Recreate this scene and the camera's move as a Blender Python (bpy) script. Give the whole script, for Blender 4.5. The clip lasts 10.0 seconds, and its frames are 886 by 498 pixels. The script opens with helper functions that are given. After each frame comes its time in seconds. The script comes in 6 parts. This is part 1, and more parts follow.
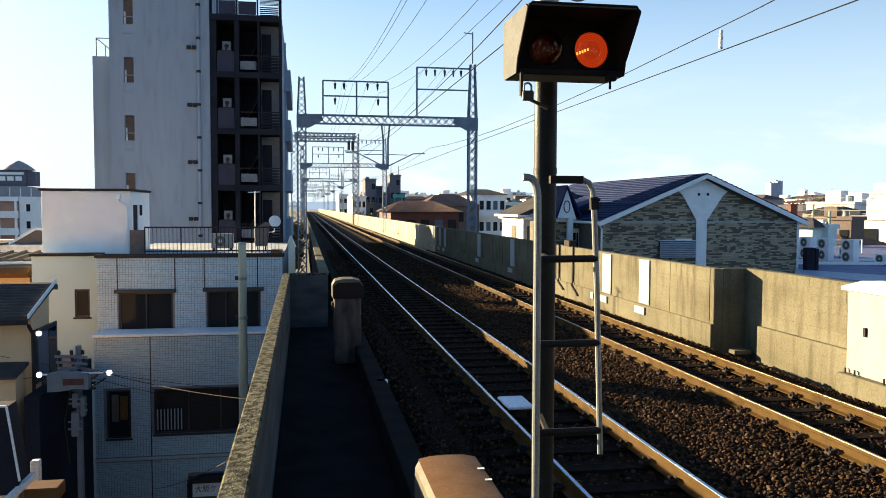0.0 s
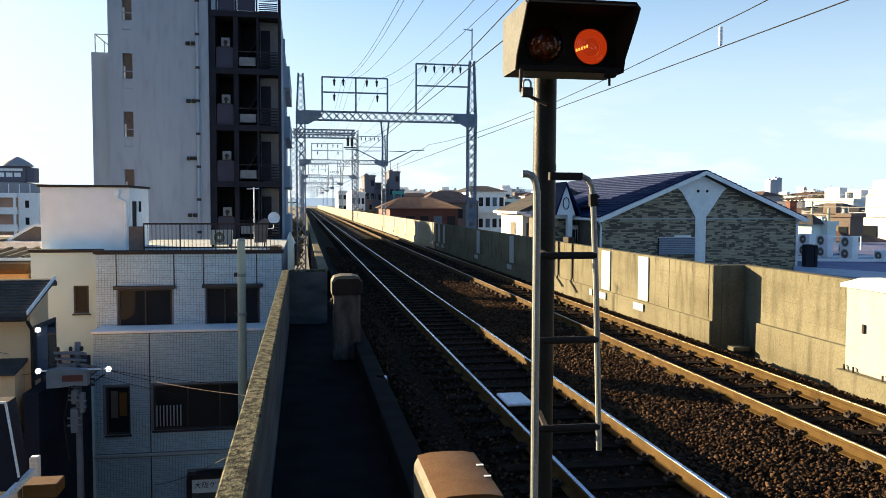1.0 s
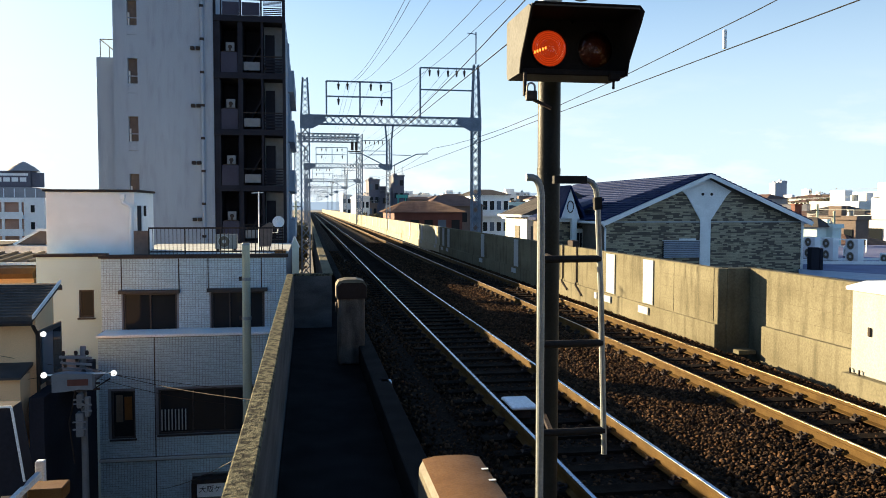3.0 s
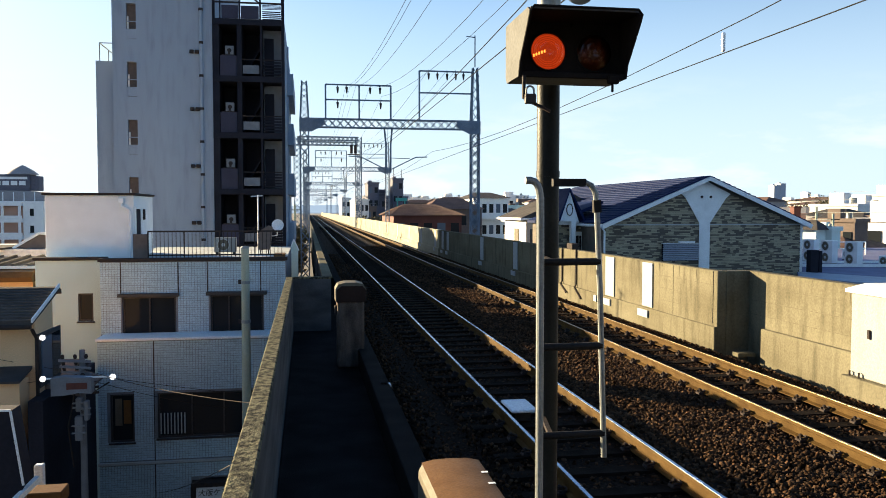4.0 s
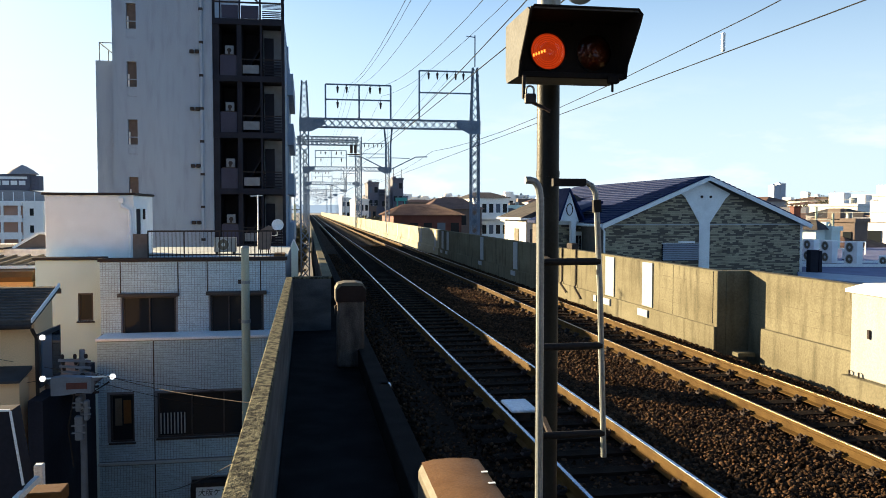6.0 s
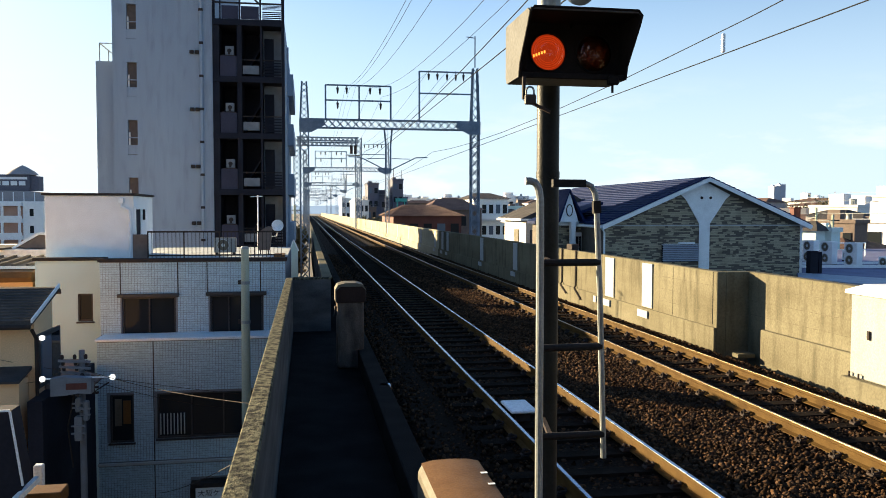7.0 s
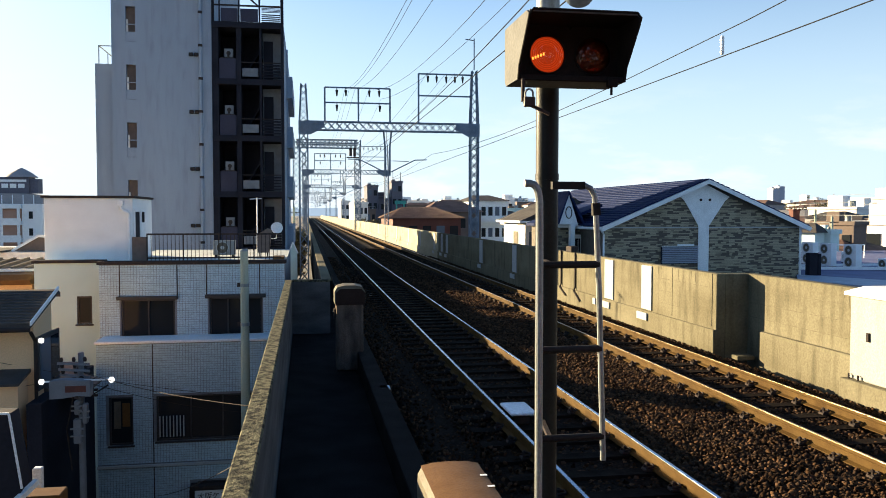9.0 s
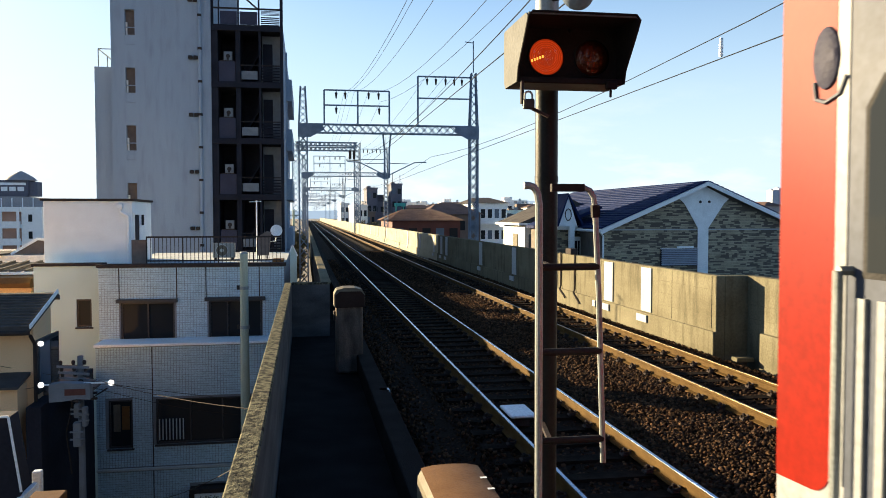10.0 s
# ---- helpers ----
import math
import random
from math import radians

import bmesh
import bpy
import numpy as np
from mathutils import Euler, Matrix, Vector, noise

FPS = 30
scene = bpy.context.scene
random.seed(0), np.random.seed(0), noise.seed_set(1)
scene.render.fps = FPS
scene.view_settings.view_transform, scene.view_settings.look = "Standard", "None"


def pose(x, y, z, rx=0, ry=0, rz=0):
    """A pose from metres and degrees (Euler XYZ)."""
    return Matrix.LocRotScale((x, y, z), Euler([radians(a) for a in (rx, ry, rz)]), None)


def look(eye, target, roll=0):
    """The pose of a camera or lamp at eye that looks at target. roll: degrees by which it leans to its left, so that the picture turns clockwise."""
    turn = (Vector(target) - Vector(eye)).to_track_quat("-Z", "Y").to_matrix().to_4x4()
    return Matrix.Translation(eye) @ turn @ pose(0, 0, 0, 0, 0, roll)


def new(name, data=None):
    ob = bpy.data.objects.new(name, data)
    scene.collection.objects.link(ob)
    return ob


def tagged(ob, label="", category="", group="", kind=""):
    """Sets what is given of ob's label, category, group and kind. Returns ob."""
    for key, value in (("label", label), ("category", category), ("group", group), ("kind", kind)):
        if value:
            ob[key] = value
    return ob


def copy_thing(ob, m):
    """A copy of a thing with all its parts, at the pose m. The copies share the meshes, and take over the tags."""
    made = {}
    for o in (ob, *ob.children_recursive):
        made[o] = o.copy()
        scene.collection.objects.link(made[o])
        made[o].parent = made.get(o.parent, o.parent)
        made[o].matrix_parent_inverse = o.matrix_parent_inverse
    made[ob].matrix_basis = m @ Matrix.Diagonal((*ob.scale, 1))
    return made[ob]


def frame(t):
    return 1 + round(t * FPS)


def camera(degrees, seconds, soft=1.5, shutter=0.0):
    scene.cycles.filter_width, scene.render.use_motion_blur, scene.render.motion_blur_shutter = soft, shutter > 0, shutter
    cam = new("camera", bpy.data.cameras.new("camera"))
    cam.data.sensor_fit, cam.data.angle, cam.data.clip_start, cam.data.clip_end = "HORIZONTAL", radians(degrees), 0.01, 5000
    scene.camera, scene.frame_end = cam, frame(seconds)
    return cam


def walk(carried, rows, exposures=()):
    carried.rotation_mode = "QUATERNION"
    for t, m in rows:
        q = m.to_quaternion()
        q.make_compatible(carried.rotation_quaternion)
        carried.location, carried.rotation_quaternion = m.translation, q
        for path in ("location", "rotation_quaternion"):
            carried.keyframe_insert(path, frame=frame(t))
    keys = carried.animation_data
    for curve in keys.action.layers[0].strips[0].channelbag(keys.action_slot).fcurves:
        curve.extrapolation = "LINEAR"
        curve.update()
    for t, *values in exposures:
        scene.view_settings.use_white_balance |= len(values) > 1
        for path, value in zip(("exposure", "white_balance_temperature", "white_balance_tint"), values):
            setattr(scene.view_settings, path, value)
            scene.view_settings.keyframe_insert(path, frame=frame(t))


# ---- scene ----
# the camera stands at the platform's end and only sways
EYE = (0.0, 0.0, 2.47)
cam = camera(57.46, 10.0, soft=0.9, shutter=0.12)
SWAY = (
    (0, 9.812, -2.984, 0.185), (0.5, 9.805, -3.139, 0.146), (1, 9.871, -3.225, 0.226), (1.5, 9.692, -3.134, 0.192),
    (2, 9.646, -3.111, 0.133), (2.5, 9.543, -3.072, 0.119), (4, 9.608, -2.751, 0.024), (4.5, 9.556, -2.723, 0.0),
    (5, 9.603, -2.684, -0.034), (5.5, 9.611, -2.783, -0.001), (7, 9.621, -2.709, 0.081), (7.5, 9.676, -2.758, 0.069),
    (8, 9.758, -2.683, 0.084), (8.5, 9.724, -2.663, -0.009), (9, 9.669, -2.551, 0.036), (9.5, 9.677, -2.506, -0.003),
    (10, 9.7, -2.38, -0.055))
EXPOSURE = 2.12
walk(cam, [(t, pose(*EYE, 90 + tilt, 0, -turn) @ pose(0, 0, 0, 0, 0, lean)) for t, turn, tilt, lean in SWAY],
     exposures=[(0, EXPOSURE), (10, EXPOSURE)])

# ---- light: a low sun ahead and to the left ----
SUN_TURN, SUN_HEIGHT = 47.0, 11.2
world = bpy.data.worlds.new("sky")
scene.world = world
world.use_nodes = True
wn, wl = world.node_tree.nodes, world.node_tree.links
wn.clear()
sky = wn.new("ShaderNodeTexSky")
sky.sky_type, sky.sun_disc = "NISHITA", False
sky.sun_elevation, sky.sun_rotation = radians(SUN_HEIGHT), radians(-SUN_TURN)
sky.air_density, sky.dust_density, sky.ozone_density = 1.0, 0.5, 4.2
# thin clouds low over the horizon
wco = wn.new("ShaderNodeTexCoord")
wmap = wn.new("ShaderNodeMapping")
wmap.inputs["Scale"].default_value = (1.6, 1.6, 6.0)
wl.new(wco.outputs["Generated"], wmap.inputs["Vector"])
wnoise = wn.new("ShaderNodeTexNoise")
wnoise.inputs["Scale"].default_value, wnoise.inputs["Detail"].default_value = 3.2, 8.0
wnoise.inputs["Roughness"].default_value = 0.62
wl.new(wmap.outputs["Vector"], wnoise.inputs["Vector"])
wramp = wn.new("ShaderNodeValToRGB")
wramp.color_ramp.elements[0].position, wramp.color_ramp.elements[1].position = 0.5, 0.72
wl.new(wnoise.outputs["Fac"], wramp.inputs["Fac"])
wsep = wn.new("ShaderNodeSeparateXYZ")
wl.new(wco.outputs["Generated"], wsep.inputs["Vector"])
wband = wn.new("ShaderNodeMapRange")
wband.inputs["From Min"].default_value, wband.inputs["From Max"].default_value = 0.16, 0.03
wl.new(wsep.outputs["Z"], wband.inputs["Value"])
wmul = wn.new("ShaderNodeMath")
wmul.operation = "MULTIPLY"
wl.new(wramp.outputs["Color"], wmul.inputs[0])
wl.new(wband.outputs["Result"], wmul.inputs[1])
whaze = wn.new("ShaderNodeMapRange")
whaze.interpolation_type = "SMOOTHSTEP"
whaze.inputs["From Min"].default_value, whaze.inputs["From Max"].default_value = 0.4, -0.02
whaze.inputs["To Max"].default_value = 0.95
wl.new(wsep.outputs["Z"], whaze.inputs["Value"])
whz = wn.new("ShaderNodeMix")
whz.data_type = "RGBA"
wl.new(whaze.outputs["Result"], whz.inputs["Factor"])
wl.new(sky.outputs["Color"], whz.inputs["A"])
whz.inputs["B"].default_value = (3.5, 4.3, 4.85, 1)
wmix = wn.new("ShaderNodeMix")
wmix.data_type = "RGBA"
wl.new(wmul.outputs["Value"], wmix.inputs["Factor"])
wl.new(whz.outputs["Result"], wmix.inputs["A"])
wmix.inputs["B"].default_value = (4.7, 4.8, 4.95, 1)
# hazy glow round the sun
wdot = wn.new("ShaderNodeVectorMath")
wdot.operation = "DOT_PRODUCT"
wl.new(wco.outputs["Generated"], wdot.inputs[0])
wdot.inputs[1].default_value = (-math.sin(radians(SUN_TURN)) * math.cos(radians(SUN_HEIGHT)), math.cos(radians(SUN_TURN)) * math.cos(radians(SUN_HEIGHT)), math.sin(radians(SUN_HEIGHT)))
wpow = wn.new("ShaderNodeMath")
wpow.operation, wpow.use_clamp = "POWER", True
wmax = wn.new("ShaderNodeMath")
wmax.operation = "MAXIMUM"
wl.new(wdot.outputs["Value"], wmax.inputs[0])
wmax.inputs[1].default_value = 0.0
wl.new(wmax.outputs["Value"], wpow.inputs[0])
wpow.inputs[1].default_value = 7.0
wglow = wn.new("ShaderNodeMix")
wglow.data_type = "RGBA"
wl.new(wpow.outputs["Value"], wglow.inputs["Factor"])
wl.new(wmix.outputs["Result"], wglow.inputs["A"])
wglow.inputs["B"].default_value = (4.75, 4.95, 5.25, 1)
wbg = wn.new("ShaderNodeBackground")
wbg.inputs["Strength"].default_value = 0.055
wl.new(wglow.outputs["Result"], wbg.inputs["Color"])
wout = wn.new("ShaderNodeOutputWorld")
wl.new(wbg.outputs["Background"], wout.inputs["Surface"])

sun = new("sun", bpy.data.lights.new("sun", "SUN"))
sun.data.energy, sun.data.angle, sun.data.color = 5.0, radians(0.53), (1.0, 0.77, 0.46)
sun.matrix_basis = look((-math.sin(radians(SUN_TURN)) * 50, math.cos(radians(SUN_TURN)) * 50, 50 * math.tan(radians(SUN_HEIGHT))), (0, 0, 0))


# ---- materials ----
def material(name, color, rough=0.8, metal=0.0, color2=None, scale=3.0, fine=60.0, bump=0.2, spread=0.5, island=False,
             streak=None, detail=6.0, spec=0.5, two=None, share=0.4, drip=0.0):
    """Two scales of noise between color and color2, fine grain and relief."""
    m = bpy.data.materials.new(name)
    m.use_nodes = True
    nodes, links = m.node_tree.nodes, m.node_tree.links
    b = nodes["Principled BSDF"]
    b.inputs["Metallic"].default_value = metal
    b.inputs["Specular IOR Level"].default_value = spec
    color2 = color2 or tuple(c * 0.7 for c in color)
    co = nodes.new("ShaderNodeTexCoord")
    big = nodes.new("ShaderNodeTexNoise")
    big.inputs["Scale"].default_value, big.inputs["Detail"].default_value = scale, detail
    vector = co.outputs["Object"]
    if streak:
        mp = nodes.new("ShaderNodeMapping")
        mp.inputs["Scale"].default_value = streak
        links.new(vector, mp.inputs["Vector"])
        links.new(mp.outputs["Vector"], big.inputs["Vector"])
    else:
        links.new(vector, big.inputs["Vector"])
    small = nodes.new("ShaderNodeTexNoise")
    small.inputs["Scale"].default_value, small.inputs["Detail"].default_value = fine, 4.0
    links.new(vector, small.inputs["Vector"])
    ramp = nodes.new("ShaderNodeMapRange")
    ramp.inputs["From Min"].default_value, ramp.inputs["From Max"].default_value = 0.5 - spread * 0.4, 0.5 + spread * 0.4
    links.new(big.outputs["Fac"], ramp.inputs["Value"])
    mix = nodes.new("ShaderNodeMix")
    mix.data_type = "RGBA"
    links.new(ramp.outputs["Result"], mix.inputs["Factor"])
    mix.inputs["A"].default_value, mix.inputs["B"].default_value = (*color, 1), (*color2, 1)
    value = nodes.new("ShaderNodeMapRange")
    value.inputs["From Min"].default_value, value.inputs["From Max"].default_value = 0.25, 0.75
    value.inputs["To Min"].default_value, value.inputs["To Max"].default_value = 0.82, 1.18
    links.new(small.outputs["Fac"], value.inputs["Value"])
    hsv = nodes.new("ShaderNodeHueSaturation")
    links.new(mix.outputs["Result"], hsv.inputs["Color"])
    last = value.outputs["Result"]
    if island:
        geo = nodes.new("ShaderNodeNewGeometry")
        info = nodes.new("ShaderNodeObjectInfo")
        add = nodes.new("ShaderNodeMath")
        add.operation = "ADD"
        links.new(geo.outputs["Random Per Island"], add.inputs[0])
        links.new(info.outputs["Random"], add.inputs[1])
        fr = nodes.new("ShaderNodeMath")
        fr.operation = "FRACT"
        links.new(add.outputs["Value"], fr.inputs[0])
        rng = nodes.new("ShaderNodeMapRange")
        rng.inputs["To Min"].default_value, rng.inputs["To Max"].default_value = 1 - float(island), 1 + float(island)
        links.new(fr.outputs["Value"], rng.inputs["Value"])
        mul = nodes.new("ShaderNodeMath")
        mul.operation = "MULTIPLY"
        links.new(last, mul.inputs[0])
        links.new(rng.outputs["Result"], mul.inputs[1])
        last = mul.outputs["Value"]
    links.new(last, hsv.inputs["Value"])
    if drip:
        # rain streaks that run down from the top
        dm = nodes.new("ShaderNodeMapping")
        dm.inputs["Scale"].default_value = (1.6, 1.6, 0.3)
        links.new(vector, dm.inputs["Vector"])
        dn = nodes.new("ShaderNodeTexNoise")
        dn.inputs["Scale"].default_value, dn.inputs["Detail"].default_value = 2.6, 7.0
        links.new(dm.outputs["Vector"], dn.inputs["Vector"])
        dr = nodes.new("ShaderNodeMapRange")
        dr.inputs["From Min"].default_value, dr.inputs["From Max"].default_value = 0.5, 0.72
        dr.inputs["To Min"].default_value, dr.inputs["To Max"].default_value = 1.0, 1.0 - drip
        links.new(dn.outputs["Fac"], dr.inputs["Value"])
        dx = nodes.new("ShaderNodeMath")
        dx.operation = "MULTIPLY"
        links.new(last, dx.inputs[0])
        links.new(dr.outputs["Result"], dx.inputs[1])
        links.new(dx.outputs["Value"], hsv.inputs["Value"])
    if two:
        geo = nodes.new("ShaderNodeNewGeometry")
        pick = nodes.new("ShaderNodeValToRGB")
        pick.color_ramp.interpolation = "LINEAR"
        pick.color_ramp.elements[0].position, pick.color_ramp.elements[1].position = share - 0.12, share + 0.12
        links.new(geo.outputs["Random Per Island"], pick.inputs["Fac"])
        both = nodes.new("ShaderNodeMix")
        both.data_type = "RGBA"
        links.new(pick.outputs["Color"], both.inputs["Factor"])
        both.inputs["A"].default_value = (*two, 1)
        links.new(mix.outputs["Result"], both.inputs["B"])
        links.new(both.outputs["Result"], hsv.inputs["Color"])
    links.new(hsv.outputs["Color"], b.inputs["Base Color"])
    rr = nodes.new("ShaderNodeMapRange")
    rr.inputs["To Min"].default_value, rr.inputs["To Max"].default_value = max(rough - 0.12, 0.02), min(rough + 0.12, 1)
    links.new(big.outputs["Fac"], rr.inputs["Value"])
    links.new(rr.outputs["Result"], b.inputs["Roughness"])
    if bump:
        bp = nodes.new("ShaderNodeBump")
        bp.inputs["Strength"].default_value, bp.inputs["Distance"].default_value = bump, 0.02
        links.new(small.outputs["Fac"], bp.inputs["Height"])
        links.new(bp.outputs["Normal"], b.inputs["Normal"])
    return m


def glass(name, tint=(0.018, 0.022, 0.026), rough=0.05):
    m = bpy.data.materials.new(name)
    m.use_nodes = True
    b = m.node_tree.nodes["Principled BSDF"]
    b.inputs["Base Color"].default_value = (*tint, 1)
    b.inputs["Roughness"].default_value = rough
    b.inputs["Specular IOR Level"].default_value = 0.06
    return m


CONCRETE = material("weathered_concrete", (0.164, 0.154, 0.107), 0.9, color2=(0.108, 0.0985, 0.0657), scale=0.9, fine=26, bump=0.3, streak=(1, 0.5, 1.6), detail=9, spread=0.6, spec=0.05, drip=0.42)
# lit copy of the weathered concrete, for the wall past the tower's shadow
CONCRETE_PALE = material("sunlit_pale_concrete", (0.36, 0.35, 0.27), 0.9, color2=(0.28, 0.27, 0.205), scale=0.9, fine=26, bump=0.2, streak=(1, 0.5, 1.6), detail=9, spread=0.5, spec=0.05, drip=0.15)
# near-black concrete: the deck's deep shade is put into the colour
CONCRETE_DARK = material("shade_darkened_concrete", (0.0179, 0.0179, 0.0176), 0.95, color2=(0.00901, 0.00894, 0.00915), scale=2.0, fine=70, bump=0.6, spec=0.03)
COPING = material("rough_coping", (0.14, 0.135, 0.0898), 0.95, color2=(0.0314, 0.0325, 0.0268), scale=16, fine=42, bump=1.0, spread=0.22, detail=8, spec=0.04)
# darker concrete copy; the west parapet's shade is in its colour
WESTCONC = material("shade_toned_concrete", (0.099, 0.101, 0.103), 0.9, color2=(0.0495, 0.0506, 0.0517), scale=1.3, fine=45, bump=0.35, streak=(1, 0.5, 3.0), spec=0.04)
STONE = material("ballast_stone", (0.098, 0.0577, 0.0318), 0.9, color2=(0.0487, 0.0271, 0.014), scale=1.2, fine=40, bump=0.4, island=0.85, spec=0.02, two=(0.0185, 0.0127, 0.00893), share=0.36)
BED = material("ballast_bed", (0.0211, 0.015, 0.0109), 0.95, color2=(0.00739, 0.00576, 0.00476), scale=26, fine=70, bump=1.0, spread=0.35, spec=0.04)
RUST = material("rusty_rail", (0.0857, 0.0511, 0.0144), 0.75, color2=(0.0506, 0.0288, 0.00887), scale=4, fine=80, bump=0.3, spec=0.06)
RAILTOP = material("polished_rail_head", (0.3, 0.37, 0.5), 0.26, metal=1.0, color2=(0.25, 0.3, 0.4), scale=3, fine=90, bump=0.03)
RAILDULL = material("rust_filmed_rail_head", (0.139, 0.095, 0.0466), 0.38, metal=1.0, color2=(0.209, 0.166, 0.11), scale=3, fine=90, bump=0.03)
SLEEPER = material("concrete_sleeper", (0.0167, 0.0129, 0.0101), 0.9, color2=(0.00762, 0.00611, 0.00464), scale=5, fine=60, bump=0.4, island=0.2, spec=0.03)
IRON = material("dark_iron", (0.03, 0.029, 0.031), 0.7, color2=(0.055, 0.042, 0.035), scale=9, fine=90, bump=0.3, spec=0.06)
WHITE = material("white_paint", (0.82, 0.86, 0.87), 0.6, color2=(0.73, 0.77, 0.78), scale=2.5, fine=40, bump=0.08, spec=0.2)
STEELBLUE = material("painted_steel", (0.195, 0.247, 0.315), 0.6, color2=(0.12, 0.158, 0.21), scale=2.5, fine=40, bump=0.1, spec=0.15)
TOWERWALL = material("tower_plaster", (0.327, 0.386, 0.458), 0.9, color2=(0.275, 0.328, 0.397), scale=0.5, fine=25, bump=0.15, streak=(1.5, 1, 0.12), spec=0.15, drip=0.16)
# near-black, so the shade of open bays and alley sits in the colour
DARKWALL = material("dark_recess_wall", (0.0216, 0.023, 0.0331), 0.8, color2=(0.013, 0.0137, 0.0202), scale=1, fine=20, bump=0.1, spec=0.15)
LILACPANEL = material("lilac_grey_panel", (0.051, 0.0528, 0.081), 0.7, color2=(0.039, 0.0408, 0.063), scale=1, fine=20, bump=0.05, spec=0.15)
PALEBLUE = material("pale_blue_metal", (0.33, 0.38, 0.46), 0.6, color2=(0.28, 0.32, 0.4), scale=2, fine=30, bump=0.05)
FLATROOF = material("blue_grey_roof_sheet", (0.17, 0.19, 0.31), 0.7, color2=(0.13, 0.145, 0.24), scale=0.6, fine=20, bump=0.1, spec=0.1)
PILLARMAT = material("brown_stained_concrete", (0.16, 0.13, 0.105), 0.9, color2=(0.06, 0.045, 0.036), scale=5, fine=40, bump=0.5, streak=(1.2, 1.2, 0.4), spec=0.04, drip=0.4)
DARKRUST = material("dark_brown_rust", (0.035, 0.022, 0.018), 0.8, spec=0.05)
SALMON = material("salmon_render", (0.5, 0.33, 0.27), 0.9, color2=(0.4, 0.26, 0.21), scale=0.5, fine=10)
AMBER = material("dull_amber_bowl", (0.11, 0.045, 0.018), 0.5, color2=(0.07, 0.028, 0.012), scale=8, fine=40, spec=0.4)
TILE = material("white_wall_tile", (0.415, 0.586, 0.676), 0.35, color2=(0.343, 0.494, 0.575), scale=1.2, fine=30, bump=0.05, island=0.06)
GROUT = material("grey_grout", (0.19, 0.21, 0.232), 0.9, color2=(0.142, 0.157, 0.175), scale=3, fine=60)
GREYBAND = material("grey_render", (0.46, 0.5, 0.505), 0.85, color2=(0.35, 0.38, 0.381), scale=1.5, fine=50, spec=0.15)
CREAM = material("cream_render", (0.58, 0.725, 0.7), 0.85, color2=(0.506, 0.637, 0.61), scale=1, fine=50, bump=0.2)
TAN = material("tan_siding", (0.8, 0.56, 0.33), 0.85, color2=(0.68, 0.47, 0.27), scale=1, fine=40, spec=0.15)
SLATE = material("slate_roof", (0.085, 0.0808, 0.0765), 0.85, color2=(0.0553, 0.051, 0.0493), scale=2, fine=40, bump=0.3, spec=0.06)
NAVY = material("navy_roof", (0.0105, 0.022, 0.08), 0.7, color2=(0.007, 0.015, 0.054), scale=2, fine=40, bump=0.2, spec=0.06)
BRICKMAT = material("clad_brick", (0.42, 0.375, 0.265), 0.85, color2=(0.3, 0.265, 0.19), scale=1.5, fine=40, bump=0.3, two=(0.1, 0.088, 0.072), share=0.4)
MORTAR = material("brick_joint", (0.13, 0.115, 0.095), 0.9)
GLASSDARK = glass("dark_window_glass")
GLASSBLUE = glass("pale_window_glass", (0.1, 0.13, 0.17), 0.08)
ALU = material("dark_window_frame", (0.04, 0.04, 0.043), 0.5, metal=0.3, color2=(0.03, 0.03, 0.032))
PALEMETAL = material("galvanised_steel", (0.3, 0.33, 0.33), 0.5, metal=0.2, color2=(0.17, 0.185, 0.18), scale=9, fine=70, bump=0.1, spec=0.2, streak=(3, 3, 0.5))
POSTMAT = material("dark_green_grey_post", (0.019, 0.0225, 0.0225), 0.45, color2=(0.011, 0.013, 0.013), scale=6, fine=80, bump=0.1, spec=0.1)
BLACKMATT = material("matt_black_paint", (0.012, 0.011, 0.011), 0.8, color2=(0.018, 0.016, 0.015), scale=6, fine=90, bump=0.1, spec=0.05)
HOUSING = material("pale_grey_housing", (0.125, 0.13, 0.125), 0.6, color2=(0.1, 0.104, 0.1), scale=7, fine=60, bump=0.1, spec=0.04)
ORANGE = material("faded_orange_paint", (0.156, 0.0826, 0.0291), 0.55, color2=(0.128, 0.065, 0.0235), scale=7, fine=60, bump=0.15, spec=0.12)
BEIGE = material("beige_paint", (0.146, 0.133, 0.102), 0.6, color2=(0.104, 0.095, 0.0721), scale=5, fine=60, bump=0.1, spec=0.08)
POLE = material("concrete_pole", (0.471, 0.514, 0.407), 0.85, color2=(0.352, 0.376, 0.288), scale=2, fine=50, streak=(3, 3, 0.3), spec=0.08)
WIRE = material("dark_wire", (0.025, 0.0275, 0.0325), 0.6, color2=(0.0175, 0.02, 0.0225), spec=0.03)
ASPHALT = material("street_asphalt", (0.06, 0.06, 0.062), 0.95, color2=(0.09, 0.09, 0.085), scale=0.05, fine=8)
REDWALL = material("red_brown_wall", (0.11, 0.035, 0.025), 0.85, color2=(0.085, 0.0275, 0.02), scale=1, fine=20)
ROOFTILE = material("brown_roof_tile", (0.16, 0.105, 0.085), 0.75, color2=(0.11, 0.072, 0.06), scale=1, fine=20, bump=0.3, spec=0.06)
CITYWHITE = material("city_white_wall", (0.78, 0.77, 0.74), 0.9, color2=(0.66, 0.65, 0.63), scale=0.3, fine=6)
CITYGREY = material("city_grey_wall", (0.3, 0.3, 0.31), 0.9, color2=(0.22, 0.22, 0.23), scale=0.3, fine=6)
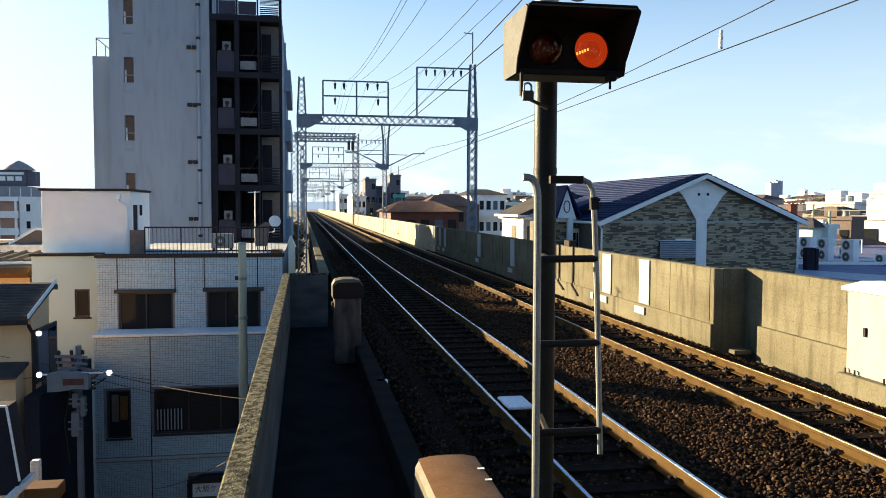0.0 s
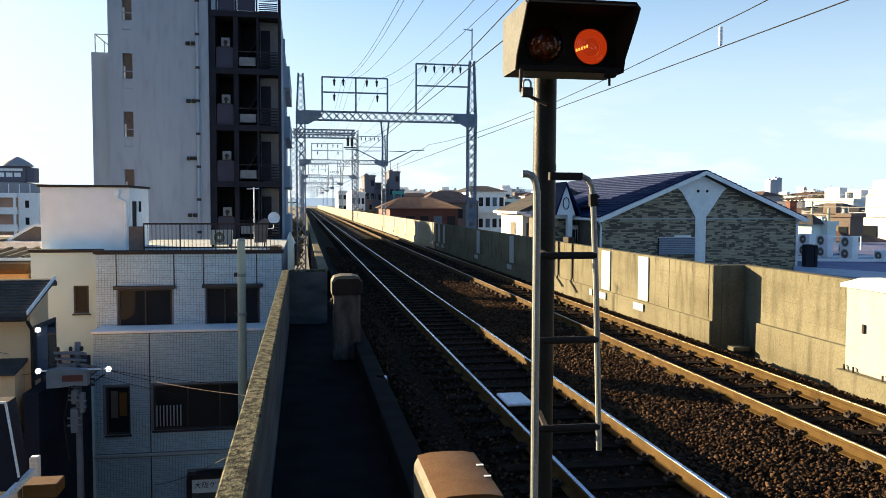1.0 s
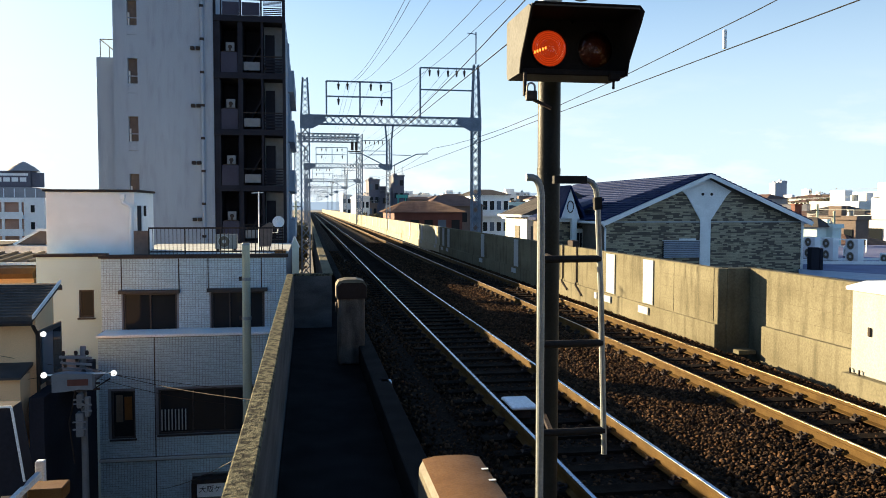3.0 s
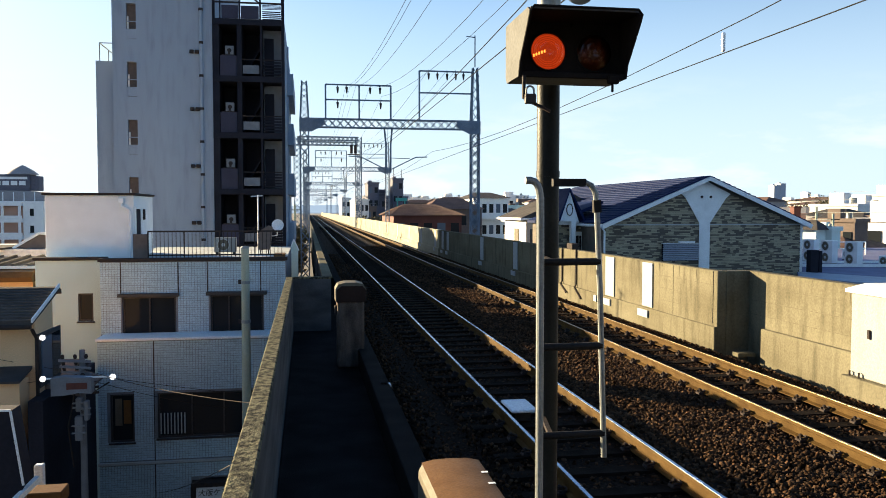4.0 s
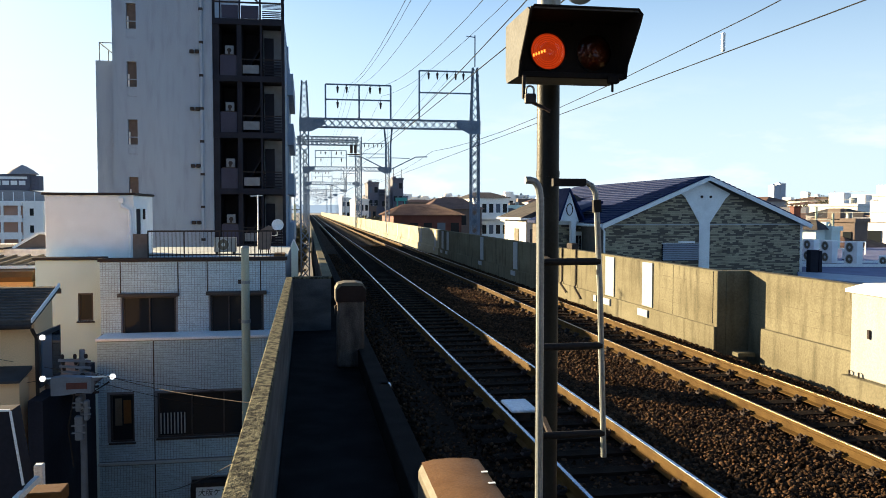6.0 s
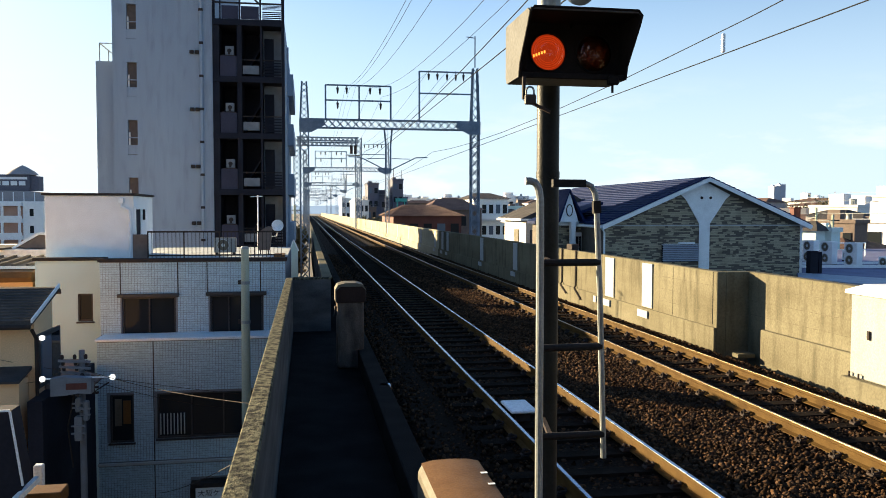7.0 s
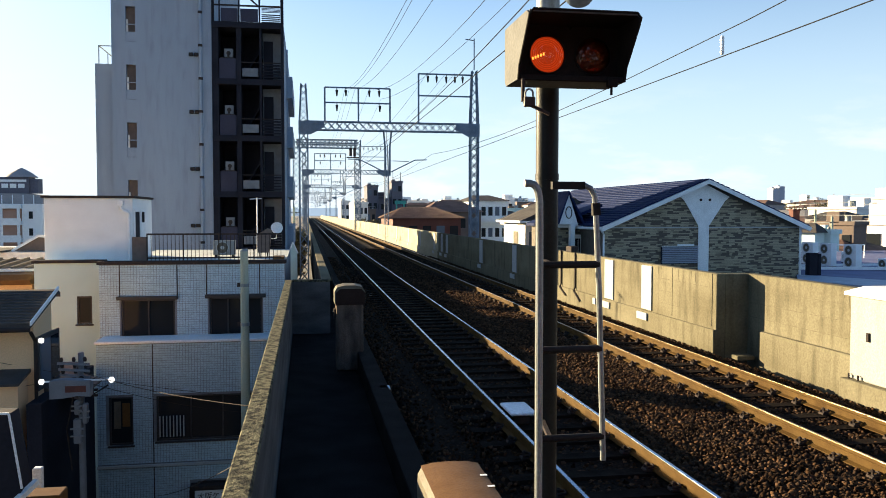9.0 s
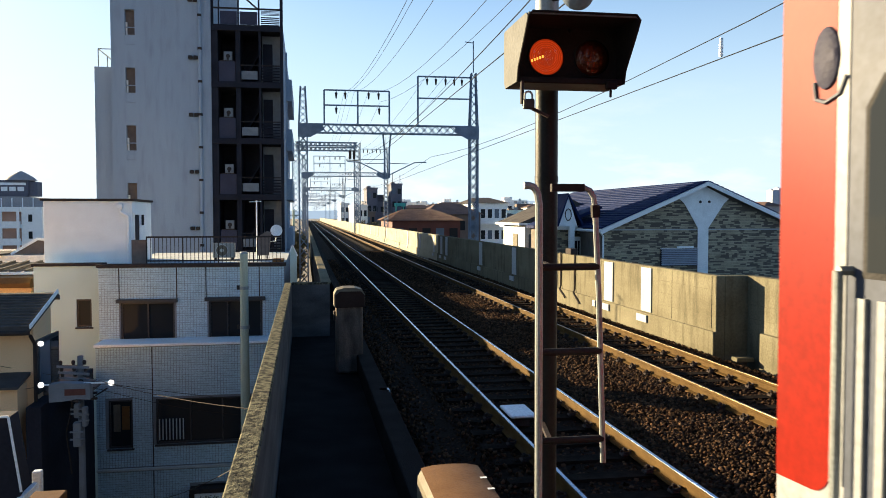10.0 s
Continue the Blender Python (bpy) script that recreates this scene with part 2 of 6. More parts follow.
CITYBROWN = material("city_brown_wall", (0.16, 0.12, 0.096), 0.9, color2=(0.112, 0.088, 0.08), scale=0.3, fine=6)
# far wall colour with the blue of distance haze mixed in
HAZEDARK = material("haze_blue_far_wall", (0.11, 0.115, 0.15), 0.9, color2=(0.08, 0.085, 0.115), scale=0.3, fine=6)
STAIN = material("dark_rain_stain", (0.085, 0.078, 0.056), 0.95, color2=(0.14, 0.128, 0.09), scale=9, fine=50, spec=0.03)
# dark tone of the shadow shape on the train's side
SHADOWDISC = material("cast_shadow_blue_grey", (0.04, 0.042, 0.07), 0.6, spec=0.1)
LEAF = material("dark_foliage", (0.07, 0.085, 0.035), 0.8, color2=(0.1, 0.06, 0.03), scale=0.4, fine=6, island=0.3)
BARK = material("bark", (0.1, 0.075, 0.055), 0.9)
RED = material("vermilion_train_paint", (0.172, 0.00923, 0.00387), 0.4, color2=(0.158, 0.00836, 0.00348), scale=1, fine=30, bump=0.01, spec=0.07)
TRAINWHITE = material("white_train_paint", (0.242, 0.26, 0.276), 0.35, color2=(0.227, 0.243, 0.257), scale=1, fine=30, bump=0.01, spec=0.12)
# train grey with the blue of shade mixed into the colour
TRAINGREY = material("shade_blued_train_grey", (0.062, 0.074, 0.1), 0.5, color2=(0.052, 0.062, 0.085), scale=2, fine=30, bump=0.02, spec=0.1)
RUBBER = material("black_rubber", (0.02, 0.02, 0.02), 0.7, spec=0.15)
BRASS = material("padlock_brass", (0.03, 0.028, 0.024), 0.5, metal=0.3)
CREAMSTEEL = material("cream_cabinet_paint", (0.309, 0.319, 0.305), 0.55, color2=(0.267, 0.273, 0.254), scale=2, fine=40, bump=0.08, streak=(2, 2, 0.4), spec=0.1)
WHITECONC = material("white_marker_paint", (0.356, 0.384, 0.407), 0.7, color2=(0.312, 0.33, 0.337), scale=6, fine=60, spec=0.1)


# ---- mesh tools ----
class Shape:
    """Points and faces of one mesh, gathered from simple solids."""

    def __init__(self):
        self.v, self.f = [], []

    def add(self, pts, faces):
        n = len(self.v)
        self.v.extend([tuple(p) for p in pts])
        self.f.extend([tuple(i + n for i in f) for f in faces])
        return self

    def box(self, x0, y0, z0, x1, y1, z1, c=0.0):
        if c <= 0:
            p = [(x0, y0, z0), (x1, y0, z0), (x1, y1, z0), (x0, y1, z0), (x0, y0, z1), (x1, y0, z1), (x1, y1, z1), (x0, y1, z1)]
            return self.add(p, [(0, 3, 2, 1), (4, 5, 6, 7), (0, 1, 5, 4), (1, 2, 6, 5), (2, 3, 7, 6), (3, 0, 4, 7)])
        bm = bmesh.new()
        bmesh.ops.create_cube(bm, size=1)
        for w in bm.verts:
            w.co = (x0 + (w.co.x + 0.5) * (x1 - x0), y0 + (w.co.y + 0.5) * (y1 - y0), z0 + (w.co.z + 0.5) * (z1 - z0))
        bmesh.ops.bevel(bm, geom=bm.edges[:], offset=c, segments=2 if c > 0.015 else 1, profile=0.5, affect="EDGES")
        return self.take(bm)

    def take(self, bm, m=None):
        if m is not None:
            bm.transform(m)
        bm.verts.index_update()
        self.add([w.co[:] for w in bm.verts], [[w.index for w in f.verts] for f in bm.faces])
        bm.free()
        return self

    def tube(self, a, b, r0, r1=None, n=10, caps=True):
        a, b = Vector(a), Vector(b)
        r1 = r0 if r1 is None else r1
        q = (b - a).to_track_quat("Z", "Y")
        ring = [q @ Vector((math.cos(2 * math.pi * i / n), math.sin(2 * math.pi * i / n), 0)) for i in range(n)]
        pts = [a + u * r0 for u in ring] + [b + u * r1 for u in ring]
        fs = [(i, (i + 1) % n, n + (i + 1) % n, n + i) for i in range(n)]
        if caps:
            fs += [tuple(range(n))[::-1], tuple(range(n, 2 * n))]
        return self.add(pts, fs)

    def path(self, pts, r, n=8):
        """One bent tube through the points."""
        pts = [Vector(p) for p in pts]
        count, rings = len(pts), []
        side = None
        for i, p in enumerate(pts):
            d = (pts[min(i + 1, count - 1)] - pts[max(i - 1, 0)]).normalized()
            side = d.orthogonal() if side is None else side - d * side.dot(d)
            side.normalize()
            up = d.cross(side)
            rings += [p + (side * math.cos(2 * math.pi * k / n) + up * math.sin(2 * math.pi * k / n)) * r for k in range(n)]
        fs = [(i * n + k, i * n + (k + 1) % n, (i + 1) * n + (k + 1) % n, (i + 1) * n + k) for i in range(count - 1) for k in range(n)]
        return self.add(rings, fs + [tuple(range(n))[::-1], tuple(range((count - 1) * n, count * n))])

    def bar(self, a, b, w, d=None):
        """A square bar from a to b."""
        a, b, d = Vector(a), Vector(b), d or w
        q = (b - a).to_track_quat("Z", "Y")
        c = [q @ Vector((sx * w / 2, sy * d / 2, 0)) for sx, sy in ((-1, -1), (1, -1), (1, 1), (-1, 1))]
        return self.add([a + u for u in c] + [b + u for u in c], [(0, 3, 2, 1), (4, 5, 6, 7), (0, 1, 5, 4), (1, 2, 6, 5), (2, 3, 7, 6), (3, 0, 4, 7)])

    def prism(self, outline, axis, a, b):
        """An outline of two coordinates pushed along an axis from a to b."""
        def at(p, s):
            return {"x": (s, p[0], p[1]), "y": (p[0], s, p[1]), "z": (p[0], p[1], s)}[axis]
        n = len(outline)
        return self.add([at(p, a) for p in outline] + [at(p, b) for p in outline],
                        [tuple(range(n))[::-1], tuple(range(n, 2 * n))] + [(i, (i + 1) % n, n + (i + 1) % n, n + i) for i in range(n)])

    def lathe(self, profile, n, m=None):
        """Turn (radius, height) pairs about z."""
        pts = [Vector((r * math.cos(2 * math.pi * i / n), r * math.sin(2 * math.pi * i / n), h)) for r, h in profile for i in range(n)]
        if m is not None:
            pts = [m @ p for p in pts]
        fs = [(k * n + i, k * n + (i + 1) % n, (k + 1) * n + (i + 1) % n, (k + 1) * n + i) for k in range(len(profile) - 1) for i in range(n)]
        return self.add(pts, fs)

    def mesh(self, name, smooth=False):
        me = bpy.data.meshes.new(name)
        me.from_pydata(self.v, [], self.f)
        bm = bmesh.new()
        bm.from_mesh(me)
        bmesh.ops.recalc_face_normals(bm, faces=bm.faces)
        bm.to_mesh(me)
        bm.free()
        if smooth:
            me.shade_smooth()
            me.set_sharp_from_angle(angle=radians(35))
        return me


def part(name, shape, mat, parent=None, label="", smooth=False, m=None):
    me = shape.mesh(name, smooth) if isinstance(shape, Shape) else shape
    if not me.materials:
        me.materials.append(mat)
    ob = new(name, me)
    if parent is not None:
        ob.parent = parent
    if m is not None:
        ob.matrix_basis = m
    if label:
        tagged(ob, label)
    return ob


def empty(name, x=0.0, y=0.0, z=0.0, rz=0.0):
    ob = new(name)
    ob.empty_display_size = 0.2
    ob.matrix_basis = pose(x, y, z, 0, 0, rz)
    return ob


def setting(name, shape, mat, label, category, smooth=False):
    return tagged(part(name, shape, mat, smooth=smooth), label, category, kind="structure")


def box(*a):
    return Shape().box(*a)

# ---- the ground and the viaduct ----
STREET = -8.0
ground = setting("ground", Shape().add([(-3000, -3000, STREET), (3000, -3000, STREET), (3000, 3000, STREET), (-3000, 3000, STREET)], [(0, 1, 2, 3)]),
                 ASPHALT, "grey town ground of streets and yards", "ground")
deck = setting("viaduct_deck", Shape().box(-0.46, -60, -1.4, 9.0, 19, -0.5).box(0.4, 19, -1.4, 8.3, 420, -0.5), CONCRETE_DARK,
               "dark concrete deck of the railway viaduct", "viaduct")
for k in range(-2, 12):
    tagged(part("viaduct_pier", box(1.2, k * 30 - 1, STREET, 7.4, k * 30 + 1, -1.4, 0.1), CONCRETE_DARK),
           "thick concrete pier under the railway deck", "pier", "viaduct piers", "structure")
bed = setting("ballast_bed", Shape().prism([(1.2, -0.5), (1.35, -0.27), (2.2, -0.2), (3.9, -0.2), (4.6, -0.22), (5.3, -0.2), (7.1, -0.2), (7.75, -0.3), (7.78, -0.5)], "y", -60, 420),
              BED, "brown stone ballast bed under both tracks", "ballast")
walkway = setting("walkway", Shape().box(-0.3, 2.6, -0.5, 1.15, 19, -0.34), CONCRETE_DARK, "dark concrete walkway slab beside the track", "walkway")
# out of view; dark colour keeps warm bounce off the west buildings
platform = setting("platform", Shape().box(-4.0, -60, -0.5, 1.5, -2.0, 1.05, 0.03).box(-0.3, -2.0, -0.5, 1.5, 2.4, 1.05, 0.03), WESTCONC, "dark concrete end of the station platform", "platform")
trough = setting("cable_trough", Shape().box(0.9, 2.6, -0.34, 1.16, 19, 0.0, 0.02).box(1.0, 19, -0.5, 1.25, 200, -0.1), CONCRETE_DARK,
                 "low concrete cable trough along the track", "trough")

# west parapet, with its step inward beyond the walkway
WT = 0.92
wall_west = setting("wall_west", Shape().box(-0.46, 1.5, -8.0, -0.31, 18.95, WT - 0.05).box(-0.46, 18.95, -8.0, 0.56, 19.1, WT - 0.05)
                    .box(0.41, 19.1, -1.4, 0.56, 420, WT - 0.05), WESTCONC, "grey concrete parapet wall beside the walkway", "wall")
part("coping", Shape().box(-0.465, 1.5, WT - 0.05, -0.308, 18.98, WT, 0.012).box(-0.308, 18.94, WT - 0.05, 0.57, 19.11, WT, 0.012), COPING, wall_west, "rough pebbled coping")
part("coping", Shape().box(0.36, 19.11, WT - 0.05, 0.6, 420, WT, 0.012), CONCRETE, wall_west, "pale smooth coping")

# east parapet: far run, return, and near run set back
XA, XB, YS, ET = 7.8, 8.45, 14.4, 1.3
YP = 47.4  # edge of the tower's shadow; the sunlit wall beyond is coloured paler
east = Shape().box(XA, YS, -0.5, XA + 0.18, YP, ET, 0.012)
east.box(XA + 0.18, YS, -0.5, XB + 0.2, YS + 0.16, ET, 0.012)
east.box(XB, -60, -0.5, XB + 0.2, YS - 0.003, ET, 0.012)
wall_east = setting("wall_east", east, CONCRETE, "sunlit tan concrete parapet wall with water stains", "wall")
part("plinth", Shape().box(XA - 0.06, YS - 0.004, -0.5, XA - 0.002, YP, 0.22, 0.012), CONCRETE, wall_east)
part("pale_run", Shape().box(XA, YP + 0.004, -0.5, XA + 0.18, 420, ET, 0.012).box(XA - 0.06, YP + 0.004, -0.5, XA - 0.002, 420, 0.22, 0.012), CONCRETE_PALE, wall_east, "paler copy of the parapet's concrete for its sunlit far run")
part("plinth", Shape().box(XB - 0.1, -60, -0.5, XB - 0.002, YS - 0.6, 0.26, 0.012), CONCRETE, wall_east)

# ---- the tracks ----
HALF = 0.5335 + 0.0325


def rail_shapes(y0, y1):
    prof = [(-0.0635, -0.153), (0.0635, -0.153), (0.0635, -0.142), (0.012, -0.125), (0.0085, -0.05), (0.0325, -0.036), (0.0325, -0.012), (0.027, -0.003)]
    web = Shape().prism([(x, z) for x, z in prof] + [(-x, z) for x, z in prof[2:][::-1]], "y", y0, y1)
    top = Shape().prism([(-0.02, -0.006), (0.02, -0.006), (0.018, 0.0), (-0.018, 0.0)], "y", y0, y1)
    return web, top


def sleeper_mesh():
    s = Shape()
    s.prism([(-0.12, -0.34), (0.12, -0.34), (0.095, -0.165), (-0.095, -0.165)], "x", -1.0, 1.0)
    return s.mesh("sleeper")


def clip_mesh():
    """A spring clip with its bolt and shoulder."""
    s = Shape()
    s.box(-0.075, -0.055, -0.165, 0.03, 0.055, -0.135, 0.008)
    s.tube((-0.035, 0, -0.14), (-0.035, 0, -0.075), 0.014, n=6).tube((-0.035, 0, -0.1), (-0.035, 0, -0.085), 0.026, n=6)
    s.path([(-0.06, -0.04, -0.125), (0.02, -0.045, -0.115), (0.03, 0.0, -0.105), (0.02, 0.045, -0.115), (-0.06, 0.04, -0.125)], 0.012, 5)
    return s.mesh("rail_clip")


WEB, TOP = rail_shapes(-60, 420)
WEB, TOP, SLEEP, CLIP = WEB.mesh("rail", True), TOP.mesh("rail_head"), sleeper_mesh(), clip_mesh()
DULL = TOP.copy()
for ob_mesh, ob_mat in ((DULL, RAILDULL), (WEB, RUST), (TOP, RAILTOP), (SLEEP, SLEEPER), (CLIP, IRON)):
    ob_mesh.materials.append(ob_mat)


def track(x, label):
    t = tagged(empty("railway_track", x, 0, 0), label, "railway track", "the two tracks")
    for s in (-1, 1):
        r = part("rail", WEB, RUST, t, "rust-brown steel rail", m=pose(s * HALF, 0, 0))
        part("rail_head", *((TOP, RAILTOP) if x < 4 else (DULL, RAILDULL)), r, "worn running surface")
    rng = random.Random(int(x * 10))
    for k in range(230):
        y = -9.7 + k * 0.6
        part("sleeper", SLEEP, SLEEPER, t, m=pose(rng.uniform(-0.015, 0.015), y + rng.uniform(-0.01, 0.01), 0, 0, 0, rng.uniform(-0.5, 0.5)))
        if 4 < y < 36:
            for s in (-1, 1):
                part("rail_clip", CLIP, IRON, t, m=pose(s * HALF - 0.065, y, 0))
                part("rail_clip", CLIP, IRON, t, m=pose(s * HALF + 0.065, y, 0, 0, 0, 180))
    return t


XL, XR = 2.965, 6.21
track(XL, "near railway track of rusty rails on concrete sleepers")
track(XR, "far railway track of rusty rails on concrete sleepers")


# ---- the flashing signal ----
SX, SY = 1.075, 3.52
signal = tagged(empty("flashing_signal", SX, SY, -0.34), "dark steel signal post with two red flashing lamps and a ladder", "railway signal")


def lens_material(name):
    """Tinted lens glass that lets the lit lamp behind it show."""
    m = bpy.data.materials.new(name)
    m.use_nodes = True
    nodes, links = m.node_tree.nodes, m.node_tree.links
    out = nodes["Material Output"]
    nodes.remove(nodes["Principled BSDF"])
    clear = nodes.new("ShaderNodeBsdfTransparent")
    clear.inputs["Color"].default_value = (0.9, 0.55, 0.35, 1)
    gloss = nodes.new("ShaderNodeBsdfGlossy")
    gloss.inputs["Roughness"].default_value = 0.16
    gloss.inputs["Color"].default_value = (0.85, 0.75, 0.7, 1)
    fres = nodes.new("ShaderNodeFresnel")
    fres.inputs["IOR"].default_value = 1.5
    mix = nodes.new("ShaderNodeMixShader")
    links.new(fres.outputs["Fac"], mix.inputs["Fac"])
    links.new(clear.outputs["BSDF"], mix.inputs[1])
    links.new(gloss.outputs["BSDF"], mix.inputs[2])
    links.new(mix.outputs["Shader"], out.inputs["Surface"])
    return m


def lit_material(name, color, strength):
    m = bpy.data.materials.new(name)
    m.use_nodes = True
    b = m.node_tree.nodes["Principled BSDF"]
    b.inputs["Base Color"].default_value = (*[c * 0.03 for c in color], 1)
    b.inputs["Emission Color"].default_value = (*color, 1)
    b.inputs["Emission Strength"].default_value = strength
    return m


LENS = lens_material("red_lens_glass")
LIT = lit_material("lit_lamp_reflector", (1.0, 0.115, 0.025), 0.088)
LIT_RING = lit_material("lit_lamp_ring", (1.0, 0.13, 0.03), 0.13)
LIT_HOT = lit_material("lit_lamp_filament", (1.0, 0.45, 0.1), 0.75)
ZS = 0.34  # the post's foot lies below rail level
L1X, L2X, LZ, LY = 0.007, 0.222, 3.185 + ZS, 0.02


def build_signal():
    g = signal
    px, py = 0.082, 0.27
    part("base_plate", Shape().box(px - 0.14, py - 0.14, 0, px + 0.14, py + 0.14, 0.02, 0.005), POSTMAT, g)
    for sx in (-1, 1):
        for sy in (-1, 1):
            part("bolt", Shape().tube((px + sx * 0.1, py + sy * 0.1, 0.02), (px + sx * 0.1, py + sy * 0.1, 0.06), 0.014, n=6), IRON, g)
    part("post", Shape().tube((px, py, 0.02), (px, py, 3.72), 0.0545, n=32), POSTMAT, g, smooth=True)
    part("post_cap", Shape().tube((px, py, 3.72), (px, py, 4.1), 0.0555, n=32), PALEMETAL, g, "galvanised upper post", smooth=True)
    part("collar", Shape().tube((px, py, 2.63 + ZS), (px, py, 2.66 + ZS), 0.057, n=32), POSTMAT, g, smooth=True)
    for z in (3.12, 3.27):
        part("clamp", Shape().box(px - 0.065, py - 0.075, z + ZS, px + 0.065, py + 0.06, z + 0.04 + ZS, 0.006), IRON, g)
    for z in (2.24, 1.46, 0.7):
        part("ladder_stay", Shape().bar((px - 0.02, py, z + ZS), (0.0, -0.07, z + ZS), 0.02), IRON, g)
    # lamp case: the hood's roof reaches forward over the lamps
    x0, x1, zb, zt = -0.148, 0.352, 3.06 + ZS, 3.325 + ZS
    yf_b, yf_t, yb = -0.03, -0.21, 0.2
    t = 0.008
    h = Shape()
    side = [(yb, zb + 0.03), (yb, zt - 0.005), (yb - 0.02, zt), (yf_t + 0.03, zt), (yf_t, zt - 0.02), (yf_t + 0.03, zt - 0.06), (yf_b - 0.02, zb + 0.06), (yf_b, zb), (yb - 0.02, zb)]
    h.prism(side, "x", x0, x0 + t)
    h.prism(side, "x", x1 - t, x1)
    h.box(x0 + t, yf_t + 0.01, zt - t, x1 - t, yb - 0.01, zt)
    h.box(x0 + t, yf_b, zb, x1 - t, yb - 0.01, zb + t)
    h.box(x0 + t, yb - 0.012, zb + t, x1 - t, yb - 0.002, zt - t)
    case = part("lamp_case", h, HOUSING, g, "pale grey painted lamp case with a hood")
    # dark inner face with two round openings
    cells, r = Shape(), 0.082
    ys = LY + 0.012
    n = 40
    for cx, xa, xb in ((L1X, x0 + t, (L1X + L2X) / 2), (L2X, (L1X + L2X) / 2, x1 - t)):
        za, zc = zb + t, zt - t
        inner, outer = [], []
        for i in range(n):
            a = 2 * math.pi * i / n
            dx, dz = math.cos(a), math.sin(a)
            k = min(((xb - cx) if dx > 0 else (cx - xa)) / max(abs(dx), 1e-6), ((zc - LZ) if dz > 0 else (LZ - za)) / max(abs(dz), 1e-6))
            inner.append((cx + r * dx, ys, LZ + r * dz))
            outer.append((cx + k * dx, ys, LZ + k * dz))
        cells.add(inner + outer, [(i, (i + 1) % n, n + (i + 1) % n, n + i) for i in range(n)])
    part("backboard", cells, BLACKMATT, case, "matt black backboard")
    part("hood_lining", Shape().prism([(y + 0.001, z - 0.001) for y, z in side], "x", x0 + t + 0.001, x0 + t + 0.003).prism(side, "x", x1 - t - 0.003, x1 - t - 0.001)
         .box(x0 + t + 0.004, yf_t + 0.012, zt - t - 0.004, x1 - t - 0.004, yb - 0.03, zt - t - 0.001), BLACKMATT, case)
    part("front_rim", Shape().path([(x0 + 0.004, yf_b - 0.004, zb), (x0 + 0.004, yf_b - 0.024, zb + 0.06), (x0 + 0.004, yf_t + 0.026, zt - 0.06), (x0 + 0.004, yf_t - 0.004, zt - 0.02),
                                    (x0 + 0.02, yf_t - 0.004, zt), (x1 - 0.02, yf_t - 0.004, zt), (x1 - 0.004, yf_t - 0.004, zt - 0.02), (x1 - 0.004, yf_t + 0.026, zt - 0.06), (x1 - 0.004, yf_b - 0.024, zb + 0.06), (x1 - 0.004, yf_b - 0.004, zb)], 0.006, 6), BLACKMATT, case)
    part("front_lip", Shape().box(x0 + 0.01, yf_b - 0.012, zb - 0.004, x1 - 0.01, yf_b, zb + 0.022, 0.004), BLACKMATT, case)
    part("latch", Shape().box(0.262, yf_b - 0.03, zb - 0.025, 0.31, yf_b, zb + 0.01, 0.004).tube((0.285, yf_b - 0.01, zb - 0.06), (0.285, yf_b - 0.01, zb - 0.02), 0.006, n=6), BLACKMATT, case)
    turn = Matrix.Rotation(radians(90), 4, "X")
    for cx in (L1X, L2X):
        prof = [(0.0815 * (1 - k / 7), 0.004 + 0.03 * math.sin(k / 7 * math.pi / 2) + (0.003 if k % 2 else 0.0)) for k in range(7)] + [(0.004, 0.035)]
        part("lens", Shape().lathe(prof, 40, Matrix.Translation((cx, ys, LZ)) @ turn), LENS, case, "ribbed round red lens", smooth=False)
        part("lens_ring", Shape().lathe([(0.0815, -0.004), (0.0815, 0.008), (0.087, 0.008), (0.087, -0.004)], 40, Matrix.Translation((cx, ys, LZ)) @ turn), BLACKMATT, case, smooth=True)
        part("reflector", Shape().lathe([(0.081, 0.0), (0.06, -0.035), (0.03, -0.05), (0.001, -0.053)], 32, Matrix.Translation((cx, ys + 0.012, LZ)) @ turn), AMBER, case, "dull amber bowl behind the lens", smooth=True)
    # the small bell above, on its bracket
    part("bell", Shape().lathe([(0.001, 0.05), (0.045, 0.045), (0.07, 0.02), (0.078, -0.02), (0.07, -0.03), (0.001, -0.03)], 28, Matrix.Translation((0.14, -0.02, 3.468 + ZS)) @ turn), STEELBLUE, g, "dark grey bell", smooth=True)
    part("bell_bracket", Shape().bar((0.138, -0.02, 3.47 + ZS), (0.09, 0.26, 3.5 + ZS), 0.02), IRON, g)
    # hasp and padlock under the case
    part("hasp", Shape().bar((-0.128, -0.05, zb), (-0.128, -0.05, zb - 0.1), 0.012, 0.02).bar((-0.125, -0.05, zb - 0.1), (-0.01, -0.06, zb - 0.155), 0.02, 0.012), IRON, g)
    arch = [(-0.105 + 0.017 * math.cos(a), -0.07, 2.995 + ZS + 0.017 * math.sin(a)) for a in [math.pi * k / 8 for k in range(9)]]
    lock = part("padlock", Shape().box(-0.128, -0.085, 2.935 + ZS, -0.08, -0.058, 2.978 + ZS, 0.004), BRASS, g, "dark brass padlock")
    part("shackle", Shape().path([(-0.088, -0.07, 2.978 + ZS)] + arch + [(-0.122, -0.07, 2.978 + ZS)], 0.0045, 6), PALEMETAL, lock)
    # ladder of flat bars: stiles bent round to the post, black-wrapped rungs
    def strip(pts, w, d):
        s = Shape()
        for a, b in zip(pts[:-1], pts[1:]):
            s.bar(a, b, w, d)
        return s
    lx = -0.06
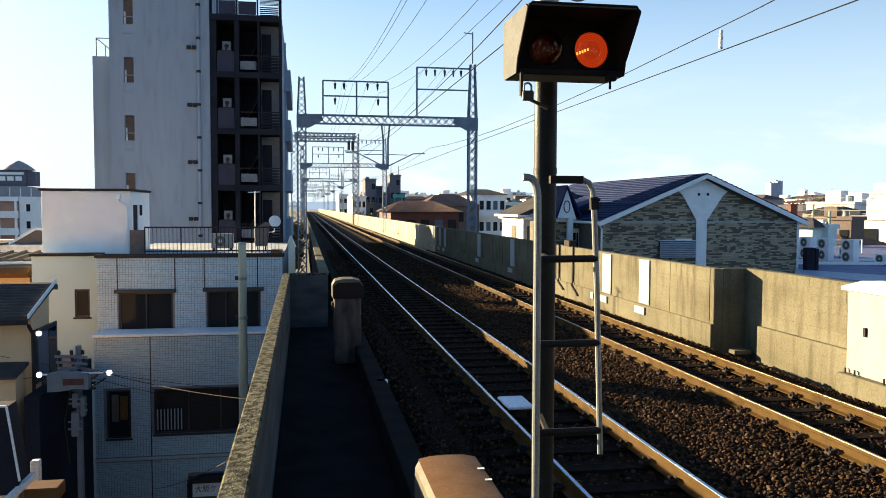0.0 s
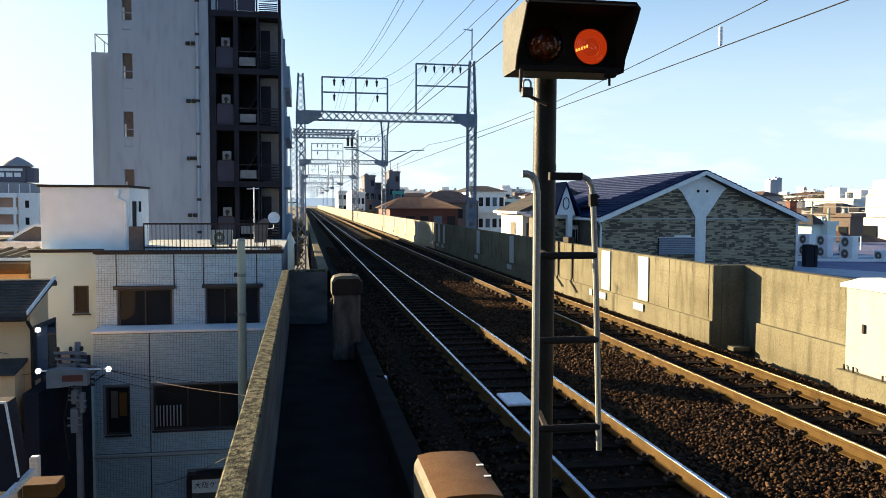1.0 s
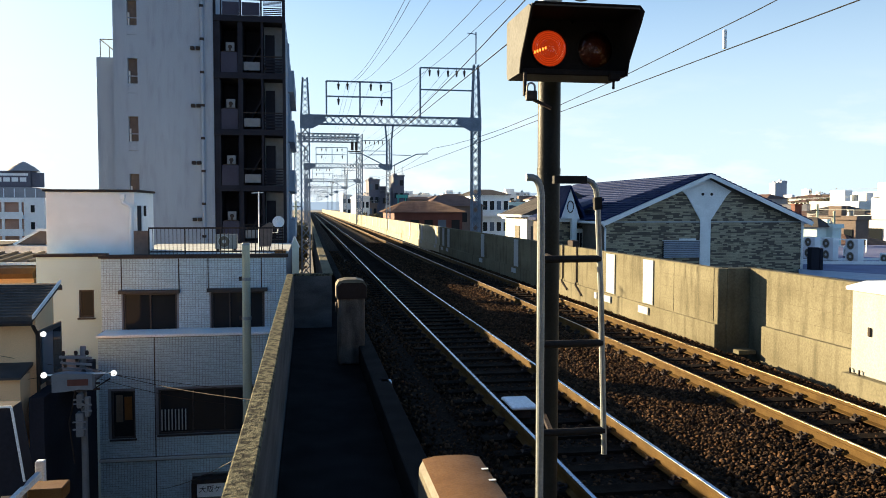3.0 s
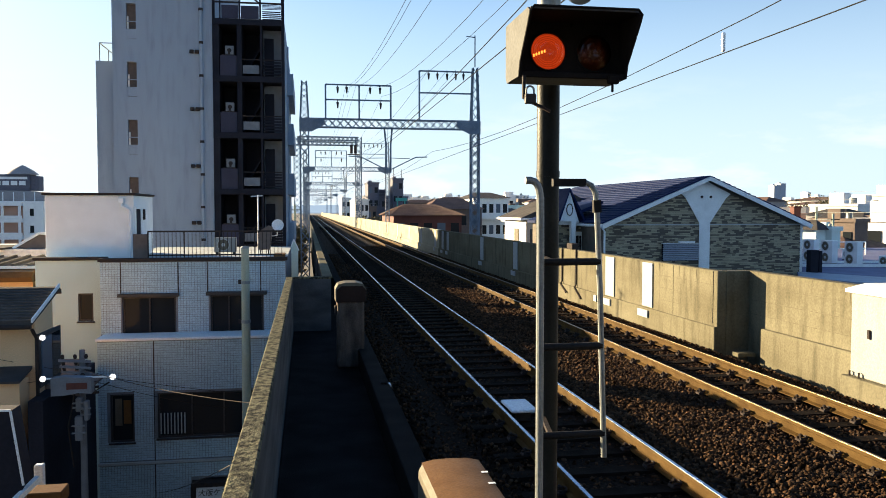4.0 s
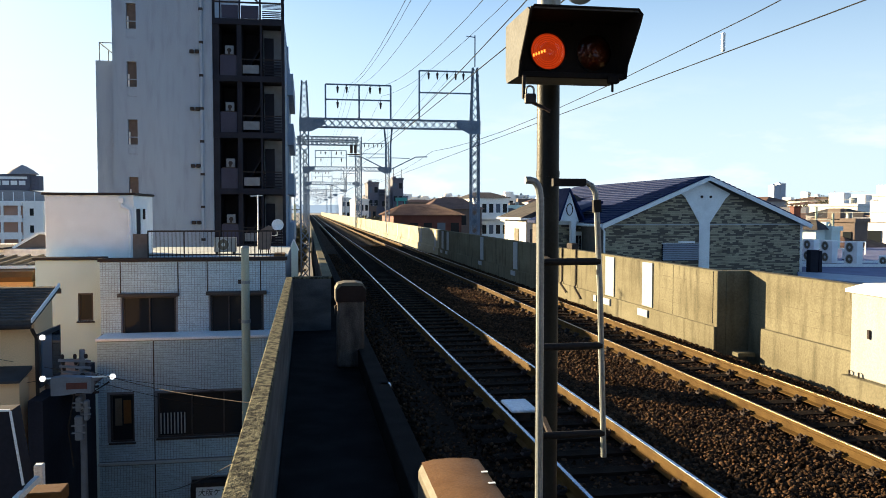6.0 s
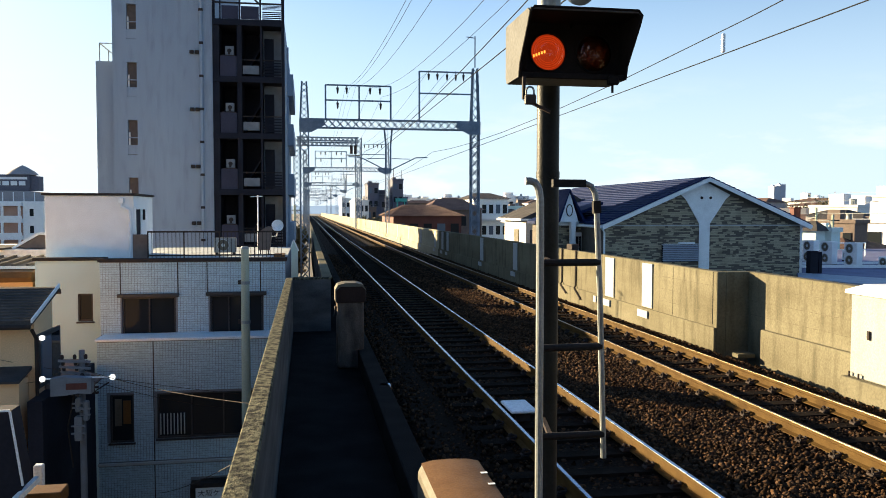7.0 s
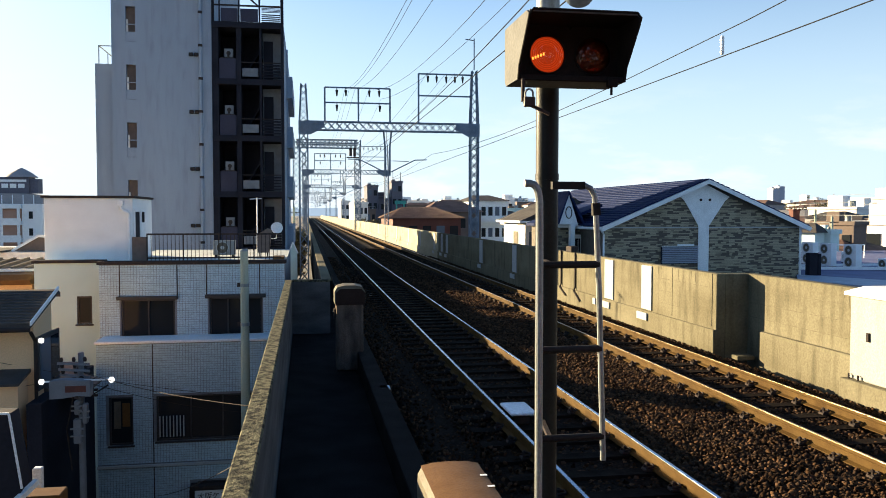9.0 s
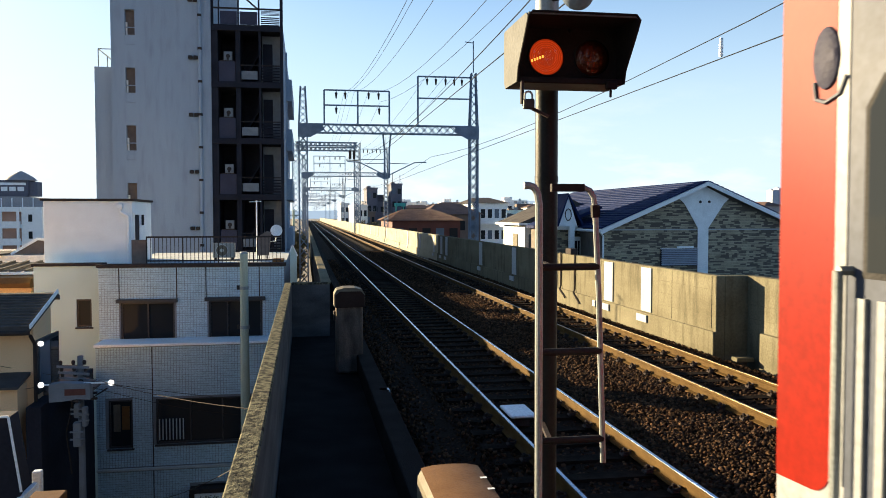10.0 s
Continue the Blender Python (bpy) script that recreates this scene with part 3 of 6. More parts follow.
    arc_l = [(-0.132, -0.1, 2.6 + ZS), (-0.108, -0.1, 2.6 + ZS), (-0.09, -0.1, 2.594 + ZS), (-0.078, -0.1, 2.58 + ZS), (-0.07, -0.1, 2.56 + ZS), (-0.064, -0.1, 2.52 + ZS), (-0.062, -0.1, 2.3 + ZS), (lx, -0.1, 0.02)]
    part("ladder_stile", Shape().path(arc_l, 0.0165, 10), PALEMETAL, g, "bare steel ladder stile", smooth=True)
    arc_r = [(0.02, -0.07, 2.592 + ZS), (0.155, -0.07, 2.592 + ZS), (0.18, -0.07, 2.58 + ZS), (0.198, -0.07, 2.55 + ZS), (0.205, -0.07, 2.5 + ZS), (0.225, -0.07, 2.1 + ZS), (0.25, -0.07, 1.37 + ZS), (0.25, -0.07, 1.35 + ZS)]
    part("ladder_stile", Shape().path(arc_r, 0.013, 10), PALEMETAL, g, "bare steel ladder stile", smooth=True)
    part("grip_wrap", strip([(0.0, -0.07, 2.592 + ZS), (0.15, -0.07, 2.592 + ZS)], 0.03, 0.034), RUBBER, g)
    part("grip_wrap", strip([(0.204, -0.07, 2.515 + ZS), (0.207, -0.07, 2.46 + ZS)], 0.026, 0.034), RUBBER, g)
    for z, xe in ((2.24, 0.222), (1.86, 0.235), (1.46, 0.248)):
        part("rung", Shape().tube((-0.05, -0.07, z + ZS), (xe, -0.07, z + ZS), 0.0165, n=10), RUBBER, g, "black rubber-wrapped rung", smooth=True)
    for z in (1.08, 0.7, 0.32):
        part("rung", Shape().tube((-0.05, -0.07, z + ZS), (0.05, -0.07, z + ZS), 0.0165, n=10), RUBBER, g, smooth=True)


build_signal()


def build_lamp():
    """The glowing reflector, with its rings and the row of bright filaments."""
    face = Shape().lathe([(0.081, 0.0), (0.062, -0.004), (0.001, -0.006)], 40, Matrix.Rotation(radians(90), 4, "X"))
    glow = part("lamp_glow", face, LIT, signal, "glowing orange-red lamp")
    for r in (0.074, 0.065, 0.056, 0.047):
        ring = Shape().lathe([(r, 0.0012), (r - 0.002, 0.0025), (r - 0.004, 0.0012)], 40, Matrix.Rotation(radians(90), 4, "X"))
        part("glow_ring", ring, LIT_RING, glow)
    for k in range(5):
        x, z = -0.066 + k * 0.0125, -0.018 + k * 0.005
        part("filament", Shape().box(x - 0.0035, -0.006, z - 0.006, x + 0.0035, -0.003, z + 0.006), LIT_HOT, glow)
    return glow


lamp_glow = build_lamp()


# ---- gantries over the tracks ----
def lattice(s, a, b, w, d, n, t=0.05, u=(1, 0, 0), v=(0, 1, 0)):
    """A lattice girder from a to b, w wide along u and d deep along v."""
    a, b, u, v = Vector(a), Vector(b), Vector(u), Vector(v)
    cs = [u * (i * w / 2) + v * (j * d / 2) for i, j in ((-1, -1), (1, -1), (1, 1), (-1, 1))]
    for c in cs:
        s.bar(a + c, b + c, t * 1.3)
    for k in range(n):
        p, q = a.lerp(b, k / n), a.lerp(b, (k + 1) / n)
        for i in range(4):
            c, e = cs[i], cs[(i + 1) % 4]
            s.bar(p + c, q + e, t * 0.7)
            s.bar(p + e, q + c, t * 0.7)
    return s


def gantry(y, z_beam=6.81):
    g = tagged(empty("catenary_gantry", 0, y, -0.5), "blue-grey steel lattice gantry carrying the overhead wires", "gantry", "gantries over the tracks")
    zb = z_beam + 0.5
    for x, top in ((-0.05, 9.36), (8.6, 10.25)):
        part("column", lattice(Shape(), (x, 0, -0.9), (x, 0, zb + 0.2), 0.4, 0.4, 18), STEELBLUE, g)
        s = Shape()
        for i in (-1, 1):
            for j in (-1, 1):
                s.bar((x + i * 0.2, j * 0.2, zb + 0.2), (x + i * 0.11, j * 0.11, top), 0.06)
        for k in range(6):
            za, zc = zb + 0.2 + (top - zb - 0.2) * k / 6, zb + 0.2 + (top - zb - 0.2) * (k + 1) / 6
            s.bar((x - 0.18, -0.18, za), (x + 0.15, -0.15, zc), 0.035).bar((x + 0.18, -0.18, za), (x - 0.15, -0.15, zc), 0.035)
        part("mast_top", s, STEELBLUE, g)
        sg = 1 if x < 1 else -1
        part("gusset", Shape().prism([(x - sg * 0.25, zb - 0.45), (x + sg * 0.35, zb - 0.45), (x + sg * 1.0, zb - 0.1), (x + sg * 1.0, zb + 0.22), (x - sg * 0.25, zb + 0.22)], "y", -0.24, -0.21), STEELBLUE, g)
    part("beam", lattice(Shape(), (-0.05, 0, zb), (8.6, 0, zb), 0.42, 0.36, 22, 0.045, (0, 0, 1), (0, 1, 0)), STEELBLUE, g)

    def frame_up(xs, z1, rails, insul):
        s = Shape()
        for x in xs:
            s.bar((x, 0, zb + 0.2), (x, 0, z1), 0.08)
        for z in rails:
            s.bar((xs[0], 0, z), (xs[-1], 0, z), 0.07)
        part("wire_frame", s, STEELBLUE, g)
        for x, z in insul:
            part("insulator", Shape().tube((x, 0, z), (x, 0, z - 0.12), 0.02, n=6).tube((x, 0, z - 0.12), (x, 0, z - 0.3), 0.07, 0.045, 8).tube((x, 0, z - 0.3), (x, 0, z - 0.42), 0.05, 0.03, 8), IRON, g)
    za = zb + 1.92
    frame_up((1.0, 2.67, 4.26), za, (za, za - 0.75), [(1.6, za), (2.05, za), (3.22, za), (3.72, za), (1.6, za - 0.75), (3.75, za - 0.75)])
    zc = zb + 2.72
    frame_up((5.72, 8.45), zc, (zc, zc - 1.1), [(6.2, zc), (6.65, zc), (7.15, zc), (7.6, zc), (8.0, zc)])
    part("whip_mast", Shape().tube((8.6, 0, 10.3), (8.6, 0, 11.9), 0.03, n=6).bar((8.6, 0, 11.8), (8.15, 0, 11.85), 0.04), STEELBLUE, g)
    # the drop post with brackets for both contact wires
    for sg in (-1, 1):
        part("hanger", Shape().path([(4.13 + sg * 0.2, 0, zb - 0.2), (4.13 + sg * 0.12, 0, zb - 1.0), (4.13 + sg * 0.12, 0, zb - 2.45)], 0.045, 6), STEELBLUE, g)
    for k in range(4):
        part("hanger_brace", Shape().bar((4.01, 0, zb - 1.0 - k * 0.36), (4.25, 0, zb - 1.36 - k * 0.36), 0.03), STEELBLUE, g)
    for sg in (-1, 1):
        x0 = 4.13 + sg * 0.1
        part("bracket_arm", Shape().tube((x0, 0, zb - 2.3), (x0 + sg * 1.3, 0, zb - 1.65), 0.03, n=6)
             .tube((x0 + sg * 1.3, 0, zb - 1.65), (x0 + sg * 1.9, 0, zb - 1.63), 0.03, n=6).tube((x0, 0, zb - 1.7), (x0 + sg * 1.0, 0, zb - 1.72), 0.02, n=6), STEELBLUE, g)
    return g


first = gantry(41)
for y in (86.5, 134, 182, 232, 285, 340):
    copy_thing(first, pose(0, y, -0.5))
tall_gantry = tagged(empty("tall_gantry", 0, 125, -0.5), "tall steel lattice gantry across the line", "gantry")
part("beam", lattice(Shape(), (-1.3, 0, 13.85), (8.0, 0, 13.85), 0.5, 1.0, 14, 0.09, (0, 0, 1), (0, 1, 0)), STEELBLUE, tall_gantry)
part("beam", lattice(Shape(), (-1.3, 0, 13.1), (8.0, 0, 13.1), 0.5, 1.0, 14, 0.09, (0, 0, 1), (0, 1, 0)), STEELBLUE, tall_gantry)
for x in (-1.3, 8.0):
    part("column", lattice(Shape(), (x, 0, -0.9), (x, 0, 14.1), 0.9, 0.9, 18, 0.09), STEELBLUE, tall_gantry)
part("switch_box", Shape().box(6.7, -0.75, 11.6, 7.1, -0.3, 12.9, 0.03).box(7.3, -0.75, 11.6, 7.7, -0.3, 12.9, 0.03).box(6.3, -0.6, 11.35, 8.2, -0.4, 11.5), IRON, tall_gantry)


# ---- overhead wires ----
def wire(name, pts, r, label):
    return tagged(part(name, Shape().path(pts, r, 5), WIRE), label, "overhead wire", "overhead wires")


def span(x, z0, sag, r, label, ys=(-40, 41, 86.5, 134, 182, 232, 285, 340)):
    pts = []
    for a, b in zip(ys[:-1], ys[1:]):
        for k in range(8):
            u = k / 8
            pts.append((x, a + (b - a) * u, z0 - sag * 4 * u * (1 - u)))
    pts.append((x, ys[-1], z0))
    return wire("overhead_wire", pts, r, label)


for x in (XL, XR + 0.19):
    span(x, 4.9, 0.0, 0.009, "thin contact wire over a track")
for x, r in ((XL, 0.0085), (XR + 0.19, 0.0085)):
    pts = [(x, y, 5.05 + 0.00145 * (y - 24) ** 2) for y in range(-9, 42, 5)]
    pts += [(x, a + (b - a) * u / 8, 5.47 - 0.42 * 4 * (u / 8) * (1 - u / 8)) for a, b in ((41, 86.5), (86.5, 134), (134, 182), (182, 232)) for u in range(1, 9)]
    wire("overhead_wire", pts, r, "sagging messenger wire over a track")
# feeder wires sag deeply towards the station and are hung tight beyond
BAYS = (41, 86.5, 134, 182, 232, 285, 340)
for x, z, low in ((2.0, 8.66, 6.63), (2.2, 8.62, 6.8), (2.5, 8.66, 6.62), (3.21, 8.67, 6.27), (3.8, 8.2, 6.42)):
    pts = [(x, y, low + (z - low) * ((y - 12) / 29) ** 2) for y in range(-17, 41, 3)]
    pts += [(x, p + (q - p) * u / 6, z - 0.8 * 4 * (u / 6) * (1 - u / 6)) for p, q in zip(BAYS[:-1], BAYS[1:]) for u in range(6)]
    wire("overhead_wire", pts, 0.006, "thin feeder wire hung from the gantries")
for x in (6.2, 7.15, 7.6):
    span(x, 9.6, 0.5, 0.008, "thin feeder wire hung from the gantries", ys=BAYS)
dropper = tagged(part("wire_dropper", Shape().box(6.375, 11.74, 4.93, 6.425, 11.8, 5.22, 0.01), WHITE), "white insulated link between contact and messenger wire", "wire link")


# ---- building tools ----
def holed_wall(s, x0, x1, z0, z1, y0, y1, holes):
    """An upright wall between y0 and y1 with rectangular openings (xa, xb, za, zb) right through it."""
    xs = sorted({x0, x1, *[h[0] for h in holes], *[h[1] for h in holes]})
    zs = sorted({z0, z1, *[h[2] for h in holes], *[h[3] for h in holes]})
    for xa, xb in zip(xs[:-1], xs[1:]):
        for za, zb in zip(zs[:-1], zs[1:]):
            cx, cz = (xa + xb) / 2, (za + zb) / 2
            if not any(h[0] < cx < h[1] and h[2] < cz < h[3] for h in holes):
                s.box(xa, y0, za, xb, y1, zb)
    return s


def sash_window(parent, xa, xb, za, zb, y, panes=2, hood=False, mat_glass=None, frame_mat=None, depth=0.1):
    """A framed window set into an opening of a wall whose face is at y."""
    fm, gm = frame_mat or ALU, mat_glass or GLASSDARK
    s, t = Shape(), 0.05
    s.box(xa, y + depth - 0.05, za, xb, y + depth + 0.02, za + t).box(xa, y + depth - 0.05, zb - t, xb, y + depth + 0.02, zb)
    s.box(xa, y + depth - 0.05, za + t, xa + t, y + depth + 0.02, zb - t).box(xb - t, y + depth - 0.05, za + t, xb, y + depth + 0.02, zb - t)
    w = part("window", s, fm, parent)
    step = (xb - xa - 2 * t) / panes
    for k in range(panes):
        a = xa + t + k * step
        part("pane", Shape().box(a + 0.004, y + depth - 0.02 + 0.02 * (k % 2), za + t, a + step - 0.004, y + depth - 0.008 + 0.02 * (k % 2), zb - t), gm, w)
        if k:
            part("mullion", Shape().box(a - 0.02, y + depth - 0.045, za + t, a + 0.02, y + depth + 0.0, zb - t), fm, w)
    part("sill", Shape().box(xa - 0.04, y - 0.05, za - 0.05, xb + 0.04, y + depth, za - 0.002, 0.006), fm, w)
    if hood:
        part("hood", Shape().box(xa - 0.1, y - 0.16, zb + 0.0, xb + 0.1, y + 0.0, zb + 0.1, 0.01), ALU, w, "dark metal window hood")
    return w


def tile_field(s, x0, x1, z0, z1, y, holes, w, h, gap=0.008):
    """Small square wall tiles standing 4 mm proud of the face at y."""
    nx, nz = int((x1 - x0) / w), int((z1 - z0) / h)
    for i in range(nx):
        for k in range(nz):
            xa, za = x0 + i * w, z1 - (k + 1) * h
            xb, zb = xa + w - gap, za + h - gap
            if any(xb > p[0] and xa < p[1] and zb > p[2] and za < p[3] for p in holes):
                continue
            s.add([(xa, y - 0.005, za), (xb, y - 0.005, za), (xb, y - 0.005, zb), (xa, y - 0.005, zb), (xa, y, za), (xb, y, za), (xb, y, zb), (xa, y, zb)],
                  [(0, 1, 2, 3), (0, 4, 5, 1), (1, 5, 6, 2), (2, 6, 7, 3), (3, 7, 4, 0)])
    return s


# ---- apartment tower west of the line ----
TY, TF = 40.0, 2.69


def apartment_tower():
    g = tagged(empty("apartment_tower", -5.0, TY, STREET), "tall grey apartment tower with dark open stair bays", "apartment building")
    ox, oz = 5.0, -STREET

    def sh(s):
        return Shape().add([(x + ox, y, z + oz) for x, y, z in s.v], s.f)
    xw0, xw1, xr0, xr1 = -8.83, -4.33, -4.33, -0.97
    ZT = 11.56  # the bays end in an open terrace
    holes = [(-8.2, -7.76, 10.46 + TF * k, 12.08 + TF * k) for k in range(-6, 6)]
    part("wall", sh(holed_wall(Shape(), xw0, xw1, STREET, 27, 0, 0.25, holes).box(xw0, 0.25, STREET, xw0 + 0.25, 16, 27).box(xw0, 16, STREET, xw1, 16.25, 27).box(xw1, 16, STREET, xr1, 16.25, ZT)
                    .box(xw1 - 0.3, 0.25, STREET, xw1, 16, 27)), TOWERWALL, g, "grey painted plaster wall")
    part("roof", sh(Shape().box(xw0, 0, 27, xw1, 16.25, 27.3)), TOWERWALL, g)
    part("terrace_floor", sh(Shape().box(xr0 + 0.002, 2.4, ZT - 0.25, xr1 - 0.15, 16, ZT)), DARKWALL, g)
    part("wing", sh(Shape().box(-9.72, 0.6, STREET, xw0 - 0.003, 9, 9.5, 0.02)), TOWERWALL, g, "lower side wing")
    s = Shape()
    for y in (0.7, 2.5, 4.5):
        s.bar((-9.55, y, 9.5), (-9.55, y, 10.35), 0.04)
    s.bar((-9.55, 0.7, 10.35), (-9.55, 4.5, 10.35), 0.04).bar((-9.55, 0.7, 10.35), (-8.84, 0.7, 10.35), 0.04)
    part("roof_rail", sh(s), PALEMETAL, g)
    for xa, xb, za, zb in holes:
        part("reveal", sh(Shape().box(xa, 0.22, za, xb, 0.3, zb)), CITYBROWN, g, "dim inner face of a stair opening")
        part("guard", sh(Shape().box(xa, 0.02, za + 0.02, xb, 0.06, za + 0.45)), TOWERWALL, g)
        # small white box added for the bright patch inside the opening
        part("white_door_edge", sh(Shape().box(xa + 0.02, 0.1, za + 0.45, xa + 0.09, 0.2, za + 1.05)), CITYWHITE, g)
        part("guard_rail", sh(Shape().bar((xa, 0.05, za + 0.8), (xb, 0.05, za + 0.8), 0.04)), TOWERWALL, g)
    # drain pipes and their brackets
    for x, r in ((-4.83, 0.08),):
        part("drain_pipe", sh(Shape().tube((x, -0.1, STREET), (x, -0.1, 26.6), r, n=10)), TOWERWALL, g, smooth=True)
        for k in range(14):
            part("pipe_socket", sh(Shape().tube((x, -0.1, 1.0 + k * 1.55), (x, -0.1, 1.12 + k * 1.55), r * 1.25, n=10)), IRON, g)
    for k in range(-5, 7):
        z = 9.85 + TF * k
        part("vent_hood", sh(Shape().box(-5.36, -0.14, z, -5.16, -0.002, z + 0.17, 0.03)), IRON, g)
        part("vent_hood", sh(Shape().box(-5.12, -0.14, z, -4.92, -0.002, z + 0.17, 0.03)), IRON, g)
    for x in (-4.72, -4.42):
        part("wall_rib", sh(Shape().box(x - 0.03, -0.03, STREET, x + 0.03, -0.002, 26.9)), TOWERWALL, g)
    # open bays: slabs, posts, back wall, with the recess's shade in their near-black
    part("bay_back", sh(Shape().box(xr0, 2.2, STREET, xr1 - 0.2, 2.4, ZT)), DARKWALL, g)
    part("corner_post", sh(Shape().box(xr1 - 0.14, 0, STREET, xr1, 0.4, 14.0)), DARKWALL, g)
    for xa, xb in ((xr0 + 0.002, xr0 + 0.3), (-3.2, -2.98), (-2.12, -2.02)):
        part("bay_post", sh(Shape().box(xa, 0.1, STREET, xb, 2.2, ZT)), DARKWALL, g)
    part("flank", sh(Shape().box(xr1 - 0.15, 0.41, STREET, xr1, 16, ZT)), TOWERWALL, g)
    # the open terrace on top: posts, pale panels and a rail
    for xa, xb in ((xr0 + 0.002, xr0 + 0.12), (-4.0, -3.94), (-3.1, -3.02), (-2.14, -2.06)):
        part("terrace_post", sh(Shape().box(xa, 0.1, ZT, xb, 0.2, 14.0)), DARKWALL, g)
    for xa, xb in ((-3.9, -3.12), (-3.0, -2.16)):
        part("terrace_panel", sh(Shape().box(xa, 0.12, ZT + 0.04, xb, 0.16, ZT + 0.66, 0.01)), LILACPANEL, g, "lilac-grey balustrade panel")
    part("terrace_rail", sh(Shape().bar((xr0, 0.15, ZT + 0.8), (xr1 - 0.1, 0.15, ZT + 0.8), 0.07).bar((-3.1, 0.6, ZT + 1.7), (-2.1, 0.6, ZT + 0.85), 0.07)), IRON, g)
    for j in range(5):
        part("slat", sh(Shape().box(-2.0, 0.12, ZT + 0.02 + j * 0.09, -1.13, 0.16, ZT + 0.07 + j * 0.09)), DARKWALL, g)
    for j in range(6):
        part("terrace_slat", sh(Shape().box(-2.0, 0.14, ZT + 0.52 + j * 0.06, -1.13, 0.17, ZT + 0.55 + j * 0.06)), LILACPANEL, g)
    for k in range(-6, 2):
        zf = 8.9 + TF * k
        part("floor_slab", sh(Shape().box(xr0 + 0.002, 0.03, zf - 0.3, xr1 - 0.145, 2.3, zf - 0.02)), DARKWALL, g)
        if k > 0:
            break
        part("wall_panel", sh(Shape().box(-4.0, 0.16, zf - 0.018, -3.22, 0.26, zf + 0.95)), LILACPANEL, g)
        p = part("air_conditioner", sh(Shape().box(-3.76, 0.2, zf + 1.0, -3.36, 0.5, zf + 1.42, 0.02)), GROUT, g, "small pale outdoor unit")
        part("fan_grille", sh(Shape().lathe([(0.001, 0.0), (0.1, 0.01), (0.1, -0.01)], 16, Matrix.Translation((-3.56, 0.19, zf + 1.2)) @ Matrix.Rotation(radians(90), 4, "X")).box(-3.62, 0.15, zf + 1.02, -3.52, 0.19, zf + 1.18)), IRON, p)
        part("unit_shelf", sh(Shape().box(-3.95, 0.16, zf + 0.95, -3.3, 0.5, zf + 0.99)), IRON, g)
        part("stair_panel", sh(Shape().box(-2.94, 0.2, zf + 0.12, -2.18, 0.28, zf + 0.52)), GROUT, g, "pale stair panel")
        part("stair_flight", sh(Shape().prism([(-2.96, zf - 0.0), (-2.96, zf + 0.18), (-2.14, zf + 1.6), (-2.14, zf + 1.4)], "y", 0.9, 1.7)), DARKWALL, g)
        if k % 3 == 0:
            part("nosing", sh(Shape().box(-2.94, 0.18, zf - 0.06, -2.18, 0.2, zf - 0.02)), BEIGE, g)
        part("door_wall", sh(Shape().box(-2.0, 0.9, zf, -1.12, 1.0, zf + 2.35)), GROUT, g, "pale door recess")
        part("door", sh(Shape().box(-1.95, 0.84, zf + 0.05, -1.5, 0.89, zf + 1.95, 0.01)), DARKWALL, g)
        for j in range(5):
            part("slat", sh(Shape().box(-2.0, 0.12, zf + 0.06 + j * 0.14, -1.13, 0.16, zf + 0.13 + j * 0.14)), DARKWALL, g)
        part("handrail", sh(Shape().bar((-2.96, 0.15, zf + 0.78), (-1.12, 0.15, zf + 0.78), 0.05)), IRON, g)
        part("balcony", sh(Shape().box(xr1 + 0.002, 5, zf - 0.2, xr1 + 0.33, 14, zf + 0.95).box(xr1 + 0.002, 5.0, zf + 0.95, xr1 + 0.1, 5.1, zf + 2.4)), TOWERWALL, g)
    return g


apartment_tower()


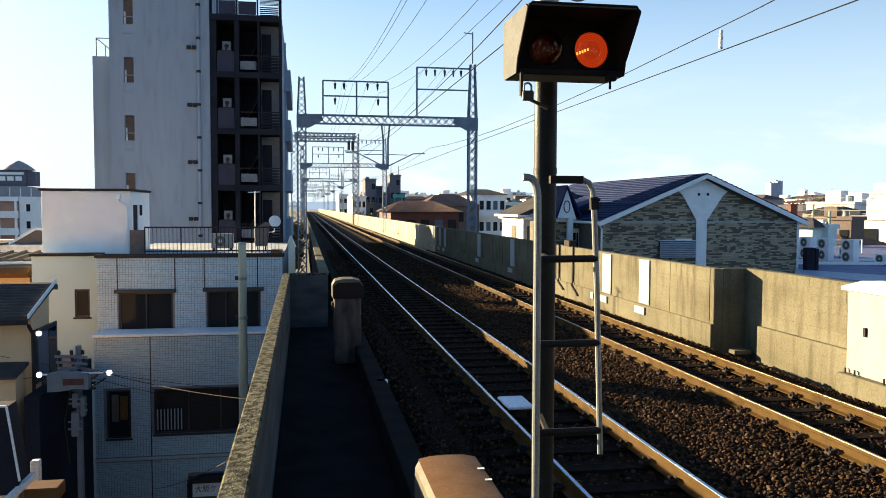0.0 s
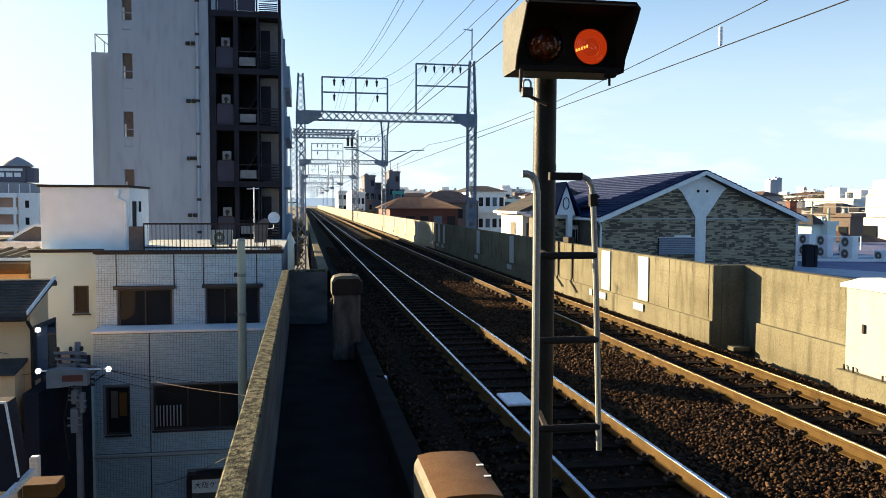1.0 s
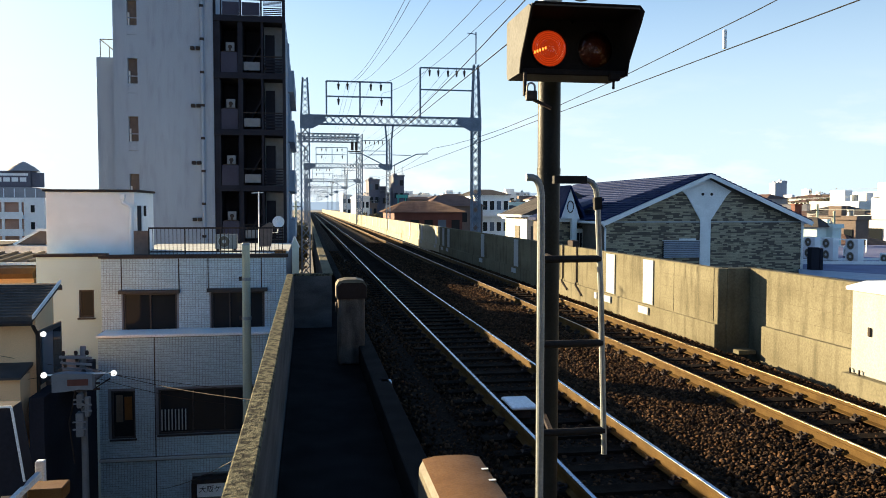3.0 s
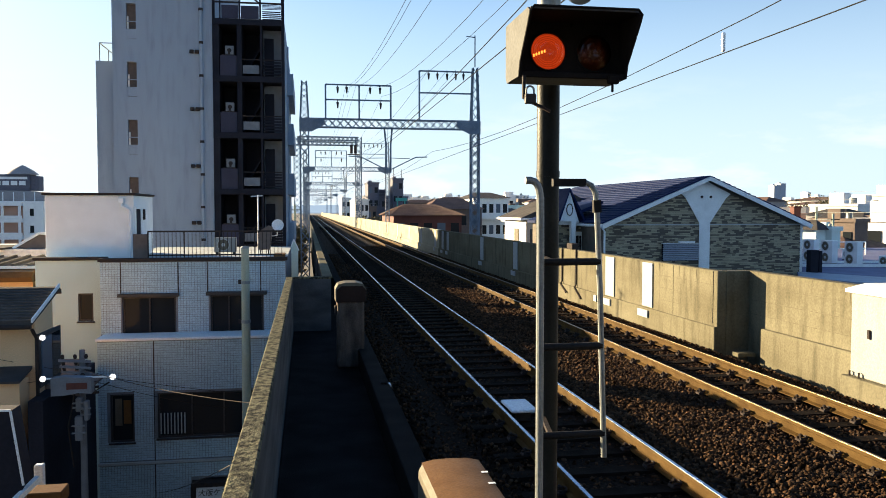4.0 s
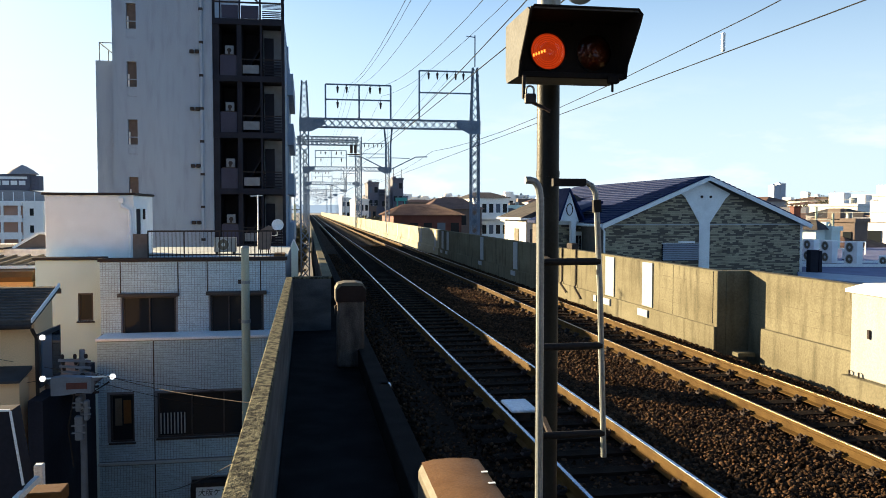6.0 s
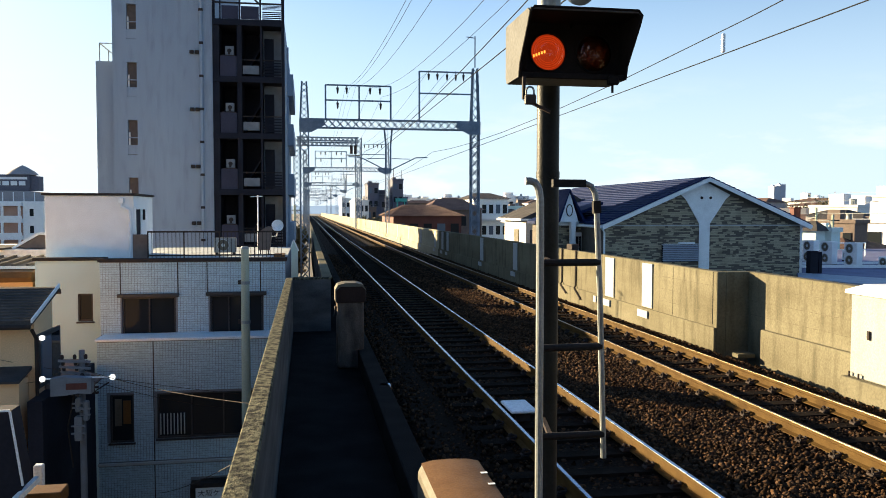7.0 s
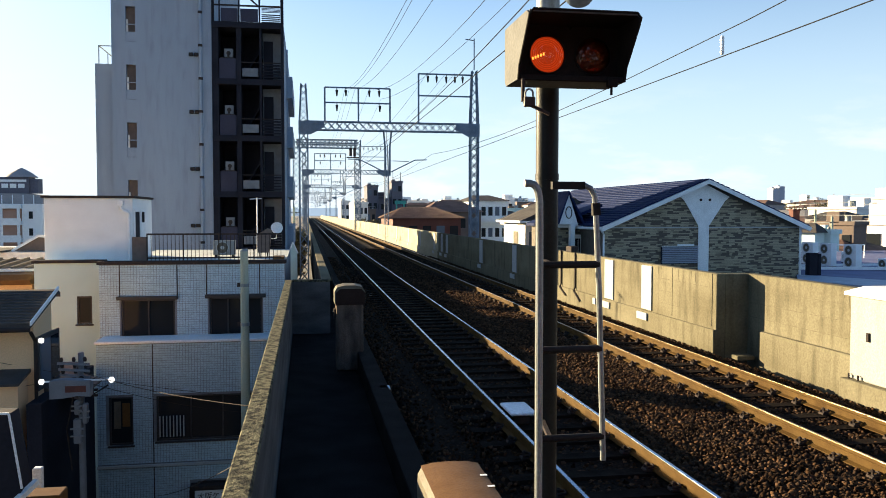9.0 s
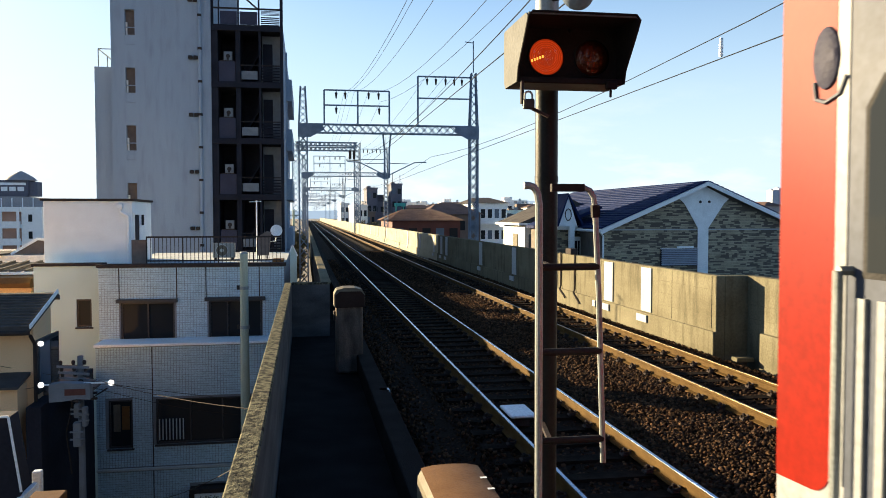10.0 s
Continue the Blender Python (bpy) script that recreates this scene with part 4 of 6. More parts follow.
# ---- white tiled building with its roof hut ----
def tiled_building():
    g = tagged(empty("tiled_building", -3.2, 24, STREET), "white tiled low building with dark windows and a roof terrace", "building")
    ox, oz = 3.2, -STREET

    def sh(s):
        return Shape().add([(x + ox, y - 24, z + oz) for x, y, z in s.v], s.f)

    def local(p):
        p.matrix_basis = pose(ox, -24, oz)
        return p
    up = [(-5.17, -3.7, -1.1, 0.0), (-2.75, -1.25, -1.12, 0.02)]
    lo = [(-5.32, -4.69, -3.9, -2.57), (-4.08, -1.4, -3.83, -2.57)]
    part("upper_wall", sh(holed_wall(Shape(), -5.75, -0.6, STREET, 1.0, 24.05, 24.25, up).box(-5.75, 24.25, STREET, -5.55, 33, 1.0).box(-0.8, 24.25, STREET, -0.6, 33, 1.0).box(-5.75, 33, STREET, -0.6, 33.2, 1.0)), GROUT, g)
    part("lower_wall", sh(holed_wall(Shape(), -5.62, -0.72, STREET, -1.1, 23.05, 23.25, lo + [(-3.0, -1.0, STREET, -5.0)]).box(-5.62, 23.25, STREET, -5.42, 24.0, -1.1).box(-0.92, 23.25, STREET, -0.72, 24.0, -1.1)), GROUT, g)
    tu = tile_field(Shape(), -5.75, -0.6, -1.1, 0.99, 24.05, up, 0.078, 0.066)
    part("wall_tiles", sh(tu), TILE, g, "small white glazed wall tiles")["kind"] = "stuff"
    tl = tile_field(Shape(), -5.62, -0.72, -7.9, -1.12, 23.05, lo + [(-5.7, 0, -4.52, -4.46), (-3.15, -0.9, -9, -4.98)], 0.078, 0.066)
    part("wall_tiles", sh(tl), TILE, g, "small white glazed wall tiles")["kind"] = "stuff"
    for x in (-5.2, -3.63, -2.82, -1.32):
        part("joint_strip", sh(Shape().box(x - 0.014, 24.036, 0.1, x + 0.014, 24.044, 0.99)), IRON, g)
    part("joint_strip", sh(Shape().box(-4.172, 23.036, -7.9, -4.148, 23.044, -1.12)), IRON, g)
    part("ledge", sh(Shape().box(-5.66, 22.98, -1.1, -0.7, 24.04, -1.03, 0.01)), WHITE, g, "pale weathered ledge")
    part("string_course", sh(Shape().box(-5.64, 22.99, -4.53, -0.7, 23.05, -4.45, 0.01)), GREYBAND, g)
    part("roof_slab", sh(Shape().box(-5.75, 24.05, 1.0, -0.6, 33.2, 1.003).box(-5.55, 24.25, 0.82, -0.8, 33, 0.98)), GREYBAND, g)
    part("roof_edge", sh(Shape().box(-5.8, 23.98, 1.004, -0.55, 24.3, 1.1, 0.01)), IRON, g, "dark metal roof edge")
    for (a, b, c, d), p in zip(up, (2, 3)):
        local(sash_window(g, a, b, c, d, 24.05, p, True))
    local(sash_window(g, *lo[0], 23.05, 1))
    w = local(sash_window(g, *lo[1], 23.05, 3))
    part("curtain", Shape().box(-4.0, 23.16, -3.1, -3.35, 23.18, -2.66, 0.004), GREYBAND, w)
    for k in range(8):
        part("window_bar", Shape().bar((-3.98 + k * 0.09, 23.0, -3.7), (-3.98 + k * 0.09, 23.0, -3.12), 0.03), GREYBAND, w)
    part("curtain", sh(Shape().box(-5.2, 23.11, -3.45, -5.02, 23.125, -2.7)), BEIGE, g, "pale yellow curtain")
    part("notice", sh(Shape().box(-4.98, 23.11, -3.4, -4.78, 23.125, -2.75)), ORANGE, g, "orange panel behind the window")
    # shop sign
    sign = part("sign_board", sh(Shape().box(-3.05, 22.75, -5.55, -0.95, 22.9, -5.18, 0.01)), WHITE, g, "white shop sign with dark lettering")
    part("sign_canopy", sh(Shape().box(-3.18, 22.7, -5.16, -0.9, 23.04, -5.04, 0.01).box(-3.2, 22.8, -8, -3.08, 23.04, -5.17)), IRON, g)
    cu = bpy.data.curves.new("sign_lettering", "FONT")
    cu.body, cu.size, cu.extrude, cu.shear = "大阪ケアキ", 0.2, 0.004, 0.15
    ob = new("sign_lettering", cu)
    ob.data.materials.append(BLACKMATT)
    ob.parent = sign
    ob.matrix_basis = pose(-3.0 + ox, 22.745 - 24, -5.4 + oz, 90, 0, 0)
    tagged(ob, "dark slanted lettering")
    # terrace railing
    part("terrace_rail", sh(Shape().bar((-4.66, 25.2, 1.83), (-0.75, 25.2, 1.83), 0.05).bar((-4.66, 25.2, 1.12), (-0.75, 25.2, 1.12), 0.04)), IRON, g, "dark iron terrace railing")
    for k in range(35):
        part("baluster", sh(Shape().bar((-4.65 + k * 0.115, 25.2, 1.0), (-4.65 + k * 0.115, 25.2, 1.83), 0.035 if k % 9 == 0 else 0.016)), IRON, g)
    # hut on the roof
    hx, hy = -5.2, 29.1
    hut = Shape().box(-7.75, 26.0, 1.0, hx, hy, 2.92, 0.02)
    part("roof_hut", sh(hut), WHITE, g, "white painted stair hut")
    part("hut_roof", sh(Shape().box(-7.82, 25.92, 2.921, hx + 0.06, hy + 0.06, 2.99, 0.01)), IRON, g)
    door = part("hut_door", sh(Shape().box(hx + 0.002, 26.14, 1.0, hx + 0.03, 26.85, 2.5, 0.006)), DARKWALL, g, "dark narrow hut door")
    part("door_frame", sh(Shape().box(hx + 0.002, 26.06, 1.0, hx + 0.05, 26.13, 2.58).box(hx + 0.002, 26.86, 1.0, hx + 0.05, 26.93, 2.58).box(hx + 0.002, 26.131, 2.505, hx + 0.05, 26.859, 2.58)), WHITE, door)
    part("hut_lamp", sh(Shape().box(hx + 0.002, 27.38, 2.16, hx + 0.07, 27.46, 2.5, 0.01)), IRON, g)
    part("downpipe", sh(Shape().box(-5.62, 25.86, 2.68, -5.46, 25.99, 2.84, 0.02).path([(-5.54, 25.93, 2.68), (-5.53, 25.93, 2.58), (-5.36, 25.93, 2.5), (-5.3, 25.93, 2.44), (-5.3, 25.93, 1.0)], 0.05, 8)), WHITE, g)
    part("planter_board", sh(Shape().box(-5.1, 25.3, 1.0, -4.66, 25.36, 1.75, 0.006)), CITYBROWN, g, "brown board")
    return g


tiled_building()
annex = tagged(empty("cream_annex", -6.8, 25, STREET), "cream rendered annex beside the tiled building", "building")
part("wall", Shape().add([(x + 6.8, y - 25, z - STREET) for x, y, z in holed_wall(Shape(), -7.75, -5.8, STREET, 1.0, 25, 25.2, [(-6.6, -6.18, -0.79, 0.03)]).box(-7.75, 25.2, STREET, -5.8, 31, 0.95).v],
                         holed_wall(Shape(), -7.75, -5.8, STREET, 1.0, 25, 25.2, [(-6.6, -6.18, -0.79, 0.03)]).box(-7.75, 25.2, STREET, -5.8, 31, 0.95).f), CREAM, annex)
part("roof_edge", Shape().box(-1.0, -0.08, 1.005 - STREET, 1.0, 0.3, 1.09 - STREET, 0.01), IRON, annex)
aw = sash_window(annex, -6.6, -6.18, -0.79, 0.03, 25.0, 1)
aw.matrix_basis = pose(6.8, -25, -STREET)


def outdoor_unit(x, y, z, w=0.75, h=0.55, rz=0.0, fans=1, mat=None, deep=0.3):
    g = tagged(empty("air_conditioner", x, y, z, rz), "cream outdoor air-conditioning unit with %s" % ("two round fan grilles" if fans > 1 else "a fan grille"), "air conditioner", "outdoor units")
    d = deep / 2
    part("casing", Shape().box(-w / 2, -d, 0.06, w / 2, d, h, 0.015), mat or CREAMSTEEL, g)
    part("foot", Shape().box(-w / 2 + 0.05, -d - 0.02, 0, -w / 2 + 0.12, d + 0.02, 0.06), IRON, g)
    part("foot", Shape().box(w / 2 - 0.12, -d - 0.02, 0, w / 2 - 0.05, d + 0.02, 0.06), IRON, g)
    for k in range(fans):
        cz = 0.06 + (h - 0.06) * (k + 0.5) / fans
        r = min(w * 0.34, (h - 0.06) / fans * 0.42)
        at = Matrix.Translation((-w * 0.08, -d, cz)) @ Matrix.Rotation(radians(90), 4, "X")
        grille = part("fan_grille", Shape().lathe([(r, 0.0), (r, 0.025), (r * 0.9, 0.025), (r * 0.9, 0.004)], 24, at), GREYBAND, g, smooth=True)
        part("fan_opening", Shape().lathe([(r * 0.89, 0.003), (r * 0.3, 0.003)], 24, at), BEIGE, grille)
        part("fan_hub", Shape().lathe([(r * 0.3, 0.004), (r * 0.28, 0.02), (0.001, 0.024)], 16, at), GREYBAND, grille, smooth=True)
    return g


outdoor_unit(-2.68, 28.0, 1.003, 0.72, 0.55)
aerial = tagged(empty("roof_aerial", -1.6, 28, 1.003), "thin white television aerial mast on the roof", "aerial")
part("mast", Shape().tube((0, 0, 0), (0, 0, 1.98), 0.022, n=8), WHITE, aerial)
part("crossbar", Shape().bar((-0.24, 0, 1.93), (0.16, 0, 1.95), 0.03), WHITE, aerial)
dish = tagged(empty("satellite_dish", -1.0, 28, 1.003), "round white satellite dish on an arm", "satellite dish")
part("dish", Shape().lathe([(0.001, 0.0), (0.1, 0.015), (0.19, 0.06), (0.2, 0.06), (0.1, 0.0), (0.001, -0.015)], 24, Matrix.Translation((0.05, 0, 0.95)) @ Matrix.Rotation(radians(80), 4, "X")), WHITE, dish, smooth=True)
part("arm", Shape().path([(0.05, 0.02, 0.9), (0.02, 0.1, 0.6), (-0.25, 0.1, 0.58), (-0.25, 0.1, 0.0)], 0.02, 6), WHITE, dish)
chair = tagged(empty("folded_parasol", -1.35, 27.6, 1.003), "brown cloth-covered garden seat on the terrace", "garden seat")
part("cover", Shape().prism([(-0.22, 0.15), (-0.22, 0.75), (0.1, 0.95), (0.24, 0.9), (0.16, 0.15)], "y", -0.2, 0.2), CITYBROWN, chair)
for sx in (-0.15, 0.1):
    part("leg", Shape().bar((sx, 0, 0), (sx, 0, 0.2), 0.04), IRON, chair)
mat = tagged(part("roof_panel", Shape().box(-1.0, 25.6, 1.003, -0.66, 26.6, 1.1, 0.01), ORANGE), "red-brown board lying on the roof", "board")


# ---- concrete pole beside the viaduct ----
pole = tagged(empty("utility_pole", -1.53, 21, STREET), "grey round concrete utility pole", "utility pole")
part("shaft", Shape().tube((0, 0, 0), (0, 0, 1.5 - STREET), 0.145, 0.098, 20), POLE, pole, smooth=True)
part("cap", Shape().tube((0, 0, 1.5 - STREET), (0, 0, 1.56 - STREET), 0.11, 0.085, 16), PALEMETAL, pole)
for z in (0.6, -0.4):
    part("band", Shape().tube((0, 0, z - STREET), (0, 0, z + 0.08 - STREET), 0.112 + (1.5 - z) * 0.006, n=18), PALEMETAL, pole)
    part("hook", Shape().box(-0.18, -0.05, z - STREET, -0.105, 0.03, z + 0.1 - STREET), IRON, pole)
for z, y in ((-0.1, 11.2), (-0.28, 9.4)):
    ins = tagged(empty("wall_insulator", -0.46, y, z), "white porcelain insulator on an iron hook", "insulator", "wall insulators")
    part("hook", Shape().path([(0, 0, 0), (-0.1, 0, 0.0), (-0.13, 0, -0.06), (-0.13, 0, 0.02)], 0.008, 6), IRON, ins)
    part("porcelain", Shape().lathe([(0.001, 0.1), (0.025, 0.095), (0.03, 0.06), (0.022, 0.05), (0.032, 0.01), (0.001, 0.0)], 14, Matrix.Translation((-0.13, 0, 0.0))), WHITE, ins, smooth=True)


# ---- houses and alley on the west side ----
def west_house():
    g = tagged(empty("tan_house", -7.5, 18, STREET), "tan rendered house with a grey slate roof", "house")
    oz = -STREET

    def sh(s):
        return Shape().add([(x + 7.5, y - 18, z + oz) for x, y, z in s.v], s.f)
    xe = -5.62
    yf, zf, yb, zb = 17.51, 0.24, 19.38, 0.78
    part("wall", sh(Shape().box(-12, 18, STREET, xe, yb - 0.15, 0.12).prism([(18, 0.12), (yb - 0.15, 0.12), (yb - 0.15, zb - 0.12)], "x", -12, xe)), TAN, g)
    part("roof_deck", sh(Shape().prism([(yf, zf - 0.12), (yf, zf - 0.04), (yb, zb - 0.04), (yb + 0.2, zb - 0.12), (yb + 0.2, zb - 0.22), (yb, zb - 0.14)], "x", -12, xe + 0.1)), SLATE, g)
    for k in range(12):
        y, z = yf + (yb - yf) * k / 12, zf - 0.04 + (zb - zf) * k / 12
        part("slate_course", sh(Shape().prism([(y, z + 0.035), (y + 0.17, z + 0.05), (y + 0.17, z + 0.03), (y, z + 0.005)], "x", -12, xe + 0.08)), SLATE, g)
    part("verge", sh(Shape().prism([(yf - 0.04, zf - 0.06), (yf - 0.04, zf + 0.02), (yb, zb + 0.04), (yb, zb - 0.04)], "x", xe + 0.1, xe + 0.13)), WHITE, g, "white verge board")
    # added near-black box hides the wall's foot in the alley's shade
    part("lean_to", sh(Shape().box(xe + 0.002, 17.45, STREET, xe + 0.3, 20.4, -1.42, 0.01)), DARKWALL, g, "dark box added for the alley's darkness")
    part("lean_to_roof", sh(Shape().prism([(-5.63, -1.41), (-5.63, -1.3), (-4.9, -1.56), (-4.9, -1.62)], "y", 18.6, 20.6)), CITYBROWN, g)
    part("gutter", sh(Shape().tube((-12, yf - 0.05, zf - 0.14), (xe + 0.1, yf - 0.05, zf - 0.14), 0.05, n=8)), IRON, g)
    part("downpipe", sh(Shape().path([(xe + 0.03, 17.75, 0.0), (xe + 0.05, 17.95, -0.2), (xe + 0.05, 17.95, -7.5)], 0.04, 6)), IRON, g)
    part("pent_roof", sh(Shape().prism([(17.2, -1.0), (17.2, -0.95), (18.05, -0.78), (18.05, -0.85)], "x", -12, -5.68)), SLATE, g)
    part("lower_wall", sh(Shape().box(-12, 17.4, STREET, -5.75, 17.99, -1.0)), TAN, g)
    part("band", sh(Shape().box(-12, 17.36, -1.95, -5.75, 17.399, -1.85).box(-12, 17.36, -1.7, -5.75, 17.399, -1.64)), CITYBROWN, g)
    w = part("side_window", sh(Shape().box(xe + 0.002, 18.1, -1.3, xe + 0.06, 19.6, -0.15, 0.01)), ALU, g)
    part("pane", sh(Shape().box(xe + 0.06, 18.2, -1.2, xe + 0.07, 18.9, -0.25)), GLASSBLUE, w)
    part("pane", sh(Shape().box(xe + 0.06, 18.95, -1.2, xe + 0.07, 19.5, -0.25)), GLASSDARK, w)
    for k in range(2):
        part("scroll", sh(Shape().path([(-6.65 + k * 0.42 + 0.09 * math.cos(a), 17.37, -1.42 + 0.09 * math.sin(a)) for a in [j * 0.6 for j in range(9)]], 0.015, 5)), IRON, g)
    return g


west_house()
near_roof = tagged(empty("dark_roofed_shed", -3.78, 9, STREET), "dark-roofed shed with a white gutter edge", "shed")
part("wall", Shape().box(-3.0, 0.02, 0, 0.5, 0.26, -0.6 - STREET), SLATE, near_roof)
part("roof", Shape().prism([(-3.4, 0.37), (0.72, 0.37), (0.83, -0.42), (0.78, -0.57), (-3.4, -0.57)], "y", 0.0, 0.28), DARKWALL, near_roof, m=pose(0, 0, -STREET))
part("verge", Shape().bar((-0.4, -0.02, 0.38 - STREET), (0.72, -0.02, 0.38 - STREET), 0.02).bar((0.72, -0.02, 0.37 - STREET), (0.83, -0.02, -0.42 - STREET), 0.02), WHITE, near_roof, "pale verge strip")
part("gutter", Shape().bar((0.68, -0.3, -0.64 - STREET), (0.91, 0.2, -0.42 - STREET), 0.06), WHITE, near_roof, "white gutter end")
part("orange_board", Shape().box(0.75, 0.3, -0.77 - STREET, 1.11, 0.6, -0.62 - STREET, 0.01), ORANGE, near_roof)
part("board_post", Shape().box(0.88, 0.4, 0, 0.98, 0.5, -0.77 - STREET), IRON, near_roof)
part("white_post", Shape().box(0.61, 1.0, 0, 0.71, 1.1, -0.52 - STREET, 0.01), WHITE, near_roof)

# near-black walls here supply the alley's darkness
alley = tagged(empty("alley_building", -6.2, 21.5, STREET), "dark narrow building at the back of the alley", "building")
part("wall", Shape().box(-2.5, 0, 0, 0.6, 1.2, -1.6 - STREET), DARKWALL, alley)
part("awning", Shape().prism([(-2.6, -1.75), (-1.6, -1.75), (0.0, -1.35), (0.0, -1.28), (-2.6, -1.66)], "x", -0.9, 0.55), CITYBROWN, alley, "dark brown sloping awning", m=pose(0, 0, -STREET))
part("side_wall", Shape().box(-1.2, -3.2, 0, -0.55, 0, -1.75 - STREET), DARKWALL, alley)
part("window", Shape().box(-0.6, -0.03, -3.6 - STREET, -0.1, -0.002, -2.4 - STREET), GLASSDARK, alley)


def transformer_pole():
    g = tagged(empty("transformer_pole", -4.72, 18, STREET), "street pole with transformers, crossarms and a shop sign", "utility pole")
    oz = -STREET
    part("shaft", Shape().tube((0, 0.1, 0), (0, 0.1, -0.5 + oz), 0.09, 0.06, 14), GROUT, g, smooth=True)
    for k, z in enumerate((-0.68, -0.82, -0.95)):
        part("crossarm", Shape().bar((-0.42, -0.1 + 0.1 * k, z + oz), (0.2, 0.0, z - 0.06 + oz), 0.05), GROUT, g)
        for x in (-0.35, -0.1, 0.12):
            part("insulator", Shape().lathe([(0.001, 0.1), (0.03, 0.09), (0.04, 0.05), (0.03, 0.0), (0.001, 0)], 10, Matrix.Translation((x, -0.06 + 0.06 * k, z + 0.02 + oz))), IRON, g)
    for x, z, w, h in ((-0.02, -1.62, 0.12, 0.3), (-0.02, -2.12, 0.17, 0.52), (0.13, -1.75, 0.1, 0.42)):
        t = part("transformer", Shape().box(x - w / 2, -0.2, z - h / 2 + oz, x + w / 2, -0.02, z + h / 2 + oz, 0.03), GROUT, g, "small grey steel equipment case")
        for j in (-0.1, 0.05):
            part("band", Shape().box(x - w / 2 - 0.05, -0.22, z + j * h * 2 + oz, x + w / 2 + 0.05, -0.18, z + j * h * 2 + 0.03 + oz), GROUT, t)
    part("cable", Shape().path([(-0.12, 0, -1.3 + oz), (-0.2, -0.05, -1.8 + oz), (-0.28, 0, -2.1 + oz), (-0.2, 0.05, -3.0 + oz)], 0.02, 5), IRON, g)
    part("cable", Shape().path([(0.05, 0, -1.0 + oz), (0.3, -0.1, -1.35 + oz), (0.55, 0.05, -1.2 + oz)], 0.02, 5), IRON, g)
    for z in (-1.3, -1.42):
        part("clamp", Shape().box(-0.1, -0.05, z + oz, 0.35, 0.03, z + 0.04 + oz), IRON, g)
    return g


transformer_pole()
GLOBE = lit_material("lit_white_globe", (1.0, 0.98, 0.92), 0.45)
sign = tagged(empty("hanging_shop_sign", -4.7, 17.4, STREET), "grey curved shop sign with two globe lamps on arms", "sign")
part("board", Shape().prism([(-0.42, -1.3), (-0.42, -0.94), (-0.18, -0.91), (0.36, -0.95), (0.36, -1.27), (0.1, -1.25), (-0.15, -1.29)], "y", -0.12, 0.12), GROUT, sign, m=pose(0, 0, -STREET))
part("lettering", Shape().box(-0.12, -0.128, -1.17 - STREET, 0.28, -0.121, -1.04 - STREET), REDWALL, sign, "faded red bar of lettering")
part("arm", Shape().bar((-0.6, 0, -0.96 - STREET), (0.75, 0, -0.95 - STREET), 0.03), WHITE, sign)
part("hanger", Shape().bar((0.05, 0.1, -1.0 - STREET), (0.0, 0.75, -1.0 - STREET), 0.05), IRON, sign)
for x in (-0.6, 0.75):
    part("globe_lamp", Shape().lathe([(0.001, 0.06), (0.034, 0.052), (0.052, 0.03), (0.06, 0.0), (0.052, -0.03), (0.034, -0.052), (0.001, -0.06)], 16, Matrix.Translation((x, 0, -0.96 - STREET))), GLOBE, sign, "white glass globe lamp", smooth=True)
spot = tagged(empty("wall_lamp", -5.5, 18.1, -0.22), "small white lamp on the house corner", "lamp")
part("globe_lamp", Shape().lathe([(0.001, 0.06), (0.05, 0.04), (0.06, 0.0), (0.05, -0.04), (0.001, -0.06)], 14), GLOBE, spot, smooth=True)
part("bracket", Shape().bar((0, 0, 0), (-0.12, 0.1, 0), 0.03), IRON, spot)
for a, b in (((-7.5, 17.0, -0.1), (-1.72, 21, -2.2)), ((-4.72, 18.1, -0.9), (-0.5, 11.2, -0.2)), ((-12, 17, -1.6), (-4.8, 18, -1.0)), ((-4.72, 18.1, -1.1), (-1.72, 21, -2.6)), ((-0.6, 9.4, -0.3), (-4.0, 22.6, -5.2))):
    pts = [Vector(a).lerp(Vector(b), k / 10) - Vector((0, 0, 0.1 * 4 * (k / 10) * (1 - k / 10))) for k in range(11)]
    tagged(part("service_wire", Shape().path(pts, 0.006, 5), IRON), "thin dark service wire strung between poles", "wire", "street wires")


# ---- things beside the tracks ----
def orange_box():
    g = tagged(empty("trackside_box", 0.97, 5.0, -0.34), "rounded box with an orange lid beside the walkway", "equipment box")
    oz = 0.34
    prof = [(-0.225, 0.3), (-0.23, 0.6), (-0.225, 0.69), (-0.2, 0.735), (-0.12, 0.752), (0.0, 0.757), (0.12, 0.752), (0.2, 0.735), (0.225, 0.69), (0.23, 0.6), (0.225, 0.3)]
    part("case", Shape().box(-0.22, -0.4, 0, 0.22, 0.41, 0.3 + oz, 0.02).prism([(x * 0.985, z + oz - 0.008) for x, z in prof], "y", -0.41, 0.42), BEIGE, g, "beige steel case")
    part("lid", Shape().prism([(x * 1.0, z + oz) for x, z in prof[3:-3]], "y", -0.42, 0.43), ORANGE, g, "faded orange curved lid", smooth=True)
    for y in (-0.1, 0.12):
        part("scratch", Shape().box(0.155, y, 0.7455 + oz, 0.2, y + 0.03, 0.747 + oz), WHITE, g)
    return g


orange_box()


